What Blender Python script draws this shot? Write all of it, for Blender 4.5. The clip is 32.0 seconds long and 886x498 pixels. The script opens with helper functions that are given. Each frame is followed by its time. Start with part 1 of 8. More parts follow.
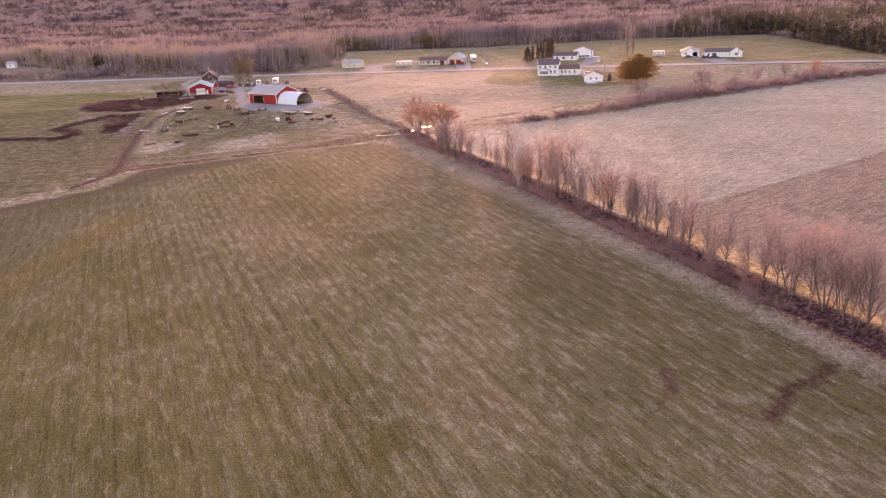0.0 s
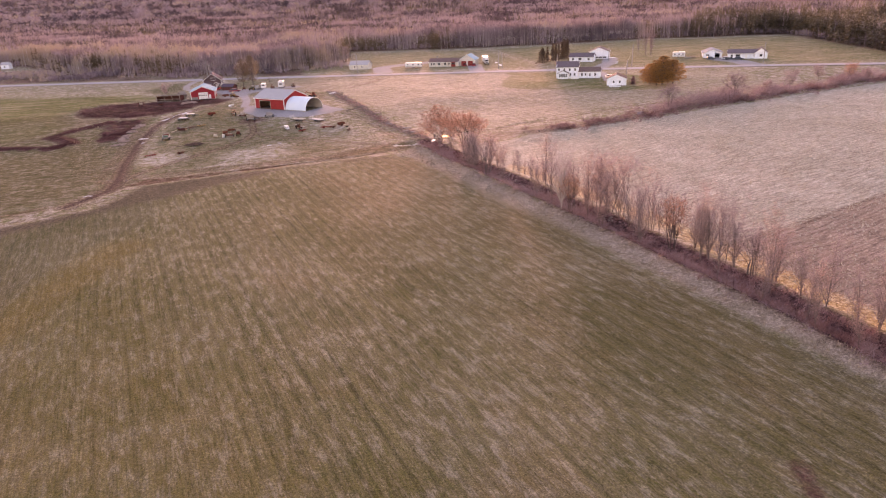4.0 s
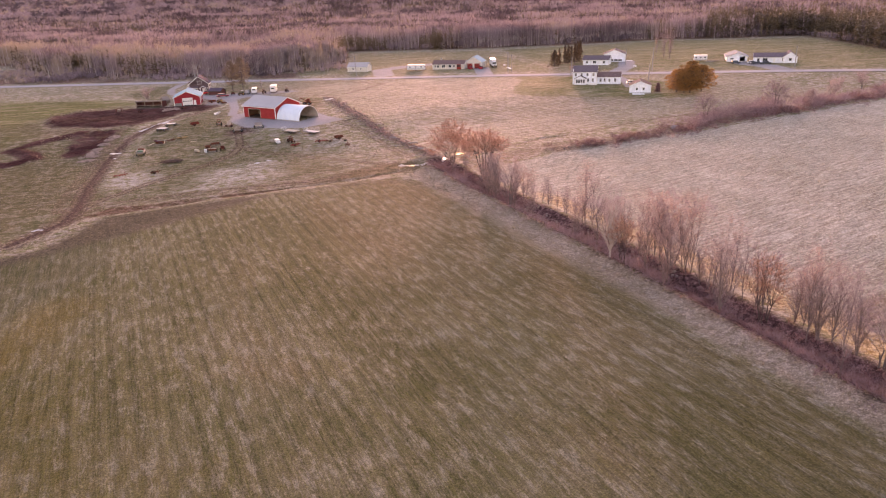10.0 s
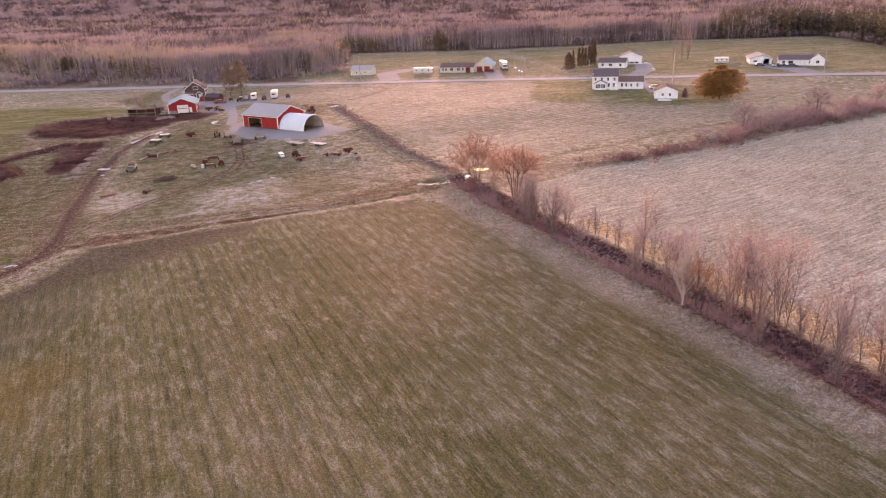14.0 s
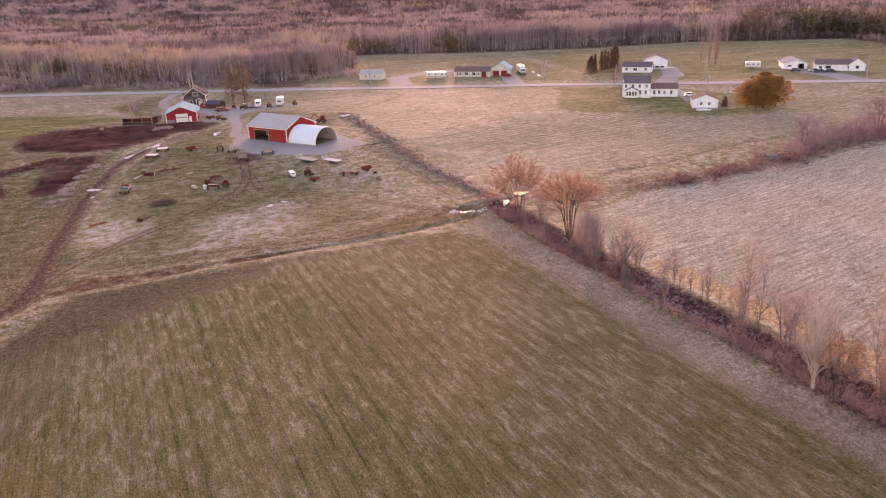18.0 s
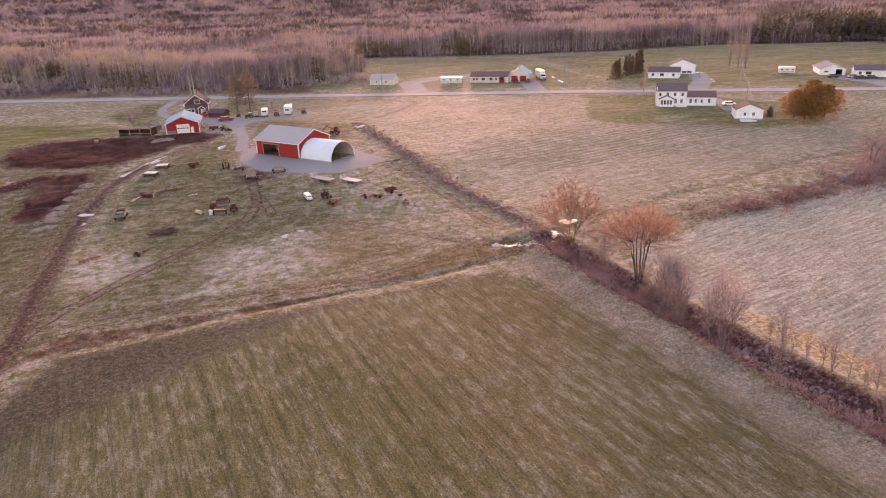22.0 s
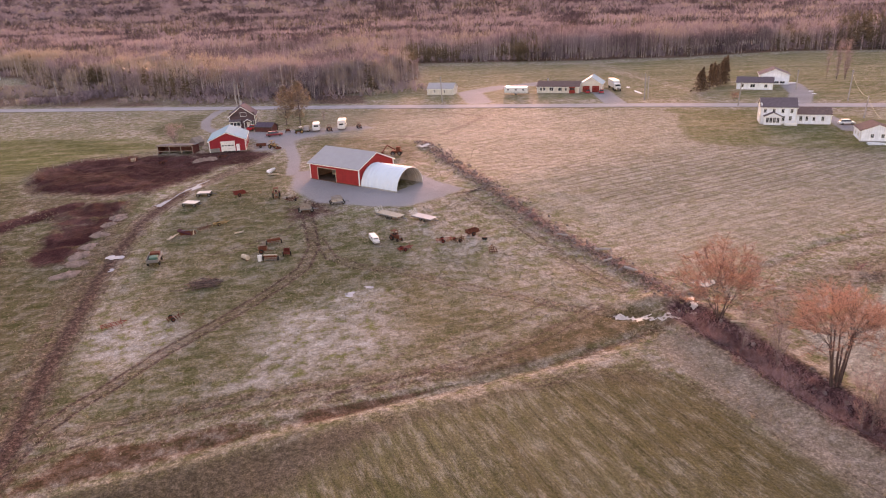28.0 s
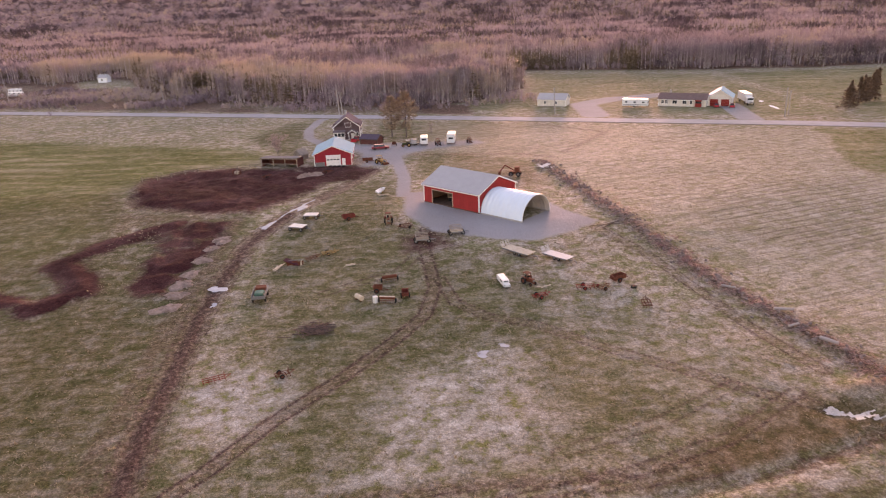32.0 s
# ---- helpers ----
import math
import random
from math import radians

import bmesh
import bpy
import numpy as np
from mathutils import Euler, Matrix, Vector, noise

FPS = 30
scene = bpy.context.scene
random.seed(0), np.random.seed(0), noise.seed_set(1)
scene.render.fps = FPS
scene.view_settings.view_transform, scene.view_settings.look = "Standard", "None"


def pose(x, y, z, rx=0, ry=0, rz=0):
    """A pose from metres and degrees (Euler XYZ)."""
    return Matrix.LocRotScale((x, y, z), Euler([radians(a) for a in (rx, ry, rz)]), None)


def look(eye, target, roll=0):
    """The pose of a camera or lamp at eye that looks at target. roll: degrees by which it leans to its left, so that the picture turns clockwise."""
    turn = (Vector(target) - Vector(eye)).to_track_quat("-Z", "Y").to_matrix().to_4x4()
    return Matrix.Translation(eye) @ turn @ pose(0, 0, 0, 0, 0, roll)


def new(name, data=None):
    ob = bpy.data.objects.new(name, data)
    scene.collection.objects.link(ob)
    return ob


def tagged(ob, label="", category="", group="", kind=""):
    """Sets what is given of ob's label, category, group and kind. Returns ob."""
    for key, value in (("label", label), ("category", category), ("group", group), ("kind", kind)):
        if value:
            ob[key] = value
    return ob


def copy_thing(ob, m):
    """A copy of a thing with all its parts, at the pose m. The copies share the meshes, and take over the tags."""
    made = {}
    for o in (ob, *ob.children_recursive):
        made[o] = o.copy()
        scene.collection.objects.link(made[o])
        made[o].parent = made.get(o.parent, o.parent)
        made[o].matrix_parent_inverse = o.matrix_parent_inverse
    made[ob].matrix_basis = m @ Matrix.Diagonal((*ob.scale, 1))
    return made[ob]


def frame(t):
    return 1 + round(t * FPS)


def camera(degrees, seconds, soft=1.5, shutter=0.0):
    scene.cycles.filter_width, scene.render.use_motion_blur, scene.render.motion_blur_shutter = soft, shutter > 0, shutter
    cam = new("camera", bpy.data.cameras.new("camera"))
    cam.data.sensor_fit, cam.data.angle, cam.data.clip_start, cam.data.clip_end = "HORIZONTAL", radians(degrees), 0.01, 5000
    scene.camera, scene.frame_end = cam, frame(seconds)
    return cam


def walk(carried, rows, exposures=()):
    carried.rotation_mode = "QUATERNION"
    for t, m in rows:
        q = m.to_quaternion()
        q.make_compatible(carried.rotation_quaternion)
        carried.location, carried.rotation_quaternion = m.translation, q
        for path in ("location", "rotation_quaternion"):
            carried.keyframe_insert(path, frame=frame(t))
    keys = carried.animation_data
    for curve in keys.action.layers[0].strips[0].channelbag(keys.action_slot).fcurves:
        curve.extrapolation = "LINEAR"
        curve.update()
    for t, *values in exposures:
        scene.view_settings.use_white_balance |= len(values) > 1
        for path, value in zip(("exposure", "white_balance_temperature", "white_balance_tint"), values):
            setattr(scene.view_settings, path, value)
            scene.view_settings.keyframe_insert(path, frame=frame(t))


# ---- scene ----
cam = camera(64.4, 32.0, soft=1.1, shutter=0.35)
METRES, EYE, TILT, LEAN, TURN = 156.24, 40.0, 0.0, 0.0, -23.8
ROWS = [
    (0.0, 0.0, 0.0, 0.0, -0.89, -19.84, 2.47),
    (0.5, -0.0063, 0.0123, 0.0004, -0.89, -19.86, 2.48),
    (1.0, -0.0125, 0.0244, 0.0012, -0.89, -19.89, 2.47),
    (1.5, -0.0186, 0.0367, 0.002, -0.9, -19.92, 2.46),
    (2.0, -0.0245, 0.0496, 0.003, -0.91, -19.94, 2.46),
    (2.5, -0.0298, 0.0628, 0.0037, -0.93, -19.96, 2.47),
    (3.0, -0.0348, 0.0765, 0.0042, -0.95, -19.98, 2.47),
    (3.5, -0.0393, 0.0907, 0.0045, -0.98, -19.98, 2.47),
    (5.5, -0.0533, 0.1513, 0.0052, -1.07, -20.08, 2.44),
    (6.0, -0.055, 0.1666, 0.0056, -1.08, -20.12, 2.41),
    (6.5, -0.0559, 0.1821, 0.0054, -1.09, -20.14, 2.39),
    (7.0, -0.0563, 0.1979, 0.0054, -1.08, -20.16, 2.34),
    (7.5, -0.057, 0.2141, 0.0048, -1.09, -20.2, 2.34),
    (8.0, -0.0583, 0.2296, 0.0041, -1.13, -20.23, 2.29),
    (8.5, -0.0598, 0.2437, 0.0046, -1.15, -20.25, 2.25),
    (9.0, -0.0612, 0.2564, 0.0052, -1.17, -20.24, 2.22),
    (9.5, -0.0632, 0.2683, 0.006, -1.19, -20.23, 2.18),
    (10.0, -0.0659, 0.28, 0.0067, -1.21, -20.21, 2.16),
    (10.5, -0.0688, 0.2923, 0.0074, -1.22, -20.23, 2.15),
    (11.0, -0.0723, 0.3059, 0.0075, -1.24, -20.25, 2.15),
    (11.5, -0.0766, 0.32, 0.008, -1.27, -20.25, 2.14),
    (12.0, -0.0814, 0.3346, 0.0082, -1.32, -20.26, 2.15),
    (12.5, -0.0867, 0.3499, 0.0084, -1.37, -20.26, 2.15),
    (13.0, -0.092, 0.3655, 0.0087, -1.43, -20.27, 2.17),
    (13.5, -0.0975, 0.3816, 0.0089, -1.48, -20.27, 2.18),
    (14.0, -0.1029, 0.3981, 0.009, -1.55, -20.29, 2.22),
    (14.5, -0.1084, 0.4149, 0.0092, -1.6, -20.3, 2.25),
    (16.5, -0.131, 0.483, 0.0108, -1.73, -20.34, 2.19),
    (17.0, -0.1362, 0.4991, 0.0113, -1.72, -20.35, 2.17),
    (17.5, -0.1421, 0.5156, 0.0122, -1.72, -20.37, 2.14),
    (18.0, -0.1484, 0.532, 0.0129, -1.7, -20.39, 2.09),
    (18.5, -0.1547, 0.5478, 0.0136, -1.69, -20.37, 2.08),
    (19.0, -0.1607, 0.5626, 0.0144, -1.7, -20.37, 2.04),
    (19.5, -0.1668, 0.5769, 0.0148, -1.7, -20.37, 2.03),
    (20.0, -0.1723, 0.5917, 0.0152, -1.72, -20.36, 2.0),
    (20.5, -0.1775, 0.6064, 0.0154, -1.73, -20.36, 1.99),
    (21.0, -0.1826, 0.6217, 0.0158, -1.74, -20.36, 1.99),
    (21.5, -0.1876, 0.6381, 0.0159, -1.76, -20.38, 2.0),
    (22.0, -0.1926, 0.6551, 0.016, -1.8, -20.4, 2.01),
    (22.5, -0.1977, 0.6727, 0.0154, -1.84, -20.42, 2.02),
    (23.0, -0.203, 0.6891, 0.0157, -1.89, -20.47, 2.03),
    (23.5, -0.2083, 0.7043, 0.0161, -1.91, -20.46, 2.03),
    (24.0, -0.2136, 0.7193, 0.0166, -1.92, -20.43, 2.02),
    (24.5, -0.2186, 0.7336, 0.0169, -1.92, -20.41, 2.01),
    (26.5, -0.2355, 0.7884, 0.0168, -1.46, -20.32, 2.01),
    (27.0, -0.2404, 0.8026, 0.017, -0.52, -20.26, 2.02),
    (27.5, -0.2462, 0.8168, 0.0175, 0.59, -20.23, 2.04),
    (28.0, -0.2519, 0.8317, 0.0179, 1.33, -20.17, 2.09),
    (28.5, -0.2588, 0.8466, 0.0182, 1.27, -20.14, 2.13),
    (29.0, -0.2663, 0.8618, 0.0187, 1.2, -20.15, 2.16),
    (29.5, -0.2744, 0.8768, 0.0192, 1.12, -20.14, 2.21),
    (30.0, -0.2825, 0.8907, 0.02, 1.4, -20.09, 2.25),
    (30.5, -0.29, 0.9039, 0.0204, 2.8, -19.98, 2.25),
    (31.0, -0.2977, 0.9165, 0.021, 4.6, -19.87, 2.23),
    (31.5, -0.3059, 0.929, 0.0216, 6.44, -19.77, 2.19),
    (32.0, -0.3147, 0.9409, 0.0225, 8.29, -19.68, 2.14),
]
walk(cam, [(t, pose(0, 0, EYE, TILT, LEAN, TURN) @ pose(METRES * x, METRES * y, METRES * z, 90 + pitch, roll, yaw)) for t, x, y, z, yaw, pitch, roll in ROWS],
     exposures=[(0.0, 2.88, 7500, 58), (32.0, 2.8, 7500, 49)])

# ---- world and sun: low evening sun straight ahead ----
SUN_AZ, SUN_EL = 27.5, 4.0
world = bpy.data.worlds.new("evening_sky")
scene.world = world
world.use_nodes = True
wn = world.node_tree.nodes
sky = wn.new("ShaderNodeTexSky")
sky.sky_type = "NISHITA"
sky.sun_disc = False
sky.sun_elevation, sky.sun_rotation = radians(SUN_EL), radians(SUN_AZ)
sky.air_density, sky.dust_density, sky.ozone_density = 1.0, 1.2, 1.0
wn["Background"].inputs["Strength"].default_value = 0.15
world.node_tree.links.new(sky.outputs["Color"], wn["Background"].inputs["Color"])
sun = new("sun", bpy.data.lights.new("sun", "SUN"))
sun.data.energy, sun.data.angle, sun.data.color = 0.7, radians(6), (1.0, 0.66, 0.54)
aim = Vector((math.sin(radians(SUN_AZ)) * math.cos(radians(SUN_EL)), math.cos(radians(SUN_AZ)) * math.cos(radians(SUN_EL)), math.sin(radians(SUN_EL))))
sun.matrix_world = look(Vector((0, 0, 300)) + aim * 100, Vector((0, 0, 300)))


# ---- materials ----
def material(name):
    m = bpy.data.materials.new(name)
    m.use_nodes = True
    return m, m.node_tree.nodes, m.node_tree.links, m.node_tree.nodes["Principled BSDF"]


def noise_node(n, l, scale, detail=4.0, vec=None, rough=0.6):
    t = n.new("ShaderNodeTexNoise")
    t.inputs["Scale"].default_value, t.inputs["Detail"].default_value, t.inputs["Roughness"].default_value = scale, detail, rough
    if vec:
        l.new(vec, t.inputs["Vector"])
    return t.outputs["Fac"]


def ramp(n, l, fac, stops):
    r = n.new("ShaderNodeValToRGB")
    e = r.color_ramp.elements
    while len(e) < len(stops):
        e.new(0.5)
    for el, (pos, col) in zip(e, stops):
        el.position, el.color = pos, (*col, 1)
    l.new(fac, r.inputs["Fac"])
    return r.outputs["Color"]


def mixc(n, l, fac, a, b, mode="MIX"):
    m = n.new("ShaderNodeMix")
    m.data_type, m.blend_type = "RGBA", mode
    for sock, v in ((m.inputs[0], fac), (m.inputs[6], a), (m.inputs[7], b)):
        if isinstance(v, (int, float)):
            sock.default_value = v
        elif isinstance(v, tuple):
            sock.default_value = (*v, 1)
        else:
            l.new(v, sock)
    return m.outputs[2]


def maths(n, l, op, a, b=0.0, clamp=False):
    m = n.new("ShaderNodeMath")
    m.operation, m.use_clamp = op, clamp
    for sock, v in ((m.inputs[0], a), (m.inputs[1], b)):
        if isinstance(v, (int, float)):
            sock.default_value = v
        else:
            l.new(v, sock)
    return m.outputs[0]


def coords(n, l, kind="Object", scale=(1, 1, 1)):
    c = n.new("ShaderNodeTexCoord")
    m = n.new("ShaderNodeMapping")
    m.inputs["Scale"].default_value = scale
    l.new(c.outputs[kind], m.inputs["Vector"])
    return m.outputs["Vector"]


def bump(n, l, bsdf, height, strength, dist):
    b = n.new("ShaderNodeBump")
    b.inputs["Strength"].default_value, b.inputs["Distance"].default_value = strength, dist
    l.new(height, b.inputs["Height"])
    l.new(b.outputs["Normal"], bsdf.inputs["Normal"])


def shade(col, k):
    return tuple(min(1.0, c * k) for c in col)


def plain(name, col, rough=0.6, metal=0.0, vary=0.25, scale=1.5, grain=25.0, rust=0.0, bumps=0.15):
    """Painted or bare surface with blotches, grain and, if wanted, rust."""
    m, n, l, b = material(name)
    v = coords(n, l)
    big, fine = noise_node(n, l, scale, 5, v), noise_node(n, l, grain, 3, v)
    c = ramp(n, l, big, [(0.3, shade(col, 1 - vary)), (0.7, shade(col, 1 + vary))])
    c = mixc(n, l, 0.35, c, ramp(n, l, fine, [(0.3, shade(col, 1 - vary)), (0.7, shade(col, 1 + vary))]))
    info = n.new("ShaderNodeObjectInfo")
    c = mixc(n, l, maths(n, l, "MULTIPLY", info.outputs["Random"], 0.3), c, shade(col, 0.7))
    if rust:
        k = maths(n, l, "MULTIPLY", maths(n, l, "SUBTRACT", noise_node(n, l, 3.3, 6, v, 0.7), 1 - rust), 9, True)
        c = mixc(n, l, k, c, (0.13, 0.045, 0.02))
    l.new(c, b.inputs["Base Color"])
    b.inputs["Roughness"].default_value, b.inputs["Metallic"].default_value = rough, metal
    b.inputs["Specular IOR Level"].default_value = 0.5 if rough < 0.45 else 0.12
    if bumps:
        bump(n, l, b, fine, bumps, 0.02)
    return m


def siding(name, col, pitch, axis, rough=0.6, depth=0.02, wear=1.0):
    """Clapboard or upright ribs: lines every pitch metres along an axis of the thing."""
    m, n, l, b = material(name)
    v = coords(n, l)
    w = n.new("ShaderNodeTexWave")
    w.wave_type, w.bands_direction, w.wave_profile = "BANDS", axis, "SAW"
    w.inputs["Scale"].default_value = 2 * math.pi / pitch / 20
    l.new(v, w.inputs["Vector"])
    big = noise_node(n, l, 0.7, 5, v)
    c = ramp(n, l, big, [(0.3, shade(col, 1 - 0.18 * wear)), (0.7, shade(col, 1 + 0.12 * wear))])
    streak = noise_node(n, l, 1.0, 4, coords(n, l, scale=(4, 4, 0.4)))
    c = mixc(n, l, 0.3 * wear, c, ramp(n, l, streak, [(0.35, shade(col, 0.6)), (0.6, shade(col, 1.1))]))
    l.new(c, b.inputs["Base Color"])
    b.inputs["Roughness"].default_value = max(rough, 0.55)
    b.inputs["Specular IOR Level"].default_value = 0.15
    bump(n, l, b, w.outputs["Fac"], 0.6, depth)
    return m


def glass_dark(name):
    m, n, l, b = material(name)
    c = ramp(n, l, noise_node(n, l, 1.2, 2, coords(n, l)), [(0.3, (0.015, 0.017, 0.02)), (0.7, (0.05, 0.055, 0.06))])
    l.new(c, b.inputs["Base Color"])
    b.inputs["Roughness"].default_value = 0.06
    return m


def foliage(name, dark, light, translucent=0.3, rough=0.48, attr="", warm=None, gloss=0.45):
    """Twigs or needles: colour varies from piece to piece, some light passes through."""
    m, n, l, b = material(name)
    if attr:
        a = n.new("ShaderNodeAttribute")
        a.attribute_name = attr
        f = a.outputs["Fac"]
    else:
        f = n.new("ShaderNodeNewGeometry").outputs["Random Per Island"]
    info = n.new("ShaderNodeObjectInfo")
    f = maths(n, l, "ADD", maths(n, l, "MULTIPLY", f, 0.7), maths(n, l, "MULTIPLY", info.outputs["Random"], 0.3))
    c = ramp(n, l, f, [(0.1, dark), (0.5, light), (0.62, light), (0.85, warm or light)])
    l.new(c, b.inputs["Base Color"])
    b.inputs["Roughness"].default_value = rough
    b.inputs["Specular IOR Level"].default_value = gloss
    t = n.new("ShaderNodeBsdfTranslucent")
    l.new(c, t.inputs["Color"])
    s = n.new("ShaderNodeMixShader")
    s.inputs[0].default_value = translucent
    l.new(b.outputs[0], s.inputs[1])
    l.new(t.outputs[0], s.inputs[2])
    l.new(s.outputs[0], n["Material Output"].inputs["Surface"])
    return m


M_RED = siding("red_board_siding", (0.33, 0.032, 0.03), 0.3, "X")
M_RED_SHED = siding("red_metal_siding", (0.3, 0.026, 0.034), 0.3, "X")
M_WHITE_TRIM = plain("white_trim_paint", (0.75, 0.73, 0.7), 0.5, vary=0.1)
M_WHITE_SIDING = siding("white_clapboard", (0.8, 0.82, 0.86), 0.15, "Z", 0.5, 0.015)
M_CREAM_SIDING = siding("cream_clapboard", (0.62, 0.57, 0.5), 0.15, "Z", 0.5, 0.015)
M_BROWN_SIDING = siding("dark_brown_shingle", (0.115, 0.074, 0.078), 0.2, "Z", 0.7, 0.02)
M_METAL_ROOF = siding("grey_metal_roof", (0.38, 0.365, 0.37), 0.3, "X", 0.35, 0.02, 0.35)
M_PALE_ROOF = siding("pale_metal_roof", (0.2, 0.35, 0.44), 0.3, "Y", 0.6, 0.02, 0.4)
M_PALE_ROOF.node_tree.nodes["Principled BSDF"].inputs["Specular IOR Level"].default_value = 0.02
M_DARK_ROOF = plain("dark_asphalt_shingle", (0.15, 0.118, 0.13), 0.85, vary=0.3, grain=9)
M_BROWN_ROOF = plain("brown_asphalt_shingle", (0.17, 0.115, 0.105), 0.85, vary=0.3, grain=9)
for m_roof in (M_DARK_ROOF, M_BROWN_ROOF, M_METAL_ROOF):
    m_roof.node_tree.nodes["Principled BSDF"].inputs["Specular IOR Level"].default_value = 0.03
M_SLATE_ROOF = siding("blue_grey_metal_roof", (0.2, 0.215, 0.25), 0.3, "X", 0.6, 0.02, 0.4)
M_SLATE_ROOF.node_tree.nodes["Principled BSDF"].inputs["Specular IOR Level"].default_value = 0.03
M_GLASS = glass_dark("window_glass")
M_QUONSET = plain("white_arch_sheet", (0.62, 0.69, 0.75), 0.5, vary=0.05, scale=0.5)
M_QUONSET_IN = siding("ribbed_arch_lining", (0.55, 0.48, 0.44), 0.6, "X", 0.6, 0.12)
M_WOOD = plain("weathered_wood", (0.28, 0.23, 0.19), 0.85, vary=0.35, grain=14)
M_PALE_WOOD = plain("pale_sawn_boards", (0.48, 0.4, 0.31), 0.8, vary=0.3, grain=14)
M_DARK_WOOD = plain("dark_old_wood", (0.1, 0.07, 0.055), 0.9, vary=0.4, grain=14)
M_POLE = plain("grey_pole_wood", (0.34, 0.3, 0.28), 0.9, vary=0.3)
M_WINE = plain("dull_wine_red_paint", (0.17, 0.03, 0.026), 0.7, vary=0.4, rust=0.5)
M_RUST = plain("rusty_steel", (0.15, 0.05, 0.03), 0.8, 0.2, vary=0.5, scale=4)
M_RED_PAINT = plain("faded_red_paint", (0.26, 0.035, 0.028), 0.5, vary=0.3, rust=0.45)
M_YELLOW = plain("faded_yellow_paint", (0.38, 0.23, 0.09), 0.5, vary=0.3, rust=0.4)
M_OLIVE_PAINT = plain("dark_olive_paint", (0.045, 0.06, 0.028), 0.6, vary=0.4, rust=0.4)
M_GREEN = plain("faded_green_paint", (0.065, 0.14, 0.1), 0.5, vary=0.3, rust=0.3)
M_STEEL = plain("grey_steel", (0.22, 0.22, 0.22), 0.5, 0.6, vary=0.3, rust=0.4)
M_WHITE_PAINT = plain("white_vehicle_paint", (0.62, 0.62, 0.62), 0.3, vary=0.1, bumps=0)
M_CAR_WINE = plain("wine_red_car_paint", (0.24, 0.02, 0.03), 0.4, vary=0.2, bumps=0)
M_CAR_RED = plain("red_car_paint", (0.45, 0.02, 0.025), 0.25, vary=0.1, bumps=0)
M_CAR_GREY = plain("dark_car_paint", (0.06, 0.065, 0.075), 0.45, vary=0.1, bumps=0)
M_TYRE = plain("tyre_rubber", (0.02, 0.02, 0.02), 0.85, vary=0.3)
M_STONE = plain("field_stone", (0.24, 0.185, 0.165), 0.9, vary=0.4, scale=3)
M_BOULDER = plain("grey_boulder", (0.22, 0.2, 0.21), 0.9, vary=0.25, scale=1.2)
M_CONCRETE = plain("grey_concrete", (0.35, 0.33, 0.31), 0.9, vary=0.2)
M_EARTH = plain("trodden_earth", (0.13, 0.08, 0.06), 0.95, vary=0.35, scale=1.0, grain=8)
M_INSIDE = plain("dim_barn_boards", (0.26, 0.15, 0.1), 0.9, vary=0.3)
M_CABLE = plain("pale_cable", (0.5, 0.45, 0.3), 0.6)
M_BARK = plain("grey_bark", (0.15, 0.115, 0.108), 0.9, vary=0.4, grain=8)
M_MAPLE_BARK = plain("dark_maple_bark", (0.1, 0.07, 0.062), 0.9, vary=0.4, grain=8)
M_BIRCH = plain("pale_birch_bark", (0.5, 0.44, 0.39), 0.8, vary=0.3, grain=6)
M_TWIG = foliage("bare_twigs", (0.2, 0.13, 0.132), (0.43, 0.31, 0.3), 0.3)
M_PINK_TWIG = foliage("pink_bud_twigs", (0.29, 0.145, 0.125), (0.5, 0.31, 0.26), 0.35)
M_POLE_BARK = plain("grey_pink_bark", (0.2, 0.15, 0.14), 0.9, vary=0.35, grain=8)
M_BUD = foliage("orange_bud_twigs", (0.27, 0.125, 0.088), (0.48, 0.258, 0.182), 0.4, gloss=0.25)
M_HEDGE_TWIG = foliage("purple_hedge_twigs", (0.15, 0.09, 0.098), (0.34, 0.23, 0.235), 0.3)
M_HAY = foliage("hay_straws", (0.25, 0.22, 0.165), (0.48, 0.44, 0.36), 0.35)
M_SHRUB = foliage("red_brown_shrub", (0.1, 0.046, 0.05), (0.28, 0.15, 0.142), 0.25)
M_NEEDLE = foliage("orange_pine_needles", (0.1, 0.055, 0.018), (0.42, 0.215, 0.068), 0.35, gloss=0.25)
M_THIN_PINE = foliage("thin_pine_needles", (0.12, 0.088, 0.058), (0.26, 0.19, 0.13), 0.4)
M_NEEDLE_DARK = foliage("dark_spruce_needles", (0.05, 0.03, 0.02), (0.15, 0.09, 0.05), 0.25)
M_WOODS = foliage("bare_woods", (0.055, 0.037, 0.044), (0.335, 0.255, 0.272), 0.35, attr="tint", warm=(0.405, 0.318, 0.25), gloss=0.12, rough=0.65)
M_WOODS_TRUNK = foliage("wood_trunks", (0.14, 0.11, 0.11), (0.52, 0.44, 0.41), 0.0, attr="tint")
M_CONIFER = foliage("woods_conifer", (0.04, 0.03, 0.018), (0.14, 0.095, 0.048), 0.15, attr="tint")
M_WATER = glass_dark("standing_water")
M_WATER.node_tree.nodes["Principled BSDF"].inputs["Roughness"].default_value = 0.03
M_WATER.node_tree.nodes["Principled BSDF"].inputs["Specular IOR Level"].default_value = 0.75
# sky reflection painted into the blue-grey base colour, gloss kept low
M_SEEP = plain("sky_toned_water", (0.36, 0.37, 0.41), 0.4, vary=0.3, scale=0.8, bumps=0)
M_SEEP.node_tree.nodes["Principled BSDF"].inputs["Specular IOR Level"].default_value = 0.1
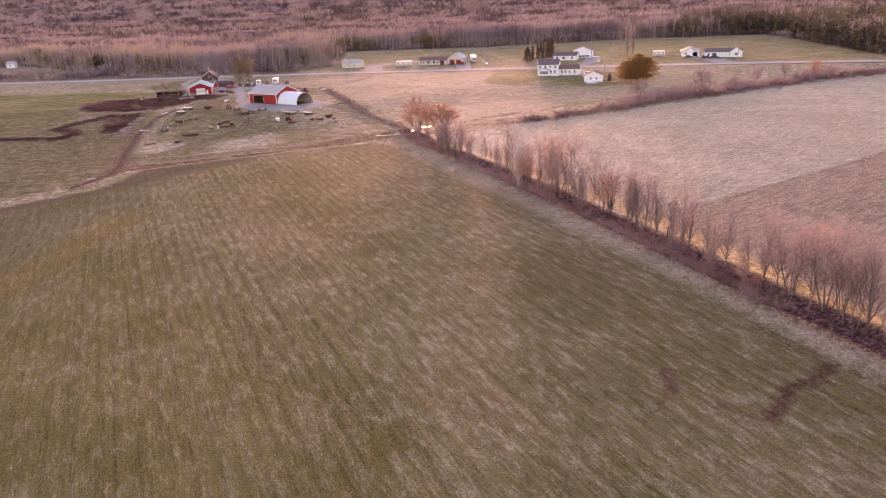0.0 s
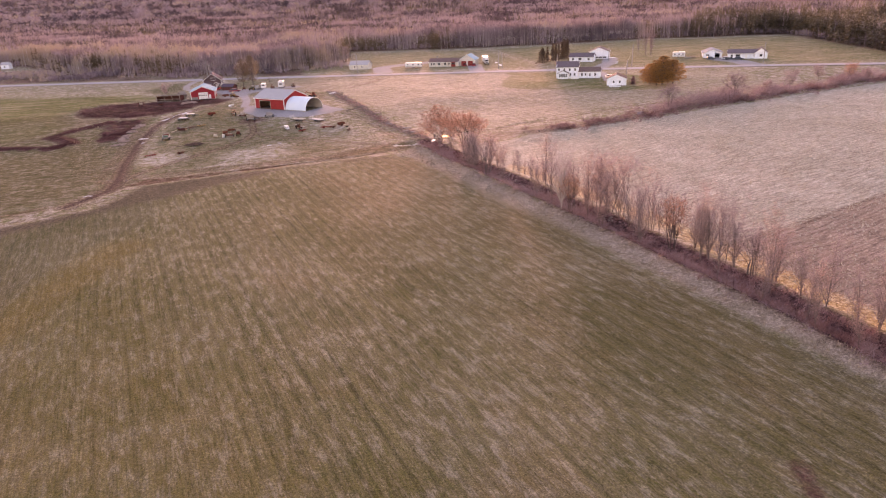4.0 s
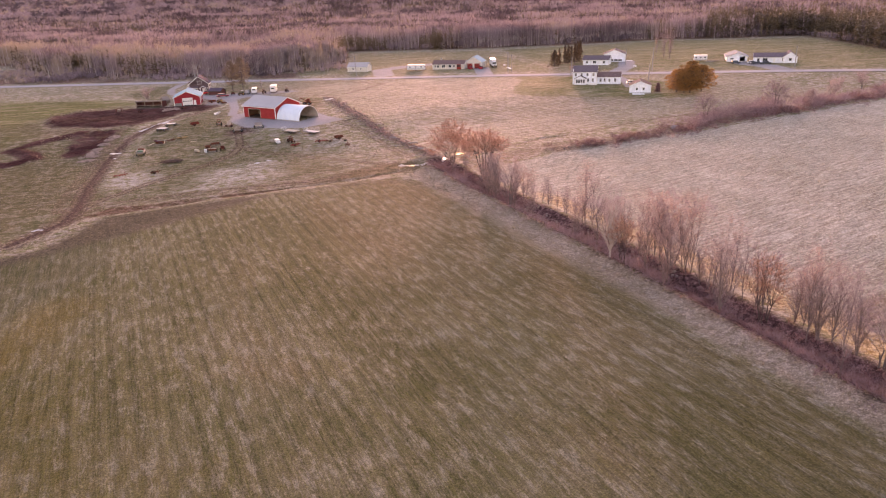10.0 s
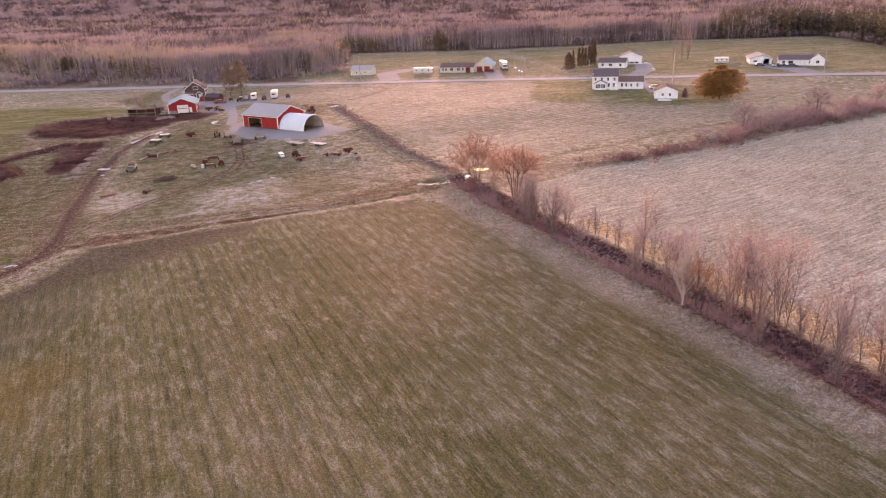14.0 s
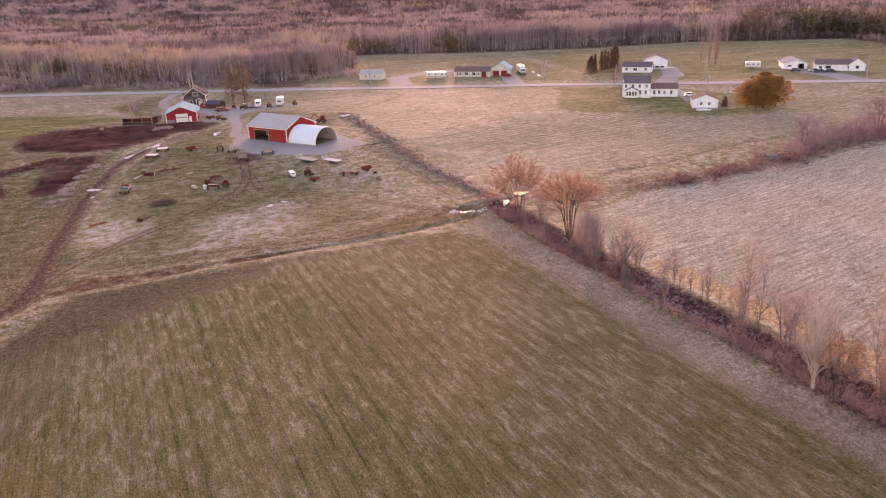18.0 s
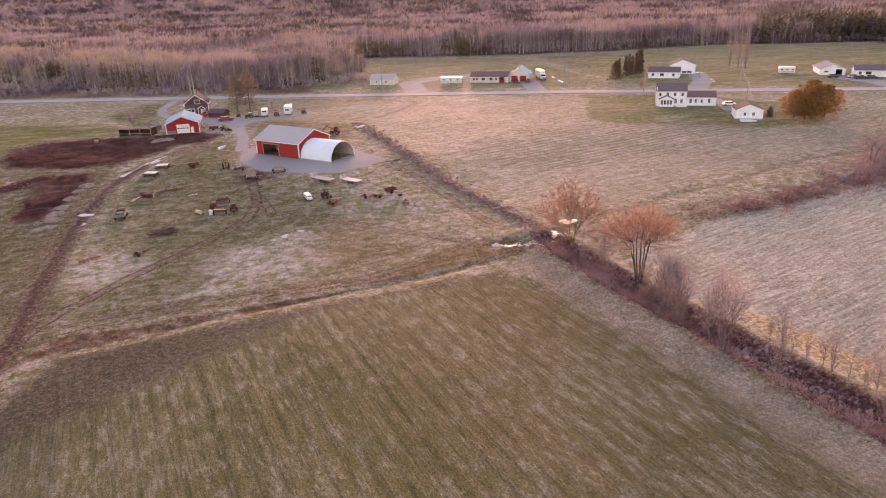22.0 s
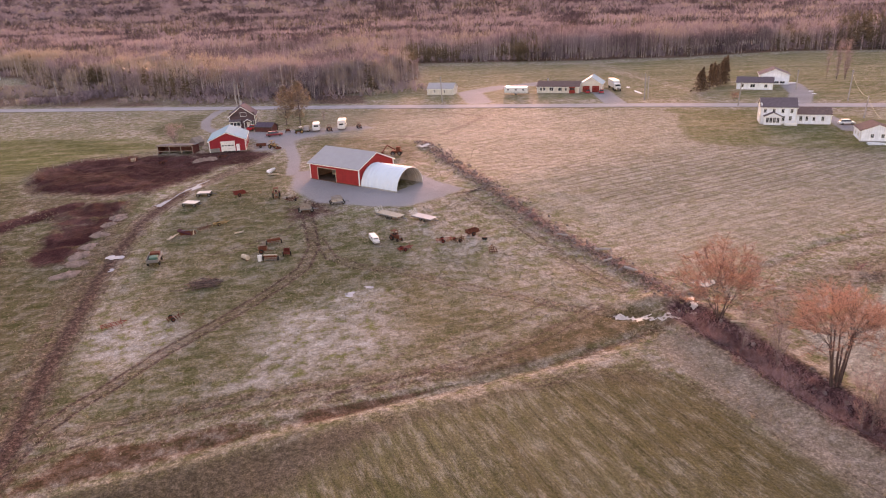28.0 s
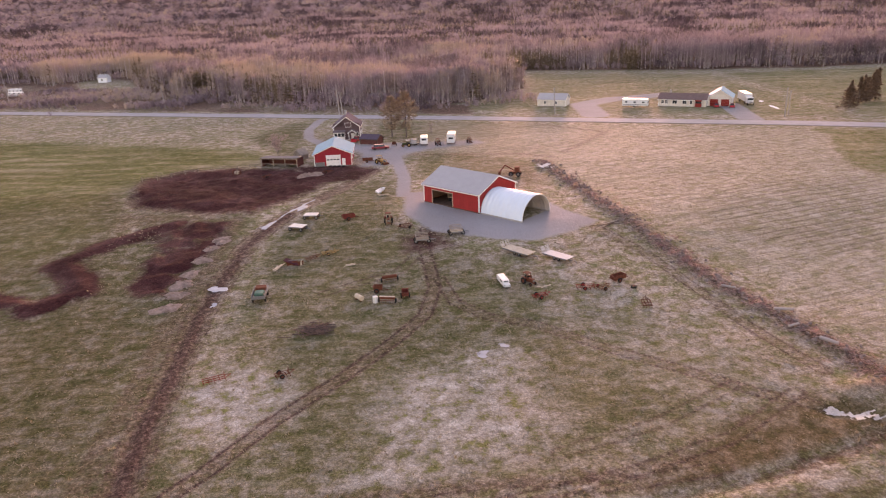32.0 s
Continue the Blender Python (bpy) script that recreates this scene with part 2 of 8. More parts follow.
# glare on the brook put into its cream base colour
M_SHALLOW = plain("glare_pale_water", (0.5, 0.43, 0.38), 0.35, vary=0.35, scale=2.5, bumps=0.3)
M_SNOW = plain("old_snow", (0.8, 0.8, 0.8), 0.6, vary=0.12)
M_GRASS = foliage("dry_grass_blades", (0.15, 0.115, 0.065), (0.34, 0.27, 0.185), 0.35)


# ---- the lie of the land ----
def vnoise(x, y, scale, seed=0):
    """Smooth value noise, 0 to 1."""
    x, y = np.asarray(x, float) / scale + 1000.5, np.asarray(y, float) / scale + 1000.5
    xi, yi = np.floor(x), np.floor(y)
    u, v = x - xi, y - yi
    u, v = u * u * (3 - 2 * u), v * v * (3 - 2 * v)

    def hsh(a, b):
        s = np.sin(a * 127.1 + b * 311.7 + seed * 74.7) * 43758.5453
        return s - np.floor(s)
    return (hsh(xi, yi) * (1 - u) + hsh(xi + 1, yi) * u) * (1 - v) + (hsh(xi, yi + 1) * (1 - u) + hsh(xi + 1, yi + 1) * u) * v


def step(v, a, b):
    u = np.clip((v - a) / (b - a), 0, 1)
    return u * u * (3 - 2 * u)


def line_dist(x, y, pts):
    """Distance to a line through points."""
    best = np.full(np.shape(x), 1e9)
    for (ax, ay), (bx, by) in zip(pts, pts[1:]):
        dx, dy = bx - ax, by - ay
        t = np.clip(((x - ax) * dx + (y - ay) * dy) / (dx * dx + dy * dy), 0, 1)
        best = np.minimum(best, np.hypot(x - ax - t * dx, y - ay - t * dy))
    return best


def inside(x, y, pts):
    odd = np.zeros(np.shape(x), bool)
    for (ax, ay), (bx, by) in zip(pts, pts[1:] + pts[:1]):
        if ay != by:
            odd ^= ((ay > y) != (by > y)) & (x < (bx - ax) * (y - ay) / (by - ay) + ax)
    return odd


def area(x, y, pts, soft):
    """1 well inside an outline, 0 well outside, 0.5 on it."""
    d = line_dist(x, y, pts + pts[:1])
    return np.clip(0.5 + np.where(inside(x, y, pts), d, -d) / soft, 0, 1)


def band(x, y, pts, half, soft):
    return np.clip(0.5 + (half - line_dist(x, y, pts)) / soft, 0, 1)


CROP = [(-160, -400), (66, -400), (67.5, 40), (69.5, 110), (69, 165), (68, 188), (65, 195), (56, 197), (23, 198.5), (2, 199), (-3, 190), (-9, 182), (-60, 170), (-160, 146)]
SOIL_YARD = [(-14.6, 328), (-13.5, 344), (-3, 349), (8, 348), (22.4, 341.5), (32, 331), (29, 321), (21, 311), (12, 303), (4, 306), (-5, 312), (-12.8, 318)]
SOIL_HEAP = [(-4, 301), (1, 301), (7.5, 298.5), (8, 291.5), (3, 281), (-0.5, 271), (-2, 264.5), (-6.8, 266), (-8.4, 272), (-7, 283)]
SOIL_SNAKE = [(-40, 280), (-28, 272), (-22, 268), (-15.5, 272), (-18, 280), (-21.5, 287), (-14, 295), (-4, 301)]
PAD = [(46, 306), (42, 290), (45, 278), (54, 270), (61, 266), (70, 268), (76, 271), (73, 280), (72, 290), (60, 302)]
LANE = [(44, 427), (38.5, 418), (33, 400), (31.5, 384), (36, 366), (45, 360), (53.5, 356), (50.7, 336), (48.6, 319), (45, 304)]
YARD = [(40, 372), (52, 366), (80, 358), (82, 351), (66, 350), (56, 345), (50, 333), (40, 336), (42, 350)]
TRACK_MAIN = [(-14, 188), (-5, 200), (-2.5, 214), (-1.2, 228), (0.9, 240), (3.2, 255.7), (6.3, 268.3), (10.5, 283.5), (19.5, 299), (33.3, 316.4), (42, 329)]
TRACK_MID = [(-4, 204), (-0.5, 211), (2.6, 214.8), (6.3, 217.9), (12.3, 224.2), (21.3, 231.5), (30, 239.9), (35.2, 245.4), (39, 254), (40.2, 262), (41.3, 270), (44, 280)]
TRACK_ARC = [(40.6, 257), (40.4, 248), (43.6, 241.5), (48.8, 237.4), (55.7, 226.7), (62, 218.4), (65.9, 212.2), (70, 207.9)]
TRACK_EAST = [(74, 268), (76.3, 255), (76.5, 240), (76, 225), (76.2, 214)]
TRACK_VERGE = [(-7.5, 208), (-6.4, 217.7), (-4.7, 229), (-2.6, 244.7), (0.1, 265.2), (4.6, 279.1)]
WET = [(0, 203), (2, 205.2), (7, 205), (13.7, 204.4), (20, 204), (24.4, 203.6), (29.4, 203), (34.7, 201.5), (41, 200.4), (58, 200.6), (70, 202), (76, 203.8), (78, 201), (66, 198.8), (58, 199.1), (41, 199.2), (29, 199.3), (16, 199.9), (4, 200.4), (-1, 199.4), (-10, 190), (-40, 180), (-40, 184), (-12, 195)]
DITCH = [(-60, 172), (-16, 183.5), (-3, 192), (2, 200.5), (23, 201), (43, 199.6), (57, 199.7), (70, 201), (79, 203)]
HEDGE = [(74, -60), (74.5, 60), (76.5, 90), (77.5, 120), (78, 150), (78, 180), (79.5, 203)]
STREAM = [(79.5, 203), (88, 210), (96, 211), (108, 212), (118, 214.6), (130, 214), (152, 219), (168, 221), (202, 217)]
ARM = [(112, 200), (136, 200), (161, 202), (190, 206), (214, 206), (242, 208), (262, 212), (300, 205), (345, 200)]
STONES = [(86, 322), (82, 277), (80.7, 248), (81.8, 230), (82, 215), (80.5, 206)]
ROAD = [(-700, 888), (-400, 702), (-93, 512), (26, 438), (81, 403.5), (118, 379), (176.5, 340.5), (269, 273.5), (328, 228), (420, 152), (700, -90)]
HAY = [(83, 40), (83, 176), (88, 192), (112, 197), (161, 197.5), (214, 201), (262, 203), (345, 196), (420, 90), (420, -60), (83, -60)]
PLOUGHED = [(84, -60), (84, 97), (104, 99), (157, 106.5), (300, 126), (420, 120), (420, -60)]
OPEN_LAND = [(-3000, -3000), (3000, -3000), (1800, -100), (700, 90), (480, 160), (352, 239), (445, 395), (370, 450), (300, 466), (245, 492), (165, 545), (140, 468), (116, 441),
             (82, 433), (47, 453), (10, 487), (-20, 524), (-45, 588), (-56, 640), (-80, 650), (-96, 628), (-170, 690), (-500, 860), (-3000, 2200)]
HOUSE_LAWN = [(176, 331), (173, 319), (157, 299), (149, 284), (153, 277), (166, 270), (186, 252), (205, 246), (225, 262), (215, 290), (192, 322)]
LAWN_FAR = [(205, 330), (240, 306), (300, 258), (350, 215), (440, 380), (370, 440), (300, 455), (245, 470)]
LAWN_MID = [(86, 420), (118, 396), (180, 355), (206, 335), (240, 470), (165, 530), (140, 462)]

ARCH_FLOOR = [(56.9, 284.0), (61.9, 275.9), (69.5, 280.7), (64.4, 288.7)]
BROOK = [(70.2, 206.6), (71.4, 205.7), (72.8, 204.9), (74.2, 204.5), (75.4, 203.4), (77.2, 203.2), (79.4, 202.6), (81.2, 204.2), (83.4, 207.2)]
PUDDLES = [(88.5, 211.2, 1.15), (118.0, 214.6, 0.8), (39.4, 232.2, 1.0), (42.9, 233.0, 0.5), (5.7, 265.8, 1.1), (5.2, 260.2, 0.8),
           (-10.5, 196.3, 0.7), (168.0, 221.0, 0.7)]


def height(x, y):
    x, y = np.asarray(x, float), np.asarray(y, float)
    d, s = 0.418 * x + 0.908 * y, 0.908 * x - 0.418 * y
    a = 225 + 70 * np.clip((s + 40) / 100, 0, 1)
    u = np.clip((d - a) / 65, 0, 1)
    z = 2.2 * u * u * (3 - 2 * u)
    z = z + 105 * step(d, 900, 3300)
    near = np.clip((700 - np.hypot(x - 80, y - 220)) / 300, 0, 1)
    calm = 1 - step(15 - line_dist(x, y, ROAD), 0, 8)
    z = z + near * calm * (0.35 * (vnoise(x, y, 22, 1) - 0.5) + 0.12 * (vnoise(x, y, 4, 2) - 0.5) + 0.06 * (vnoise(x, y, 1.3, 3) - 0.5))
    z = z - 0.2 * np.exp(-(line_dist(x, y, DITCH) / 1.1) ** 2) - 0.16 * np.exp(-(line_dist(x, y, STREAM) / 1.3) ** 2)
    hd = line_dist(x, y, HEDGE)
    z = z + 0.5 * np.exp(-((hd - 3.4) / 1.5) ** 2) - 0.7 * np.exp(-(hd / 1.4) ** 2)
    z = z + 0.5 * np.exp(-(line_dist(x, y, STONES) / 1.6) ** 2) * vnoise(x, y, 1.7, 4)
    z = z + 0.5 * np.exp(-(line_dist(x, y, ARM) / 3.0) ** 2) * vnoise(x, y, 3, 5)
    z = z + 0.55 * np.exp(-(line_dist(x, y, SOIL_SNAKE) / 1.7) ** 2) + 0.7 * np.exp(-(line_dist(x, y, [(-14, 330), (-13, 345), (-3, 350), (10, 349)]) / 1.8) ** 2) * vnoise(x, y, 4, 8)
    z = z + area(x, y, SOIL_YARD, 6) * (1.3 * (vnoise(x, y, 6, 6) - 0.4) + 0.5 * (vnoise(x, y, 1.8, 9) - 0.5)) + 0.8 * area(x, y, SOIL_HEAP, 3) * (vnoise(x, y, 2.2, 7) - 0.3)
    z = z - 0.16 * np.exp(-((line_dist(x, y, TRACK_MAIN) - 0.95) / 0.35) ** 2) - 0.07 * np.exp(-((line_dist(x, y, TRACK_MID) - 0.9) / 0.4) ** 2)
    z = z - 0.06 * np.exp(-((line_dist(x, y, TRACK_ARC) - 0.9) / 0.35) ** 2)
    z = z + 0.9 * np.exp(-(((x - 77.8) / 3.2) ** 2 + ((y - 208.6) / 2.0) ** 2))
    near_brook = np.exp(-(line_dist(x, y, BROOK) / 1.1) ** 2)
    z = z - near_brook * (0.22 - 0.36 * (vnoise(x * 0.7, y * 1.4, 0.8, 18) - 0.5))
    for px1, py1, r1 in PUDDLES:
        d2 = ((x - px1) ** 2 + (y - py1) ** 2) / (r1 * r1)
        z = z - 0.2 * np.exp(-d2 * 0.7) + 0.42 * (vnoise(x * 0.7, y * 1.5, 0.9, 17) - 0.5) * np.exp(-d2 * 0.35)
    return z


def ground_z(x, y):
    return float(height(x, y))


def axis(fine_a, fine_b, fine, mid_a, mid_b, mid, far):
    v = [*np.arange(mid_a, fine_a, mid), *np.arange(fine_a, fine_b, fine), *np.arange(fine_b, mid_b, mid)]
    g = mid
    while v[-1] < far:
        g *= 1.16
        v.append(v[-1] + g)
    lo, g = [], mid
    a = v[0]
    while a > -far:
        g *= 1.16
        a -= g
        lo.append(a)
    return np.array(lo[::-1] + v)


gx, gy = axis(-36, 100, 0.45, -90, 330, 1.9, 3300), axis(168, 346, 0.45, 0, 460, 1.0, 3800)
GX, GY = np.meshgrid(gx, gy)
PX, PY = GX.ravel(), GY.ravel()
PZ = height(PX, PY) - 0.12 * band(PX, PY, ROAD, 4.2, 1.5)
nx, ny = len(gx), len(gy)
me = bpy.data.meshes.new("ground")
idx = np.arange(nx * ny).reshape(ny, nx)
quads = np.stack([idx[:-1, :-1], idx[:-1, 1:], idx[1:, 1:], idx[1:, :-1]], -1).reshape(-1, 4)
me.vertices.add(nx * ny)
me.vertices.foreach_set("co", np.stack([PX, PY, PZ], -1).ravel())
me.loops.add(quads.size)
me.loops.foreach_set("vertex_index", quads.ravel().astype(np.int32))
me.polygons.add(len(quads))
me.polygons.foreach_set("loop_start", np.arange(0, quads.size, 4, dtype=np.int32))
me.update(calc_edges=True)
me.polygons.foreach_set("use_smooth", np.ones(len(quads), bool))


def mask(name, values):
    a = me.attributes.new(name, "FLOAT", "POINT")
    a.data.foreach_set("value", np.clip(values, 0, 1).astype(np.float32))


rut = lambda pts, gap, w: np.exp(-((line_dist(PX, PY, pts) - gap) / w) ** 2)
woods = np.maximum(1 - area(PX, PY, OPEN_LAND, 12), 0.62 * area(PX, PY, [(-400, 706), (-93, 520), (26, 446), (81, 412), (96, 404), (100, 430), (60, 460), (-20, 560), (-170, 700)], 8) * (0.6 + 0.8 * vnoise(PX, PY, 16, 46)))
mask("crop", area(PX, PY, CROP, 7.0))
mask("soil", np.maximum.reduce([0.36 * area(PX, PY, ARCH_FLOOR, 1.0), area(PX, PY, SOIL_YARD, 7), area(PX, PY, SOIL_HEAP, 5) * (0.5 + 0.9 * vnoise(PX, PY, 3.0, 51)), 0.62 * area(PX, PY, [(-14, 297), (-3, 304), (8, 300), (-4, 288)], 5), band(PX, PY, SOIL_SNAKE, 3.2, 4.0) * (0.45 + 0.95 * vnoise(PX, PY, 3.5, 52)), 0.3 * band(PX, PY, [(12, 287), (23, 304), (34, 318), (40, 330)], 3.0, 4.0), 0.75 * area(PX, PY, [(22, 345), (40, 340), (46, 331), (38, 322), (28, 322)], 5),
                                0.62 * np.exp(-(line_dist(PX, PY, [(49.4, 52.4), (47.2, 49.0)]) / 1.3) ** 2), 0.45 * np.exp(-(line_dist(PX, PY, [(47, 49), (40.8, 46.1)]) / 0.7) ** 2), 0.66 * np.exp(-(line_dist(PX, PY, [(66, 45), (61.3, 43.7), (57.9, 43.8), (54.7, 41.9), (52.2, 41.1)]) / 1.3) ** 2), 0.5 * np.exp(-(line_dist(PX, PY, [(49.5, 44.8), (50.4, 42.8), (51.8, 40.4)]) / 0.8) ** 2), 0.4 * np.exp(-(line_dist(PX, PY, [(66, 56), (66, 46), (67, 38)]) / 1.2) ** 2),
                                0.62 * area(PX, PY, [(36, 268), (38, 278), (47, 280), (48, 268)], 5)]))
mask("gravel", (1 - area(PX, PY, ARCH_FLOOR, 1.0)) * np.maximum.reduce([area(PX, PY, PAD, 3), band(PX, PY, LANE, 1.6, 1.8) - 0.3 * np.exp(-(line_dist(PX, PY, LANE) / 0.5) ** 2), 0.72 * area(PX, PY, YARD, 6),
                                  band(PX, PY, [(170, 346), (176, 360), (186, 381)], 4, 2), band(PX, PY, [(132, 382), (140, 408), (158, 416), (182, 416)], 5, 4),
                                  band(PX, PY, [(219, 312), (240, 330), (256, 350)], 4, 3), band(PX, PY, [(213, 306), (204, 284), (199, 276)], 2.5, 2),
                                  band(PX, PY, [(278, 268), (286, 285), (288, 303)], 5, 4)]))
mask("track", np.maximum.reduce([0.58 * band(PX, PY, SOIL_YARD + SOIL_YARD[:1], 2.5, 4.0), 0.6 * band(PX, PY, TRACK_MAIN, 2.7, 2.6), 0.45 * band(PX, PY, [(8, 276), (12, 288), (21, 301.5), (34, 318), (42, 329)], 2.8, 3.0), 0.58 * band(PX, PY, [(-6, 209), (8, 209.5), (24, 208), (40, 204.5), (56, 203.5)], 1.6, 3.0), 0.5 * band(PX, PY, [(-9, 200), (0, 205.5), (16, 206.2), (34, 203), (50, 201.5)], 1.6, 3.0), 0.52 * band(PX, PY, TRACK_MID, 1.7, 1.6), 0.42 * band(PX, PY, TRACK_ARC, 1.5, 1.2), 0.46 * band(PX, PY, TRACK_EAST, 1.6, 2.4), 0.6 * band(PX, PY, TRACK_MAIN[6:], 2.4, 2.6), 0.55 * band(PX, PY, [(9, 300), (7, 290), (4.5, 277), (1, 262), (-1.5, 248)], 2.0, 3.0), 0.5 * area(PX, PY, [(-16, 316), (-5, 310), (6, 304), (12, 303), (9, 290), (6, 300), (-6, 303), (-16, 300)], 5), 0.55 * band(PX, PY, [(57, 344), (70, 340), (84, 334), (90, 326)], 1.6, 2.6), 0.4 * area(PX, PY, [(64, 303), (74, 296), (82, 304), (84, 324), (74, 326)], 8),
                                 0.62 * band(PX, PY, DITCH, 0.5, 2.0), 0.5 * band(PX, PY, TRACK_VERGE, 1.5, 1.5),
                                 0.62 * band(PX, PY, STONES, 3.0, 4), 0.8 * band(PX, PY, HEDGE, 4.2, 3), 0.7 * band(PX, PY, ARM, 4.0, 4), 0.72 * band(PX, PY, STREAM, 0.8, 2.0), 0.52 * area(PX, PY, [(84, 194), (92, 193), (112, 198.5), (140, 201), (130, 209), (112, 208), (96, 207), (84, 204)], 6),
                                 0.6 * np.exp(-(line_dist(PX, PY, [(84, 98), (104, 99), (157, 106.5), (300, 126)]) / 1.2) ** 2),
                                 0.6 * band(PX, PY, [(96, 330), (120, 352), (108, 372)], 1.5, 2), 0.5 * rut([(56, 345), (75, 338), (100, 340), (130, 360)], 0.9, 0.6)]))
# first outline: left pasture in darker olive-brown patches; the others: wet ditch corner
mask("boggy_dark", np.maximum.reduce([0.42 * area(PX, PY, [(-70, 174), (-12, 198), (-5, 214), (-3, 240), (1, 262), (-10, 300), (-16, 334), (-70, 350)], 8), 0.9 * area(PX, PY, [(50, 199.5), (76, 202.0), (75, 209), (64, 208), (48, 203)], 5), 0.72 * area(PX, PY, [(42, 200), (50, 205), (60, 210), (72, 211), (76, 203), (70, 200.5)], 5)]))
mask("rut", np.maximum.reduce([0.78 * band(PX, PY, TRACK_MAIN[:9], 1.3, 2.0), 0.58 * rut(TRACK_MAIN, 2.1, 0.3), 0.78 * rut(TRACK_MID, 0.95, 0.32), 0.68 * rut(TRACK_ARC, 0.85, 0.3), 0.5 * rut([(47, 199.6), (54.2, 199.7), (62.1, 200.2), (67.8, 199.4), (71.5, 196.3)], 0.55, 0.3), 0.6 * rut(TRACK_EAST, 0.9, 0.4), 0.35 * rut(TRACK_VERGE, 1.0, 0.35),
                               0.6 * rut([(-4, 206.5), (10, 207.8), (26, 206), (42, 203), (54, 202)], 0.85, 0.35), 0.62 * rut([(30, 203.6), (45, 204), (58, 206), (70, 211)], 0.8, 0.4), 0.55 * rut([(40, 209), (52, 210.5), (64, 214.5)], 0.8, 0.4), 0.5 * rut([(50, 196.4), (60, 196.2), (66, 193.5), (68.5, 186), (69.5, 160)], 0.5, 0.35),
                               0.35 * rut([(46, 306), (38, 300), (33, 288), (33.5, 276)], 0.9, 0.4), 0.6 * rut([(41, 270), (35, 262), (22, 258)], 0.9, 0.4)]))
mask("wet", np.maximum.reduce([area(PX, PY, [(-3, 200.6), (1.5, 204), (3, 205.3), (10, 204.2), (18, 204), (22, 203), (22, 200.4), (14.5, 199.8), (6, 199.8)], 1.8) * (0.64 + 0.6 * vnoise(PX, PY * 2, 8, 44)),
                               area(PX, PY, [(25, 201.6), (27, 202.3), (33.4, 201.4), (43, 200.4), (40, 200.1), (33, 199.7), (26, 199.7)], 1.2), area(PX, PY, WET, 2.0) * (0.1 + 0.6 * vnoise(PX, PY * 2, 11, 44)),
                               0.4 * area(PX, PY, [(-12, 190), (-5, 200), (-3, 208), (1, 207), (3, 205), (4, 202), (-1, 197)], 3), 0.55 * band(PX, PY, [(84, 208), (96, 210)], 1.5, 3)]))
mask("straw", np.maximum(np.maximum(0.75 * rut(LANE, 0.85, 0.5), 0.6 * band(PX, PY, [(-44.6, 487), (-9, 462), (24.4, 440)], 0.6, 1.2)), (0.35 + 0.85 * vnoise(PX, PY, 5, 47)) * np.exp(-(line_dist(PX, PY, [(-20, 183), (-8, 191), (-1.1, 199.2), (6.4, 198.8), (14.4, 198.4), (21.5, 199.3), (30.4, 199.5), (40.1, 199.8), (51.3, 199.4), (62.6, 197.9), (68.6, 196.5), (71.5, 193.5)]) / 0.4) ** 2)))
mask("bramble", np.maximum.reduce([band(PX, PY, HEDGE, 2.9, 1.6), 0.5 * band(PX, PY, STONES, 2.0, 3)]))
# strip of low sunlight beside the hedge, painted as golden ground colour
mask("sun_gold", np.exp(-((PX - (79.5 + 6.5 * step(PY, 40, 120))) / 2.8) ** 2) * step(PY, 20, 45) * (1 - step(PY, 160, 172)))
mask("furrow", area(PX, PY, [(98, 262), (108, 286), (150, 280), (190, 262), (170, 246), (118, 243), (102, 249)], 8))
mask("green", np.maximum.reduce([area(PX, PY, HOUSE_LAWN, 5) * 0.5, area(PX, PY, LAWN_FAR, 14) * 0.3, area(PX, PY, LAWN_MID, 10) * 0.3,
                                 0.95 * area(PX, PY, [(-400, 60), (-400, 560), (-60, 420), (10, 372), (22, 352), (-8, 348), (-16, 330), (-12, 300), (0, 262), (3, 240), (4, 214), (1, 204), (-20, 188)], 8), 0.75 * area(PX, PY, [(2, 207), (4, 222), (16, 222), (30, 208), (20, 205)], 6),
                                 0.8 * area(PX, PY, [(24, 352), (30, 380), (36, 414), (26, 418), (12, 392)], 6), 0.7 * area(PX, PY, [(50, 374), (56, 408), (84, 392), (112, 372), (96, 360), (84, 361), (60, 366)], 9),
                                 0.9 * area(PX, PY, [(-16, 330), (-10, 316), (4, 304), (13, 302), (10, 284), (5, 262), (2, 240), (-4, 212), (-14, 212), (-9, 262), (-11, 300)], 5), 0.8 * area(PX, PY, [(2, 214), (10, 270), (30, 300), (44, 276), (52, 262), (70, 230), (74, 204), (30, 204)], 20), 0.9 * area(PX, PY, [(12, 262), (14, 284), (24, 300), (36, 316), (47, 326), (44, 306), (40, 290), (42, 276), (36, 262)], 6), 0.75 * area(PX, PY, [(54, 344), (50, 318), (60, 304), (78, 300), (84, 322), (70, 346)], 8)]))
mask("hay", area(PX, PY, HAY, 4))
mask("plough", area(PX, PY, PLOUGHED, 4))
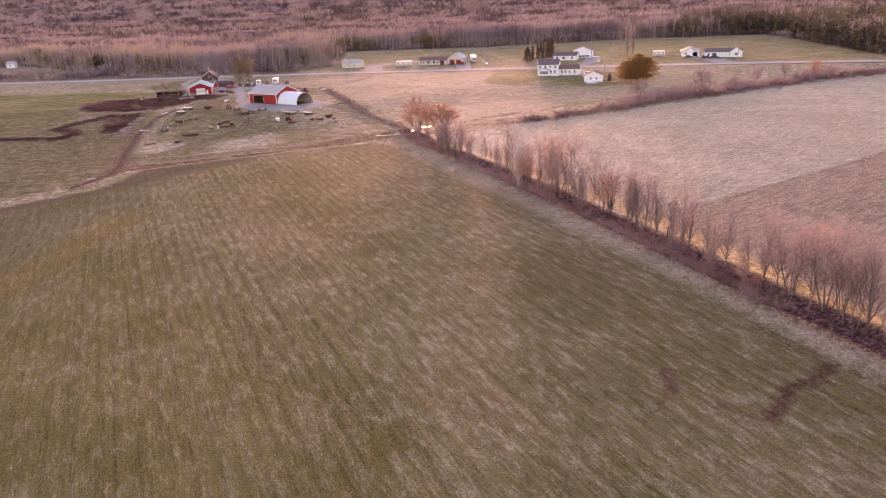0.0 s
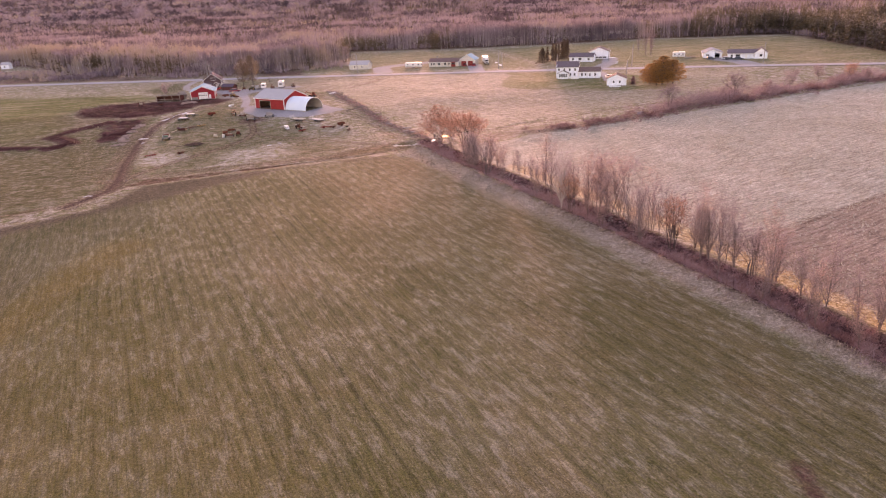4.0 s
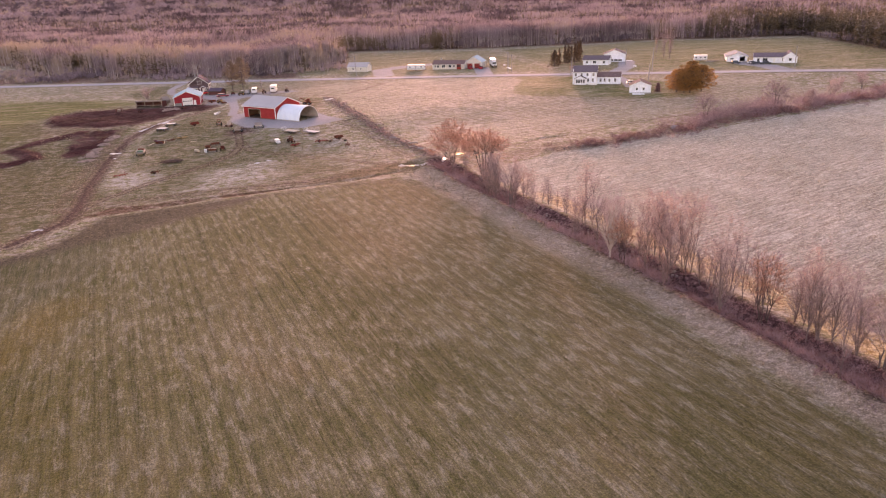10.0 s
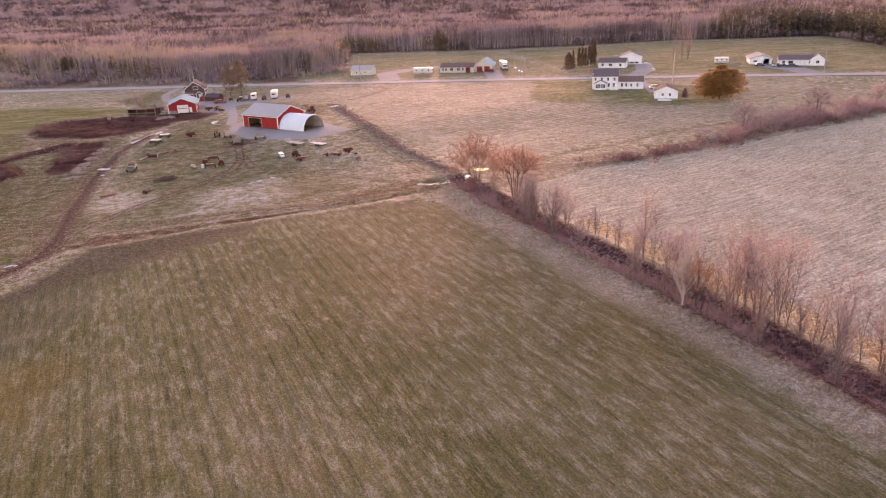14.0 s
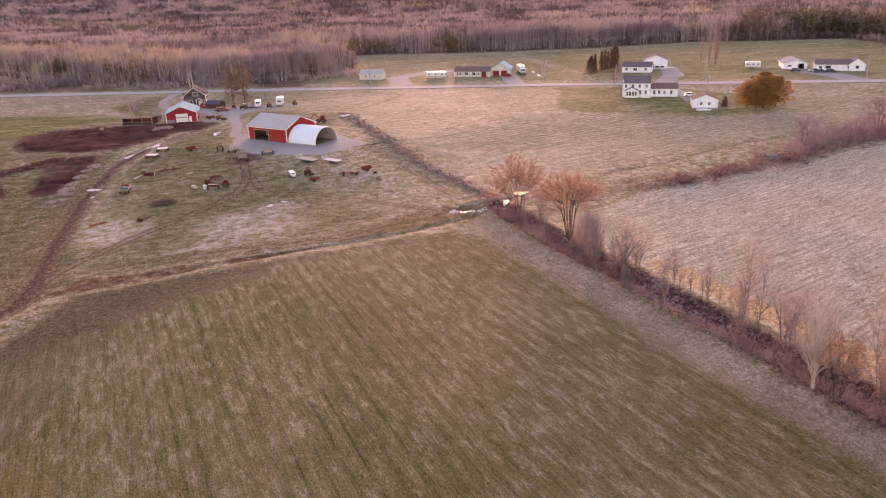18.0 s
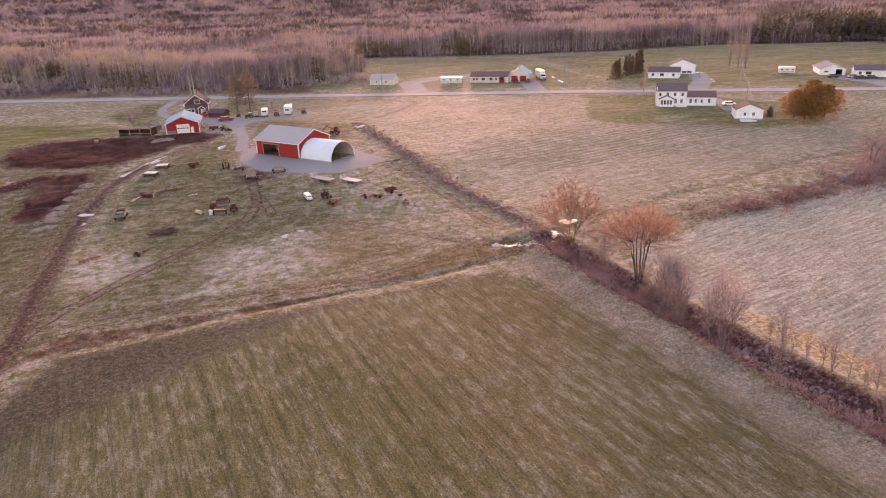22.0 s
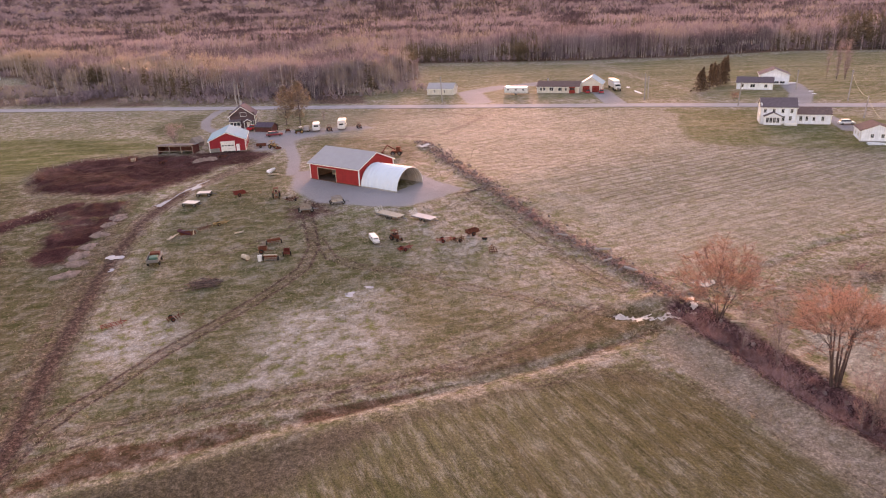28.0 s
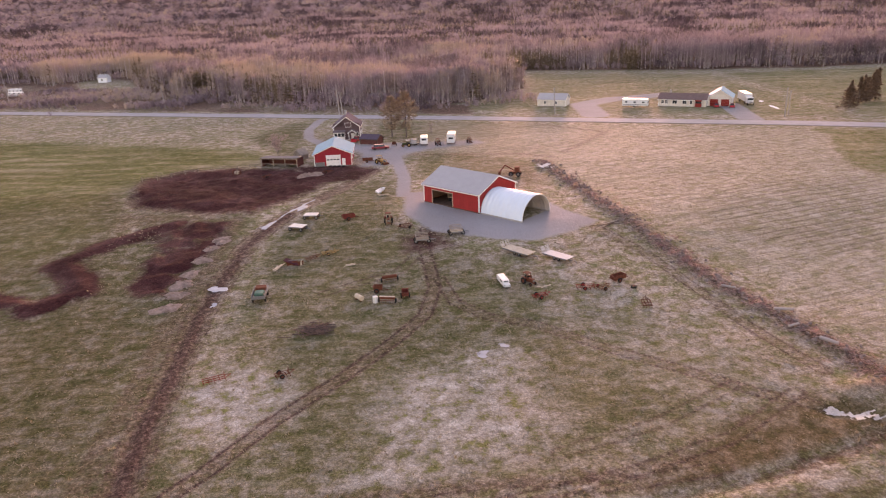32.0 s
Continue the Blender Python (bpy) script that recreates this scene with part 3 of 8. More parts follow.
mask("pale", (1 - area(PX, PY, HOUSE_LAWN, 4)) * np.maximum.reduce([0.8 * np.exp(-(((PX - 40) / 7) ** 2 + ((PY - 229) / 6) ** 2)), 1.1 * np.exp(-(((PX - 33) / 11) ** 2 + ((PY - 220) / 11) ** 2)), 0.95 * np.exp(-(((PX - 9) / 8) ** 2 + ((PY - 230) / 10) ** 2)), 0.7 * np.exp(-(((PX - 24) / 10) ** 2 + ((PY - 211) / 4) ** 2)),
                                0.36 * band(PX, PY, [(69, -60), (70.5, 60), (71.5, 110), (70.5, 165), (71, 192), (68, 199)], 2.6, 2.0),
                                0.45 * area(PX, PY, [(86, 216), (88, 320), (84, 350), (104, 378), (180, 330), (180, 225), (120, 218)], 14), 0.42 * area(PX, PY, [(56, 205), (46, 240), (62, 262), (76, 240), (76, 206)], 12)]))
mask("woods", woods)
mask("margin", np.maximum.reduce([0.85 * band(PX, PY, [(11, 284), (19.5, 299), (33.3, 316.4), (44, 331)], 1.4, 2.0), 0.9 * np.exp(-(((PX - 77.8) / 3.0) ** 2 + ((PY - 208.4) / 1.8) ** 2)), area(PX, PY, [(67.5, -60), (68.8, 110), (67.2, 140), (67.6, 165), (68.5, 186), (68.5, 194), (71, 199.5), (76.5, 199.5), (75, 190), (74, 160), (74, 110), (72.5, 60), (71, -60)], 2.5), 0.2 * band(PX, PY, [(-16, 182), (-3, 190.5), (2, 199.3), (23, 199.6), (56, 198.8), (65, 197)], 0.5, 1.2)]))
mask("lush", np.maximum.reduce([0.66 * area(PX, PY, HOUSE_LAWN, 4), 0.62 * area(PX, PY, LAWN_FAR, 14), 0.5 * area(PX, PY, LAWN_MID, 10), area(PX, PY, [(-400, 560), (-60, 424), (10, 376), (24, 352), (-8, 350), (-18, 338), (-24, 322), (-400, 380)], 16),
                                0.55 * area(PX, PY, [(-400, 380), (-20, 322), (-16, 304), (-26, 290), (-40, 284), (-400, 300)], 10)]))
mask("headland", np.maximum(0.85 * area(PX, PY, [(-60, 158), (-27, 171), (-10, 177.5), (0, 181.5), (10, 184.5), (25, 191), (36, 196), (36, 198.5), (2, 199), (-9, 184), (-60, 172)], 5), 0.55 * band(PX, PY, [(23, 196), (45, 196.6), (58, 195.5), (64, 192)], 1.5, 3.0)))
mask("russet", step(PX, 18, 60) * (0.35 + 0.55 * vnoise(PX, PY / 3, 14, 48)))
mask("olive", np.maximum(band(PX, PY, [(-50, 84), (-36, 104), (-20, 122), (-11, 139), (-4, 151)], 4.5, 9.0), 0.5 * area(PX, PY, [(-60, -40), (-60, 84), (-24, 116), (-2, 146), (20, 60), (14, -40)], 24)))
mask("thin", area(PX, PY, [(-90, 60), (-36, 110), (-22.4, 128.6), (-16, 141.7), (-8, 155), (2, 166), (6, 186), (-90, 178)], 5))
lawn = area(PX, PY, HOUSE_LAWN, 4)
mask("meadow", (1 - lawn) * area(PX, PY, [(88, 212), (86, 330), (62, 345), (70, 395), (120, 366), (172, 330), (260, 262), (250, 225), (150, 224)], 10))
ground = tagged(new("ground", me), "farmland of dry grass, striped crop field and dark soil", "ground", kind="structure")


def ground_material():
    m, n, l, b = material("farmland")
    pos = n.new("ShaderNodeNewGeometry").outputs["Position"]

    def mapped(scale, rot=0.0):
        k, spun = n.new("ShaderNodeMapping"), n.new("ShaderNodeMapping")
        spun.inputs["Rotation"].default_value = (0, 0, radians(-rot))
        k.inputs["Scale"].default_value = scale
        l.new(pos, spun.inputs["Vector"])
        l.new(spun.outputs["Vector"], k.inputs["Vector"])
        return k.outputs["Vector"]

    world_v = mapped((1, 1, 1))
    ragged = noise_node(n, l, 0.55, 6, world_v, 0.7)
    ragged_fine = noise_node(n, l, 2.2, 4, world_v, 0.7)
    rag = maths(n, l, "ADD", maths(n, l, "MULTIPLY", ragged, 0.65), maths(n, l, "MULTIPLY", ragged_fine, 0.35))

    def layer(name, sharp=5.0):
        a = n.new("ShaderNodeAttribute")
        a.attribute_name = name
        v = maths(n, l, "ADD", a.outputs["Fac"], maths(n, l, "MULTIPLY", maths(n, l, "SUBTRACT", rag, 0.5), 1.1))
        return maths(n, l, "ADD", maths(n, l, "MULTIPLY", maths(n, l, "SUBTRACT", v, 0.5), sharp), 0.5, True)

    broad = noise_node(n, l, 0.045, 5, world_v, 0.6)
    patch = noise_node(n, l, 0.25, 8, world_v, 0.75)
    tuft = noise_node(n, l, 1.3, 6, world_v, 0.78)
    blade = noise_node(n, l, 6.0, 4, world_v, 0.75)
    lump = noise_node(n, l, 0.5, 7, world_v, 0.7)
    TAN, PALE, OLIVE, MOSS, BROWN = (0.21, 0.175, 0.122), (0.38, 0.35, 0.29), (0.138, 0.145, 0.048), (0.062, 0.084, 0.021), (0.11, 0.074, 0.05)
    BLEACHED = (0.41, 0.4, 0.36)
    # dry pasture: bleached thatch, tan litter and green growth in lumps
    c = ramp(n, l, patch, [(0.42, shade(MOSS, 1.6)), (0.47, shade(OLIVE, 1.15)), (0.52, TAN), (0.59, PALE)])
    c = mixc(n, l, 0.5, c, ramp(n, l, lump, [(0.41, shade(OLIVE, 0.95)), (0.48, TAN), (0.54, PALE), (0.62, BLEACHED)]))
    c = mixc(n, l, 0.34, c, ramp(n, l, tuft, [(0.39, shade(BROWN, 0.7)), (0.5, TAN), (0.59, shade(PALE, 1.1))]))
    # green growth
    drift = noise_node(n, l, 1.0, 5, mapped((0.16, 0.62, 1), -14), 0.66)
    g = ramp(n, l, drift, [(0.38, shade(MOSS, 0.6)), (0.46, shade(OLIVE, 0.68)), (0.54, (0.18, 0.16, 0.094)), (0.64, shade(PALE, 0.95))])
    g = mixc(n, l, 0.4, g, ramp(n, l, lump, [(0.41, shade(MOSS, 0.45)), (0.48, shade(OLIVE, 0.5)), (0.54, shade(TAN, 0.56)), (0.63, shade(BLEACHED, 0.66))]))
    g = mixc(n, l, 0.4, g, ramp(n, l, patch, [(0.42, shade(MOSS, 0.6)), (0.51, shade(OLIVE, 0.62)), (0.6, shade(PALE, 0.5))]))
    g = mixc(n, l, 0.16, g, ramp(n, l, tuft, [(0.42, shade(MOSS, 0.5)), (0.6, TAN)]))
    c = mixc(n, l, maths(n, l, "MULTIPLY", layer("green", 1.6), 0.85), c, g)
    c = mixc(n, l, maths(n, l, "MULTIPLY", layer("lush", 1.8), 0.85), c, mixc(n, l, 0.5, ramp(n, l, noise_node(n, l, 1.0, 5, mapped((0.05, 0.2, 1), -20), 0.65), [(0.38, (0.07, 0.09, 0.022)), (0.48, (0.125, 0.13, 0.043)), (0.56, (0.24, 0.205, 0.12)), (0.64, (0.36, 0.32, 0.23))]), ramp(n, l, lump, [(0.36, (0.075, 0.09, 0.022)), (0.5, (0.13, 0.13, 0.045)), (0.66, (0.26, 0.235, 0.15))])))
    # bleached patches
    c = mixc(n, l, maths(n, l, "MULTIPLY", layer("pale", 2.0), 0.72), c, ramp(n, l, lump, [(0.38, shade(OLIVE, 1.3)), (0.47, shade(PALE, 0.8)), (0.55, shade(BLEACHED, 0.95)), (0.66, (0.5, 0.5, 0.47))]))
    # tan grass between the crop and the hedge
    c = mixc(n, l, maths(n, l, "MULTIPLY", layer("margin", 2.5), 0.9), c, mixc(n, l, 0.4, ramp(n, l, tuft, [(0.36, (0.165, 0.132, 0.096)), (0.5, (0.26, 0.217, 0.168)), (0.64, (0.37, 0.322, 0.26))]), ramp(n, l, patch, [(0.42, (0.19, 0.145, 0.1)), (0.58, (0.37, 0.31, 0.24))])))
    # hay stubble, combed across
    comb = noise_node(n, l, 1.0, 6, mapped((0.16, 1.5, 1), 8), 0.75)
    h = ramp(n, l, comb, [(0.38, (0.215, 0.2, 0.155)), (0.49, (0.335, 0.325, 0.268)), (0.6, (0.49, 0.485, 0.415))])
    h = mixc(n, l, 0.35, h, ramp(n, l, tuft, [(0.4, BROWN), (0.5, TAN), (0.58, shade(PALE, 1.2))]))
    c = mixc(n, l, layer("hay"), c, h)
    c = mixc(n, l, maths(n, l, "MULTIPLY", layer("plough"), 0.6), c, ramp(n, l, comb, [(0.38, (0.1, 0.055, 0.045)), (0.62, (0.25, 0.165, 0.125))]))
    swath = noise_node(n, l, 1.0, 4, mapped((0.02, 1.0, 1), 6), 0.7)
    w = ramp(n, l, swath, [(0.4, (0.32, 0.31, 0.29)), (0.46, (0.5, 0.5, 0.5)), (0.6, (0.62, 0.61, 0.6))])
    c = mixc(n, l, maths(n, l, "MULTIPLY", layer("meadow", 2), 0.8), c, mixc(n, l, 0.42, mixc(n, l, 0.6, c, ramp(n, l, comb, [(0.4, (0.158, 0.138, 0.092)), (0.6, (0.362, 0.336, 0.266))])), w, "OVERLAY"))
    furrow = n.new("ShaderNodeTexWave")
    furrow.bands_direction, furrow.wave_profile = "Y", "SIN"
    for key, val in (("Scale", 0.15), ("Distortion", 3.0), ("Detail", 3.0), ("Detail Scale", 0.6)):
        furrow.inputs[key].default_value = val
    l.new(mapped((0.05, 1, 1), 6), furrow.inputs["Vector"])
    c = mixc(n, l, maths(n, l, "MULTIPLY", layer("furrow", 1.6), maths(n, l, "MULTIPLY", maths(n, l, "SUBTRACT", furrow.outputs["Fac"], 0.72), 1.7, True)), c, (0.1, 0.07, 0.05))
    # striped crop, drilled along y
    rows_a = noise_node(n, l, 1.0, 5, mapped((1.5, 0.014, 1)), 0.68)
    rows_b = noise_node(n, l, 1.0, 4, mapped((4.2, 0.2, 1)), 0.75)
    straw_a = noise_node(n, l, 1.0, 4, mapped((4.6, 0.36, 1)), 0.72)
    straw_b = noise_node(n, l, 1.0, 4, mapped((8.0, 1.6, 1)), 0.8)
    dense = noise_node(n, l, 1.0, 6, mapped((0.85, 0.26, 1)), 0.74)
    tone = noise_node(n, l, 1.0, 4, mapped((0.075, 0.026, 1)), 0.6)
    # green blades in drilled rows, with seams
    k = ramp(n, l, rows_a, [(0.34, (0.06, 0.064, 0.024)), (0.46, (0.088, 0.091, 0.036)), (0.64, (0.12, 0.117, 0.052))])
    k = mixc(n, l, ramp(n, l, tone, [(0.38, (0.6, 0.6, 0.6)), (0.5, (0, 0, 0))]), k, ramp(n, l, straw_b, [(0.38, (0.05, 0.058, 0.016)), (0.62, (0.1, 0.098, 0.03))]))
    k = mixc(n, l, ramp(n, l, tone, [(0.56, (0, 0, 0)), (0.68, (0.3, 0.3, 0.3))]), k, ramp(n, l, straw_b, [(0.38, (0.1, 0.062, 0.026)), (0.62, (0.19, 0.12, 0.06))]))
    row_lines = noise_node(n, l, 1.0, 3, mapped((2.6, 0.03, 1)), 0.7)
    k = mixc(n, l, 0.4, k, ramp(n, l, row_lines, [(0.4, (0.3, 0.31, 0.28)), (0.5, (0.5, 0.5, 0.5)), (0.6, (0.7, 0.69, 0.66))]), "OVERLAY")
    k = mixc(n, l, maths(n, l, "MULTIPLY", layer("russet", 1.4), 0.5), k, ramp(n, l, straw_b, [(0.38, (0.085, 0.064, 0.028)), (0.62, (0.155, 0.115, 0.055))]))
    # bleached straw lying along the rows, thicker in patches
    strewn = maths(n, l, "ADD", maths(n, l, "MULTIPLY", straw_a, 0.55), maths(n, l, "MULTIPLY", straw_b, 0.45))
    strewn = maths(n, l, "ADD", strewn, maths(n, l, "MULTIPLY", maths(n, l, "SUBTRACT", dense, 0.5), 0.38))
    strewn = maths(n, l, "ADD", strewn, maths(n, l, "MULTIPLY", maths(n, l, "SUBTRACT", broad, 0.5), 0.3))
    strewn = maths(n, l, "ADD", maths(n, l, "MULTIPLY", maths(n, l, "SUBTRACT", strewn, 0.49), 6.5), 0.5, True)
    k = mixc(n, l, maths(n, l, "MULTIPLY", strewn, 0.68), k, ramp(n, l, dense, [(0.42, (0.14, 0.125, 0.075)), (0.52, (0.182, 0.165, 0.112)), (0.62, (0.26, 0.245, 0.195))]))
    drill = n.new("ShaderNodeTexWave")
    drill.bands_direction, drill.wave_profile = "X", "SIN"
    for key, val in (("Scale", 0.155), ("Distortion", 4.5), ("Detail", 3.0), ("Detail Scale", 1.2)):
        drill.inputs[key].default_value = val
    l.new(mapped((1, 0.012, 1)), drill.inputs["Vector"])
    k = mixc(n, l, 0.24, k, ramp(n, l, drill.outputs["Fac"], [(0.04, (0.2, 0.21, 0.17)), (0.2, (0.47, 0.47, 0.46)), (0.95, (0.58, 0.57, 0.55))]), "OVERLAY")
    k = mixc(n, l, maths(n, l, "MULTIPLY", layer("margin", 2.0), 0.45), k, TAN)
    k = mixc(n, l, maths(n, l, "MULTIPLY", layer("thin", 1.5), 0.42), k, ramp(n, l, rows_b, [(0.38, (0.042, 0.048, 0.023)), (0.5, (0.072, 0.076, 0.043)), (0.64, (0.155, 0.15, 0.112))]))
    k = mixc(n, l, maths(n, l, "MULTIPLY", layer("olive", 1.6), 0.5), k, ramp(n, l, rows_b, [(0.4, (0.09, 0.068, 0.014)), (0.6, (0.16, 0.12, 0.034))]))
    k = mixc(n, l, maths(n, l, "MULTIPLY", layer("headland", 1.6), 0.8), k, ramp(n, l, tuft, [(0.36, (0.052, 0.041, 0.03)), (0.5, (0.084, 0.067, 0.049)), (0.66, (0.15, 0.125, 0.1))]))
    c = mixc(n, l, layer("crop", 2.4), c, k)
    # leaf litter under the woods
    c = mixc(n, l, layer("woods", 3), c, ramp(n, l, tuft, [(0.4, (0.07, 0.045, 0.035)), (0.6, (0.22, 0.15, 0.11))]))
    # golden sunlight behind the hedge put into the colour; then bare earth, ruts, gravel
    c = mixc(n, l, maths(n, l, "MULTIPLY", layer("sun_gold", 2.0), 0.7), c, ramp(n, l, tuft, [(0.4, (0.22, 0.13, 0.05)), (0.5, (0.42, 0.28, 0.12)), (0.6, (0.62, 0.48, 0.28))]))
    t = ramp(n, l, tuft, [(0.4, (0.072, 0.045, 0.033)), (0.5, (0.13, 0.086, 0.063)), (0.62, (0.25, 0.188, 0.145))])
    c = mixc(n, l, maths(n, l, "MULTIPLY", layer("track", 2.0), 0.85), c, t)
    c = mixc(n, l, maths(n, l, "MULTIPLY", layer("boggy_dark", 2.0), 0.85), c, ramp(n, l, lump, [(0.38, (0.05, 0.042, 0.016)), (0.5, (0.088, 0.064, 0.03)), (0.62, (0.17, 0.13, 0.08))]))
    c = mixc(n, l, maths(n, l, "MULTIPLY", layer("wet", 2.2), 0.9), c, ramp(n, l, lump, [(0.4, (0.058, 0.033, 0.018)), (0.48, (0.108, 0.058, 0.034)), (0.56, (0.15, 0.088, 0.06)), (0.66, (0.25, 0.19, 0.14))]))
    c = mixc(n, l, maths(n, l, "MULTIPLY", layer("rut", 2.2), 0.9), c, ramp(n, l, tuft, [(0.4, (0.042, 0.024, 0.021)), (0.52, (0.08, 0.048, 0.04)), (0.64, (0.165, 0.115, 0.094))]))
    c = mixc(n, l, maths(n, l, "MULTIPLY", layer("bramble", 2.0), 0.85), c, ramp(n, l, tuft, [(0.4, (0.04, 0.017, 0.02)), (0.52, (0.095, 0.046, 0.05)), (0.62, (0.2, 0.13, 0.13))]))
    c = mixc(n, l, maths(n, l, "MULTIPLY", layer("straw", 2.2), 0.5), c, ramp(n, l, tuft, [(0.38, (0.17, 0.13, 0.09)), (0.5, (0.34, 0.28, 0.2)), (0.62, (0.5, 0.43, 0.33))]))
    mud = mixc(n, l, 0.5, ramp(n, l, tuft, [(0.4, (0.034, 0.012, 0.012)), (0.52, (0.062, 0.022, 0.021)), (0.66, (0.12, 0.055, 0.05))]), ramp(n, l, lump, [(0.42, (0.03, 0.01, 0.01)), (0.5, (0.052, 0.02, 0.019)), (0.62, (0.09, 0.044, 0.04))]))
    mud = mixc(n, l, 0.4, mud, ramp(n, l, noise_node(n, l, 0.11, 5, world_v, 0.6), [(0.42, (0.03, 0.011, 0.011)), (0.5, (0.06, 0.025, 0.023)), (0.6, (0.12, 0.066, 0.06))]))
    c = mixc(n, l, layer("soil", 2.2), c, mud)
    # straws and clods
    clod = noise_node(n, l, 2.6, 3, world_v, 0.85)
    c = mixc(n, l, 0.24, c, ramp(n, l, clod, [(0.42, (0.25, 0.25, 0.24)), (0.5, (0.5, 0.5, 0.5)), (0.58, (0.8, 0.79, 0.77))]), "OVERLAY")
    c = mixc(n, l, 0.52, c, ramp(n, l, blade, [(0.38, (0.22, 0.22, 0.22)), (0.5, (0.48, 0.48, 0.48)), (0.62, (0.88, 0.86, 0.82))]), "OVERLAY")
    c = mixc(n, l, layer("gravel", 3), c, ramp(n, l, blade, [(0.34, (0.225, 0.222, 0.222)), (0.66, (0.34, 0.335, 0.333))]))
    c = mixc(n, l, 0.3, c, ramp(n, l, broad, [(0.4, (0.36, 0.36, 0.33)), (0.6, (0.62, 0.6, 0.6))]), "OVERLAY")
    c = mixc(n, l, 1.0, c, (0.99, 0.935, 0.945), "MULTIPLY")
    l.new(c, b.inputs["Base Color"])
    b.inputs["Roughness"].default_value = 0.8
    b.inputs["Specular IOR Level"].default_value = 0.02
    hgt = maths(n, l, "ADD", maths(n, l, "MULTIPLY", tuft, 0.7), maths(n, l, "MULTIPLY", blade, 0.3))
    bump(n, l, b, hgt, 0.7, 0.35)
    return m


me.materials.append(ground_material())


# ---- road ----
def strip(name, pts, half, lift, mat, steps=3.0, wobble=0.0, label="", category="road", kind="structure", crown=0.06):
    """A ribbon along a line, a little arched, resting on the land."""
    out = []
    for (ax, ay), (bx, by) in zip(pts, pts[1:]):
        k = max(1, int(math.hypot(bx - ax, by - ay) / steps))
        out += [(ax + (bx - ax) * i / k, ay + (by - ay) * i / k) for i in range(k)]
    out.append(pts[-1])
    p = np.array(out)
    for _ in range(6):
        p[1:-1] = (p[:-2] + 2 * p[1:-1] + p[2:]) / 4
    t = np.gradient(p, axis=0)
    t /= np.linalg.norm(t, axis=1)[:, None]
    nrm = np.stack([-t[:, 1], t[:, 0]], -1)
    bm = bmesh.new()
    prev = None
    for q, w, i in zip(p, nrm, range(len(p))):
        z = ground_z(*q) + lift
        off = [half * s * (1 + wobble * (vnoise(q[0] * (2 + s), q[1], 3.0, 9) - 0.5)) for s in (-1, -0.96, 0, 0.96, 1)]
        row = [bm.verts.new((q[0] + w[0] * o, q[1] + w[1] * o, z + dz)) for o, dz in zip(off, (-0.25, -crown, 0, -crown, -0.25))]
        if prev:
            for a in range(4):
                bm.faces.new((prev[a], prev[a + 1], row[a + 1], row[a]))
        prev = row
    bmesh.ops.recalc_face_normals(bm, faces=bm.faces)
    mesh = bpy.data.meshes.new(name)
    bm.to_mesh(mesh)
    bm.free()
    mesh.materials.append(mat)
    return tagged(new(name, mesh), label, category, kind=kind)


M_ASPHALT = plain("worn_asphalt", (0.3, 0.282, 0.29), 0.85, vary=0.2, scale=0.3, grain=6)
M_SHOULDER = plain("gravel_shoulder", (0.12, 0.1, 0.065), 0.95, vary=0.3, scale=0.6, grain=8)
strip("road_shoulder", ROAD, 5.4, 0.03, M_SHOULDER, wobble=0.1, label="sandy gravel shoulder along the country road", category="shoulder")
strip("track_water", [(13.6, 291.6), (15.4, 294.8), (17.6, 297.2), (19.2, 300.2), (22.4, 303.0), (24.0, 306.0), (26.0, 308.4)], 0.85, 0.02, M_SEEP, steps=0.5, wobble=1.9, label="long thin pool of water in the farm track", category="puddle", crown=0.0)


def pools(name, pts, half, cell, lift, mat, seed, label):
    """Shallow water in ragged, broken pools along a line, lying on the land."""
    xs, ys = [p[0] for p in pts], [p[1] for p in pts]
    gx, gy = np.meshgrid(np.arange(min(xs) - 2, max(xs) + 2, cell), np.arange(min(ys) - 2, max(ys) + 2, cell), indexing="ij")
    d = line_dist(gx, gy, pts)
    wet = half * (0.15 + 1.7 * vnoise(gx * 0.8, gy * 1.6, 1.1, seed)) + 1.1 * (vnoise(gx, gy * 1.6, 0.4, seed + 1) - 0.6) - d
    deep = wet > 0
    keep = deep[:-1, :-1] & deep[1:, :-1] & deep[1:, 1:] & deep[:-1, 1:]
    number = np.arange(gx.size).reshape(gx.shape)
    quads_w = np.stack([number[:-1, :-1], number[1:, :-1], number[1:, 1:], number[:-1, 1:]], -1)[keep]
    used, back = np.unique(quads_w, return_inverse=True)
    co = np.stack([gx.ravel(), gy.ravel(), height(gx, gy).ravel() + lift], -1)[used]
    mesh = bpy.data.meshes.new(name)
    mesh.from_pydata(co.tolist(), [], back.reshape(-1, 4).tolist())
    mesh.materials.append(mat)
    return tagged(new(name, mesh), label, "water", kind="structure")


pools("brook_water", BROOK, 0.56, 0.12, 0.07, M_SHALLOW, 81, "shallow pale water in broken pools at the ditch corner")
strip("road", ROAD, 3.9, 0.16, M_ASPHALT, label="grey worn asphalt country road", category="road")


# ---- building kit ----
def part(name, bm, mat, parent, label=""):
    mesh = bpy.data.meshes.new(name)
    bm.to_mesh(mesh)
    bm.free()
    mesh.materials.append(mat)
    ob = new(name, mesh)
    ob.parent = parent
    return tagged(ob, label)


def thing(name, x, y, turn=0.0, label="", category="", group="", lift=0.0, kind=""):
    e = new(name)
    e.empty_display_size = 0.5
    e.matrix_world = pose(x, y, ground_z(x, y) + lift, 0, 0, turn)
    return tagged(e, label, category, group, kind)


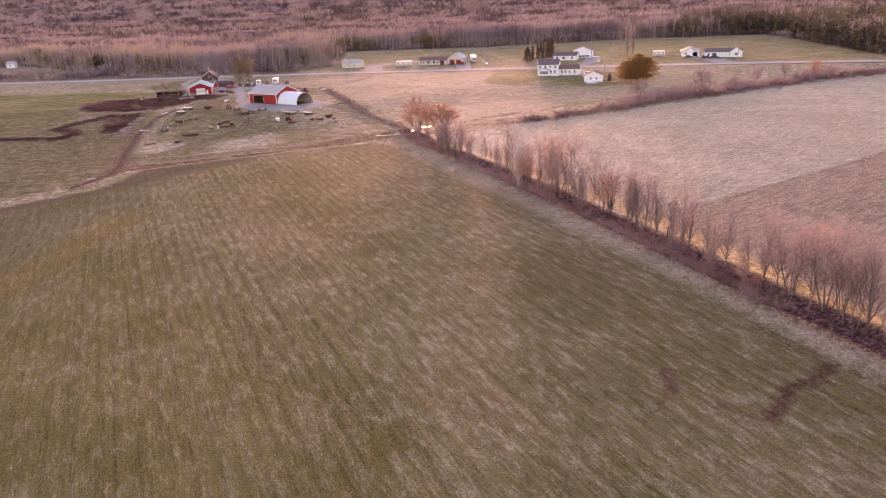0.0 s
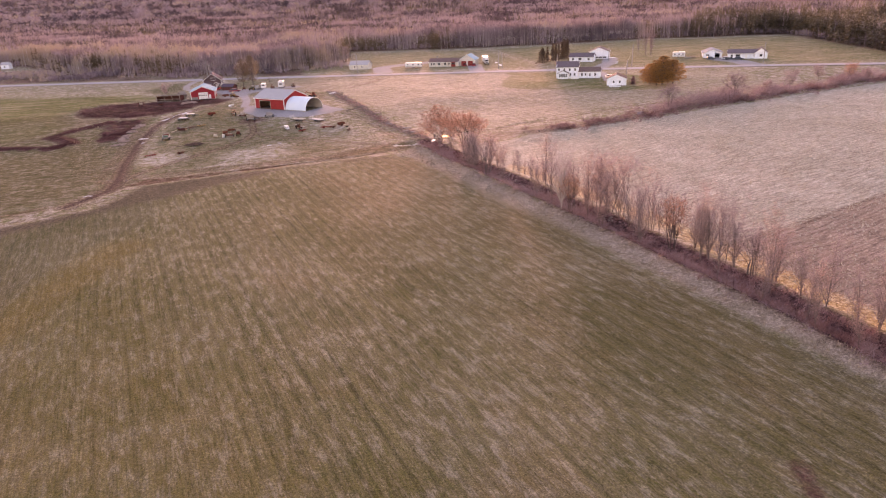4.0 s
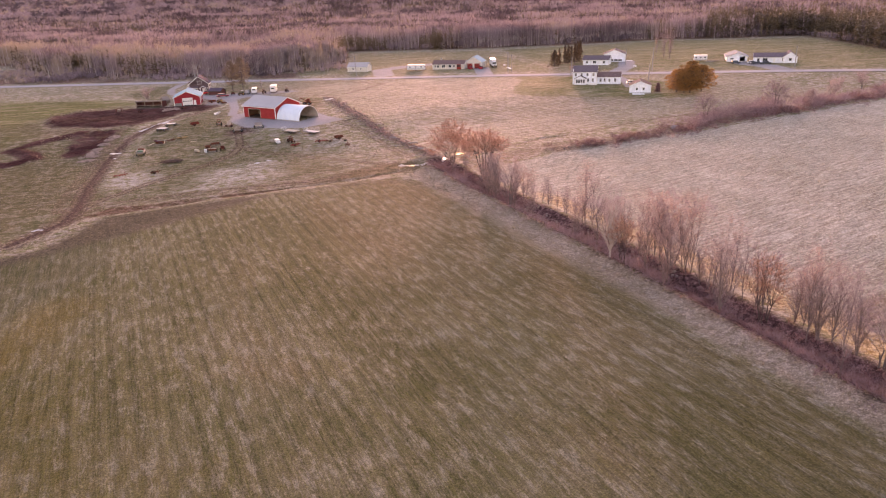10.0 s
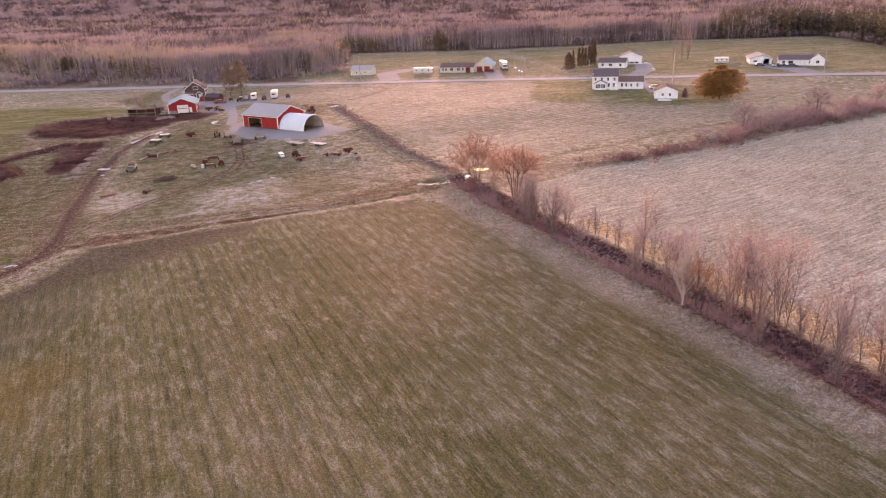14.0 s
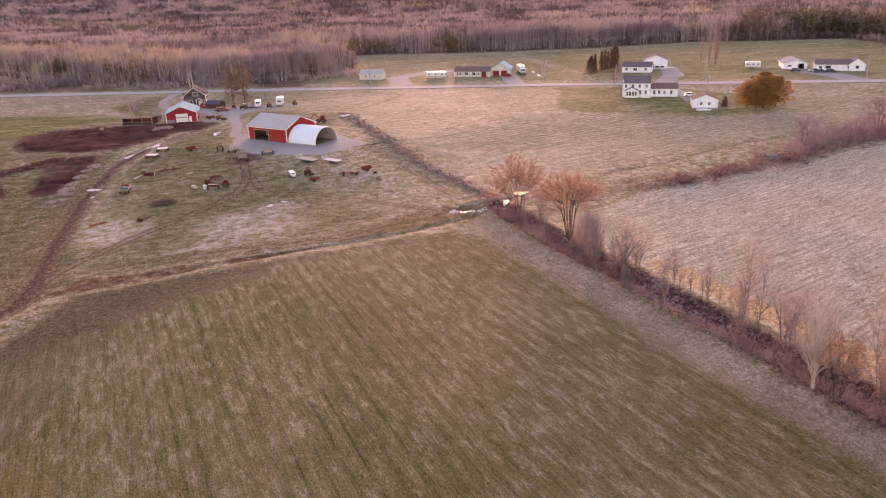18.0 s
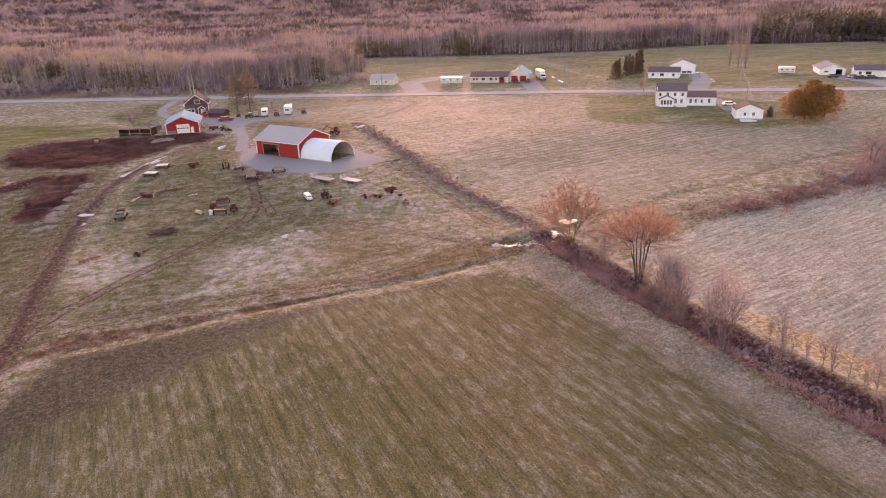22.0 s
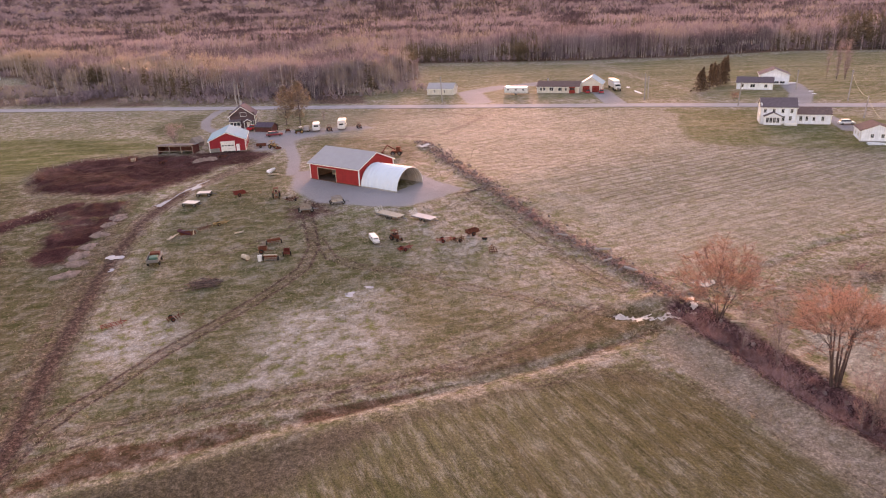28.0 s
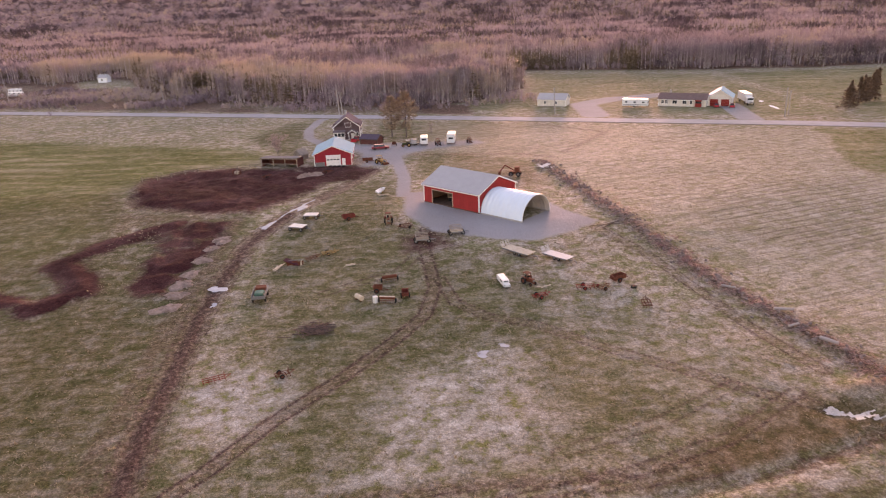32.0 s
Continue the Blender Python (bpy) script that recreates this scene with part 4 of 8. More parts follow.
def add_box(bm, c, s, rot=None):
    m = Matrix.Translation(c) @ (rot or Matrix()) @ Matrix.Diagonal((*s, 1))
    return bmesh.ops.create_cube(bm, size=1, matrix=m)["verts"]


def box(c, s, bevel=0.0, rot=None):
    bm = bmesh.new()
    add_box(bm, c, s, rot)
    if bevel:
        bmesh.ops.bevel(bm, geom=bm.edges[:], offset=bevel, segments=2, affect="EDGES", profile=0.5)
    return bm


def boxes(*items):
    bm = bmesh.new()
    for c, s in items:
        add_box(bm, c, s)
    return bm


def add_rod(bm, a, b, r, r2=None, sides=6):
    a, b = Vector(a), Vector(b)
    d = b - a
    m = Matrix.Translation((a + b) / 2) @ d.to_track_quat("Z", "Y").to_matrix().to_4x4()
    bmesh.ops.create_cone(bm, cap_ends=True, segments=sides, radius1=r, radius2=r if r2 is None else r2, depth=d.length, matrix=m)


def rods(*items, sides=6):
    bm = bmesh.new()
    for a, b, r in items:
        add_rod(bm, a, b, r, sides=sides)
    return bm


def slab(pts, thick):
    """A flat plate from its outline, thickened downwards."""
    bm = bmesh.new()
    f = bm.faces.new([bm.verts.new(p) for p in pts])
    f.normal_update()
    if f.normal.z < 0:
        f.normal_flip()
    got = bmesh.ops.extrude_face_region(bm, geom=[f])
    off = f.normal * -thick
    for v in got["geom"]:
        if isinstance(v, bmesh.types.BMVert):
            v.co += off
    bmesh.ops.recalc_face_normals(bm, faces=bm.faces)
    return bm


def wall_bm(length, h, thick, holes, gable=0.0):
    """A wall along x from 0 to length, outer face at y = 0, inner at y = thick, with openings (x0, x1, z0, z1) and maybe a gable on top."""
    bm = bmesh.new()
    xs = sorted({0.0, length, *[v for q in holes for v in q[:2]]})
    zs = sorted({0.0, h, *[v for q in holes for v in q[2:]]})
    for x0, x1 in zip(xs, xs[1:]):
        for z0, z1 in zip(zs, zs[1:]):
            cx, cz = (x0 + x1) / 2, (z0 + z1) / 2
            if not any(q[0] < cx < q[1] and q[2] < cz < q[3] for q in holes):
                add_box(bm, (cx, thick / 2, cz), (x1 - x0, thick, z1 - z0))
    bmesh.ops.remove_doubles(bm, verts=bm.verts, dist=0.001)
    if gable:
        a = [bm.verts.new((x, y, z)) for y in (0, thick) for x, z in ((0, h), (length, h), (length / 2, h + gable))]
        bm.faces.new((a[0], a[1], a[2]))
        bm.faces.new((a[5], a[4], a[3]))
        for i, j in ((0, 1), (1, 2), (2, 0)):
            bm.faces.new((a[j], a[i], a[i + 3], a[j + 3]))
    bmesh.ops.recalc_face_normals(bm, faces=bm.faces)
    return bm


def put(ob, m):
    ob.matrix_local = m
    return ob


def window(wall, x0, x1, z0, z1, thick=0.2, frame_mat=None, bars=1, label=""):
    """Frame and pane in an opening of a wall."""
    fm = frame_mat or M_WHITE_TRIM
    w = part("window", boxes(((x0 - 0.04, -0.02, (z0 + z1) / 2), (0.1, 0.1, z1 - z0 + 0.2)), ((x1 + 0.04, -0.02, (z0 + z1) / 2), (0.1, 0.1, z1 - z0 + 0.2)),
                             (((x0 + x1) / 2, -0.02, z1 + 0.05), (x1 - x0, 0.1, 0.1)), (((x0 + x1) / 2, -0.04, z0 - 0.05), (x1 - x0 + 0.2, 0.16, 0.1)),
                             *[((x0 + (x1 - x0) * (i + 1) / (bars + 1), 0.03, (z0 + z1) / 2), (0.05, 0.05, z1 - z0)) for i in range(bars)]), fm, wall, label)
    part("pane", box(((x0 + x1) / 2, 0.07, (z0 + z1) / 2), (x1 - x0, 0.02, z1 - z0)), M_GLASS, w)
    return w


def gable_house(name, x, y, turn, L, W, eave, rise, wall_mat, roof_mat, label, category="house", front=(), back=(), left=(), right=(), over=0.4, kind="house", thick=0.2,
                trim=None, floor_mat=None, windows=True, group="", lift=0.0, chimney=None):
    """Ridge along local x. front faces -y, left is the gable at -x, right the gable at +x. Openings are (x0, x1, z0, z1, what)."""
    h = thing(name, x, y, turn, label, category, group, lift=lift)
    tm = trim or M_WHITE_TRIM
    base = -0.5
    part("foundation", boxes(((0, 0, base / 2 + 0.05), (L + 0.06, W + 0.06, -base + 0.1))), floor_mat or M_CONCRETE, h)
    sides = (("front", front, pose(-L / 2, -W / 2, 0.1), L, 0), ("back", back, pose(L / 2, W / 2, 0.1, 0, 0, 180), L, 0),
             ("left", left, pose(-L / 2, W / 2, 0.1, 0, 0, -90), W, rise), ("right", right, pose(L / 2, -W / 2, 0.1, 0, 0, 90), W, rise))
    for nm, holes, m, ln, gb in sides:
        w = put(part("wall", wall_bm(ln, eave - 0.1, thick, [q[:4] for q in holes], gb), wall_mat, h), m)
        for q in holes:
            what = q[4] if len(q) > 4 else "window"
            if what == "window":
                window(w, *q[:4], thick)
            elif what == "door":
                d = part("door", box(((q[0] + q[1]) / 2, 0.08, (q[2] + q[3]) / 2), (q[1] - q[0], 0.06, q[3] - q[2]), 0.01), M_WHITE_TRIM, w, "white panelled door")
                part("handle", box((q[1] - 0.15, 0.0, q[2] + 1.0), (0.06, 0.08, 0.14), 0.01), M_STEEL, d)
            elif what == "garage":
                d = part("garage_door", boxes(*[(((q[0] + q[1]) / 2, 0.08, q[2] + (q[3] - q[2]) * (i + 0.5) / 4), (q[1] - q[0], 0.06, (q[3] - q[2]) / 4 - 0.04)) for i in range(4)]),
                         q[5] if len(q) > 5 else M_WHITE_TRIM, w, "panelled overhead garage door")
    s = math.hypot(W / 2, rise)
    e = over / (W / 2)
    for sg in (-1, 1):
        lo = (sg * (W / 2 + over), eave - rise * e)
        r = part("roof", slab([(-L / 2 - over, 0, eave + rise + 0.12), (L / 2 + over, 0, eave + rise + 0.12), (L / 2 + over, lo[0], lo[1] + 0.12), (-L / 2 - over, lo[0], lo[1] + 0.12)], 0.11), roof_mat, h)
        part("fascia", boxes(((0, lo[0] + sg * 0.02, lo[1] + 0.0), (L + 2 * over + 0.02, 0.05, 0.2))), tm, r)
        for gx0 in (-1, 1):
            bm = bmesh.new()
            a, b2 = Vector((gx0 * (L / 2 + over + 0.02), 0, eave + rise + 0.02)), Vector((gx0 * (L / 2 + over + 0.02), lo[0], lo[1] + 0.02))
            d = b2 - a
            add_box(bm, (a + b2) / 2, (0.05, d.length, 0.2), Matrix.Rotation(math.atan2(d.z, d.y), 4, "X"))
            part("barge_board", bm, tm, r)
    part("ridge_cap", box((0, 0, eave + rise + 0.14), (L + 2 * over + 0.04, 0.3, 0.08)), roof_mat, h)
    for sx in (-1, 1):
        for sy in (-1, 1):
            part("corner_board", box((sx * (L / 2 + 0.0), sy * (W / 2 + 0.0), eave / 2 + 0.05), (0.22, 0.22, eave - 0.1)), tm, h)
    if chimney:
        part("chimney", boxes(((chimney[0], chimney[1], eave + rise + 0.3), (0.6, 0.6, 1.6)), ((chimney[0], chimney[1], eave + rise + 1.12), (0.75, 0.75, 0.12))), M_RUST if len(chimney) > 2 else M_CONCRETE, h, "short chimney")
    return h


def place(axy, bxy, depth):
    """Centre and turn of a building whose front runs from a to b (as seen from outside, left to right) and that reaches depth behind."""
    (ax, ay), (bx, by) = axy, bxy
    t = math.atan2(by - ay, bx - ax)
    cx, cy = (ax + bx) / 2 - math.sin(t) * depth / 2, (ay + by) / 2 + math.cos(t) * depth / 2
    return cx, cy, math.degrees(t), math.hypot(bx - ax, by - ay)


# ---- farm buildings ----
def place_gable(axy, bxy, depth):
    cx, cy, t, w = place(axy, bxy, depth)
    return cx, cy, t + 90, w


# big red barn with an open doorway and the white arch shelter on its end
bx, by, bt, bl = place((48.2, 297.0), (56.3, 284.0), 12.0)
barn = gable_house("barn", bx, by, bt, bl, 12.0, 3.9, 2.6, M_RED, M_METAL_ROOF, "long red board barn with grey metal roof and open doorway", "barn",
                   front=[(2.4, 8.2, 0.0, 2.9, "open")], right=[], floor_mat=M_EARTH)
part("door_post", boxes(((-bl / 2 + 2.4, -6.03, 1.5), (0.12, 0.14, 2.9)), ((-bl / 2 + 8.2, -6.03, 1.5), (0.12, 0.14, 2.9)), ((-bl / 2 + 5.3, -6.03, 3.0), (5.92, 0.14, 0.12))), M_PALE_WOOD, barn, "pale bare timber door frame")
part("inner_lining", boxes(((0, 5.7, 2.0), (bl - 0.5, 0.06, 3.6)), ((-bl / 2 + 0.3, 0, 2.0), (0.06, 11, 3.6)), ((bl / 2 - 0.3, 0, 2.0), (0.06, 11, 3.6))), M_INSIDE, barn)
for i in range(4):
    part("roof_truss", rods(((-6 + 4 * i, -5.8, 3.9), (-6 + 4 * i, 5.8, 3.9), 0.08), ((-6 + 4 * i, -5.8, 3.9), (-6 + 4 * i, 0, 6.3), 0.08), ((-6 + 4 * i, 5.8, 3.9), (-6 + 4 * i, 0, 6.3), 0.08)), M_WOOD, barn)
U = Vector((8.1, -13.0, 0)).normalized()
V = Vector((-U.y, U.x, 0))


def along(u, v):
    p = Vector((56.3, 284.0, 0)) + U * u + V * v
    return p.x, p.y


# stored goods in the barn's doorway
bay = thing("hay_wagon", *along(-9.5, 4.0), bt, "old wooden wagon parked inside the barn doorway", "wagon")
part("deck", boxes(((0, 0, 0.9), (3.6, 2.0, 0.12)), ((-1.75, 0, 1.4), (0.08, 2.0, 0.9))), M_PALE_WOOD, bay)
for sx in (-1.2, 1.2):
    for sy in (-0.9, 0.9):
        part("wheel", rods(((sx, sy - 0.1, 0.4), (sx, sy + 0.1, 0.4), 0.4), sides=12), M_TYRE, bay)

arch = thing("arch_shelter", *along(5.35, 4.93), bt, "white half-round steel arch shelter against the red barn", "shelter")


def arch_shell(r0, r1, length, steps=20, tall=1.0):
    bm = bmesh.new()
    rings = []
    n = 40
    for i in range(n):
        x = -length / 2 + length * i / (n - 1)
        rings.append([[bm.verts.new((x, math.cos(math.pi * k / steps) * (r + rib) * -1, math.sin(math.pi * k / steps) * (r + rib) * tall)) for k in range(steps + 1)]
                      for r, rib in ((r0, 0.09 * (i % 4 in (1, 2))), (r1, 0.09 * (i % 4 in (1, 2))))])
    for (o0, i0), (o1, i1) in zip(rings, rings[1:]):
        for k in range(steps):
            bm.faces.new((o0[k], o0[k + 1], o1[k + 1], o1[k]))
            bm.faces.new((i0[k + 1], i0[k], i1[k], i1[k + 1]))
    for o, inn in (rings[0], rings[-1]):
        for k in range(steps):
            bm.faces.new((o[k], inn[k], inn[k + 1], o[k + 1]))
    bmesh.ops.recalc_face_normals(bm, faces=bm.faces)
    return bm


part("outer_sheet", arch_shell(4.66, 4.6, 10.3, tall=0.945), M_QUONSET, arch, "white corrugated arch sheet")
part("inner_sheet", arch_shell(4.57, 4.53, 10.2, tall=0.945), M_QUONSET_IN, arch)
for sy in (-1, 1):
    part("base_rail", box((0, sy * 4.62, 0.0), (10.4, 0.3, 0.3)), M_CONCRETE, arch)
bm = bmesh.new()
for k in range(20):
    a, c = math.pi * k / 20, math.pi * (k + 1) / 20
    add_rod(bm, (5.17, -4.64 * math.cos(a), 4.64 * 0.945 * math.sin(a)), (5.17, -4.64 * math.cos(c), 4.64 * 0.945 * math.sin(c)), 0.06)
part("rim", bm, M_WHITE_TRIM, arch)
for i in range(14):
    bm = bmesh.new()
    for k in range(20):
        a, c = math.pi * k / 20, math.pi * (k + 1) / 20
        add_rod(bm, (-4.7 + 0.74 * i, -4.5 * math.cos(a), 4.5 * 0.945 * math.sin(a)), (-4.7 + 0.74 * i, -4.5 * math.cos(c), 4.5 * 0.945 * math.sin(c)), 0.05)
    part("rib", bm, M_QUONSET_IN, arch)

# small red shed with the white garage door
sx0, sy0, st, sw = place_gable((29.2, 341.8), (38.9, 339.9), 12.5)
shed = gable_house("red_shed", sx0, sy0, st, 12.5, sw, 3.3, 2.1, M_RED_SHED, M_PALE_ROOF, "red metal shed with pale roof and white garage door", "shed",
                   left=[(3.1, 7.0, 0.0, 2.9, "garage"), (7.3, 8.2, 0.0, 1.9, "door")], front=[(3, 4, 1.2, 2.2), (8, 9, 1.2, 2.2)])
part("plinth_panel", box((-6.29, sw / 2 - 1.4, 0.6), (0.06, 2.6, 1.1)), M_STEEL, shed, "grey panel leaning along the wall")
part("door_windows", boxes(*[((-6.24, sw / 2 - 3.6 - 0.9 * i, 1.75), (0.04, 0.6, 0.3)) for i in range(4)]), M_GLASS, shed)
for i in range(4):
    t = thing("tyre", 29.2 + 3.9 + 1.1 * i, 340.0 - 0.45 * i, 20 * i, "worn black tyre lying before the shed", "tyre", "tyres before the shed")
    part("tread", rods(((0, 0, 0.0), (0, 0, 0.32), 0.45), sides=14), M_TYRE, t)
    part("rim", rods(((0, 0, 0.3), (0, 0, 0.34), 0.2), sides=10), M_RUST, t)

M_OLD_RED = plain("faded_red_brown_boards", (0.13, 0.05, 0.042), 0.9, vary=0.4, grain=10)
M_GREY_ROOF = plain("grey_roll_roofing", (0.17, 0.15, 0.15), 0.9, vary=0.3, grain=9)
# open-fronted lean-to
lx, ly, lt, ll = place((15.6, 347.6), (24.6, 343.0), 4.5)
lean = thing("animal_shelter", lx, ly, lt, "low open-fronted weathered timber shelter beside dark mud", "shelter")
part("roof", slab([(-ll / 2 - 0.3, -2.6, 2.5), (ll / 2 + 0.3, -2.6, 2.5), (ll / 2 + 0.3, 2.4, 2.0), (-ll / 2 - 0.3, 2.4, 2.0)], 0.12), M_GREY_ROOF, lean)
part("back_wall", box((0, 2.2, 1.0), (ll, 0.1, 2.1)), M_OLD_RED, lean, "faded red-brown boards")
for s in (-1, 1):
    part("side_wall", box((s * ll / 2, 0, 1.0), (0.1, 4.4, 2.1)), M_OLD_RED, lean, "faded red-brown boards")
for i in range(4):
    part("post", box((-ll / 2 + ll * i / 3, -2.25, 1.15), (0.18, 0.18, 2.4)), M_WOOD, lean)
part("rail", box((0, -2.27, 0.9), (ll, 0.08, 0.16)), M_WOOD, lean)
part("fascia", box((0, -2.6, 2.36), (ll + 0.6, 0.06, 0.22)), M_WOOD, lean)
gable_house("garden_shed", 26.6, 354.5, 40, 2.8, 2.6, 1.3, 1.3, M_WOOD, M_WOOD, "small grey weathered wooden garden shed", "shed", over=0.2, trim=M_WOOD)

# dark cottage by the road
cx0, cy0, ct, cw = place_gable((38.9, 377.2), (46.9, 375.4), 9.0)
M_MAUVE_ROOF = plain("mauve_asphalt_shingle", (0.1, 0.074, 0.1), 0.9, vary=0.3, grain=9)
cottage = gable_house("cottage", cx0, cy0, ct, 9.0, cw, 4.1, 3.0, M_BROWN_SIDING, M_MAUVE_ROOF, "dark shingled two-storey cottage with white-trimmed gable", "house",
                      left=[(3.7, 5.5, 3.9, 5.3 - 0.2), (0.5, 1.3, 1.0, 2.2), (1.6, 2.4, 1.0, 2.2), (2.7, 3.5, 1.0, 2.2), (6.6, 7.6, 1.0, 2.2)], front=[(2, 3, 1, 2.2), (5, 6, 1, 2.2)],
                      chimney=(2.0, 0.5))
pt = thing("porch", cx0 - math.cos(radians(ct)) * 5.5, cy0 - math.sin(radians(ct)) * 5.5, ct, "small white-trimmed gabled entrance porch of the cottage", "porch")
for sy in (-1, 1):
    part("post", box((-0.9, -1.8 + sy * 1.1, 1.2), (0.16, 0.16, 2.4)), M_WHITE_TRIM, pt)
    part("roof", slab([(-1.3, -1.8, 3.3), (1.0, -1.8, 3.3), (1.0, -1.8 + sy * 1.5, 2.4), (-1.3, -1.8 + sy * 1.5, 2.4)], 0.1), M_DARK_ROOF, pt)
part("floor", box((0, -1.8, 0.15), (2.2, 2.6, 0.3)), M_WOOD, pt)
for sy in (-1, 1):
    d = Vector((0, sy * 1.5, -0.9))
    bm = bmesh.new()
    add_box(bm, (-1.33, -1.8 + sy * 0.75, 2.82), (0.06, d.length, 0.2), Matrix.Rotation(math.atan2(d.z, d.y), 4, "X"))
    part("barge_board", bm, M_WHITE_TRIM, pt)
part("gable_wall", slab([(-1.1, -2.9, 2.42), (-1.1, -0.7, 2.42), (-1.1, -1.75, 3.1), (-1.1, -1.85, 3.1)], 0.06), M_BROWN_SIDING, pt)
part("door", box((0.9, -1.8, 1.35), (0.08, 1.0, 2.05), 0.01), M_WHITE_TRIM, pt, "white panelled door")
# windowed bay under a low skirt roof
bay2 = part("bay_window", boxes(((-5.0, 2.35, 0.55), (1.0, 3.4, 1.1)), ((-5.0, 2.35, 2.35), (1.0, 3.4, 0.24))), M_WHITE_TRIM, cottage, "white-framed triple bay window")
for i in range(4):
    part("mullion", box((-5.42, 0.75 + 1.07 * i, 1.68), (0.16, 0.16, 1.15)), M_WHITE_TRIM, bay2)
part("bay_pane", box((-5.0, 2.35, 1.68), (0.8, 3.2, 1.1)), M_GLASS, bay2)
part("skirt_roof", slab([(-4.5, 0.4, 3.0), (-4.5, 4.3, 3.0), (-5.75, 4.3, 2.5), (-5.75, 0.4, 2.5)], 0.1), M_DARK_ROOF, cottage)
dx0, dy0, dt, dw = place((45.6, 366.9), (50.0, 363.2), 3.8)
gable_house("old_outbuilding", dx0, dy0, dt, dw, 3.8, 1.7, 1.0, M_OLD_RED, M_MAUVE_ROOF, "low red-brown boarded outbuilding with mauve shingle roof", "shed", over=0.3, trim=M_DARK_WOOD)

# white farmhouse, wing and garage beyond the field
hx, hy, ht, hl = place((182.6, 293.2), (190.0, 287.0), 7.4)
farmhouse = gable_house("farmhouse", hx, hy, ht, hl, 7.4, 5.0, 2.1, M_WHITE_SIDING, M_DARK_ROOF, "white clapboard two-storey farmhouse with dark roof", "house", over=0.3,
                        front=[(0.8, 1.5, 3.3, 4.4), (3.2, 3.9, 3.3, 4.4), (5.6, 6.3, 3.3, 4.4), (8.0, 8.7, 3.3, 4.4), (5.9, 6.6, 0.9, 2.3), (7.8, 8.5, 0.9, 2.3)],
                        left=[(1.4, 2.1, 3.3, 4.4), (5.0, 5.7, 3.3, 4.4), (1.4, 2.1, 0.9, 2.3), (5.0, 5.7, 0.9, 2.3), (3.2, 3.9, 5.2, 6.0)])
ca, sa = math.cos(radians(ht)), math.sin(radians(ht))


def by_house(u, v):
    return hx + ca * u - sa * v, hy + sa * u + ca * v


sun_porch = gable_house("sun_porch", *by_house(-1.6, -4.7), ht + 90, 2.0, 4.6, 2.4, 1.1, M_WHITE_SIDING, M_DARK_ROOF, "glazed white sun porch on the farmhouse front", "porch", over=0.2,
                        left=[(0.5 + 0.95 * i, 1.2 + 0.95 * i, 0.7, 2.1) for i in range(4)], thick=0.12)
deck = thing("deck_steps", *by_house(3.4, -4.6), ht, "white wooden deck with railing at the farmhouse", "deck")
part("platform", box((0, 0, 0.3), (3.4, 1.6, 0.6)), M_WHITE_TRIM, deck)
for i in range(5):
    part("baluster", box((-1.6 + 0.8 * i, -0.75, 1.0), (0.08, 0.08, 0.9)), M_WHITE_TRIM, deck)
part("handrail", box((0, -0.75, 1.45), (3.4, 0.1, 0.08)), M_WHITE_TRIM, deck)
wing = gable_house("house_wing", *by_house(hl / 2 + 4.9, 0.9), ht, 9.4, 5.6, 2.9, 1.6, M_WHITE_SIDING, M_BROWN_ROOF, "white single-storey wing of the farmhouse with dark roof", "house", over=0.3,
                   front=[(1.0, 1.7, 0.9, 2.2), (2.7, 3.3, 0.9, 2.2), (4.6, 5.2, 0.9, 2.0), (6.9, 7.6, 0.9, 2.2)])
gx0, gy0, gt, gw = place((189.2, 264.9), (195.3, 259.9), 8.0)
garage = gable_house("white_garage", gx0, gy0, gt + 90, 7.6, 7.9, 2.7, 1.6, M_WHITE_SIDING, M_BROWN_ROOF, "white clapboard garage with brown shingle roof", "garage", over=0.25,
                     left=[(2.4, 3.1, 0.9, 1.8), (4.9, 5.6, 0.9, 1.8)], back=[(1.5, 2.3, 0.9, 1.9), (4.4, 5.2, 0.9, 1.9)], front=[(1.5, 2.3, 0.9, 1.9), (4.4, 5.2, 0.9, 1.9)])

# houses across the road
ox, oy, ot, ol = place((122.9, 412.6), (131.3, 405.6), 6.0)
gable_house("roadside_shed", ox, oy, ot, ol, 6.0, 2.6, 1.9, M_CREAM_SIDING, M_METAL_ROOF, "cream workshop shed with grey metal roof across the road", "shed", front=[(2.6, 3.3, 0.9, 1.9), (7.0, 7.7, 0.9, 1.9)], over=0.3)
ox, oy, ot, ol = place((162.4, 390.6), (175.0, 379.4), 7.5)
bungalow = gable_house("bungalow", ox, oy, ot, ol, 7.5, 2.6, 1.7, M_CREAM_SIDING, M_BROWN_ROOF, "long cream bungalow with brown roof and red bay window", "house", over=0.4, chimney=(-5, 1),
            front=[(1.0, 1.9, 0.9, 2.1), (2.4, 3.3, 0.9, 2.1), (5.0, 6.6, 0.9, 2.1), (8.6, 10.0, 0.9, 2.1), (11.2, 12.0, 0.9, 2.1), (13.6, 15.2, 0.9, 2.1)])
bay = part("bay_window", boxes(((ol / 2 - 2.6, -4.2, 0.75), (2.2, 0.9, 1.3)), ((ol / 2 - 2.6, -4.2, 2.35), (2.4, 1.0, 0.35))), M_RED_PAINT, bungalow, "red-painted bay window")
part("bay_pane", box((ol / 2 - 2.6, -4.1, 1.8), (2.0, 0.8, 0.8)), M_GLASS, bay)
ox, oy, ot, ol = place_gable((177.2, 381.6), (183.6, 376.3), 10.0)
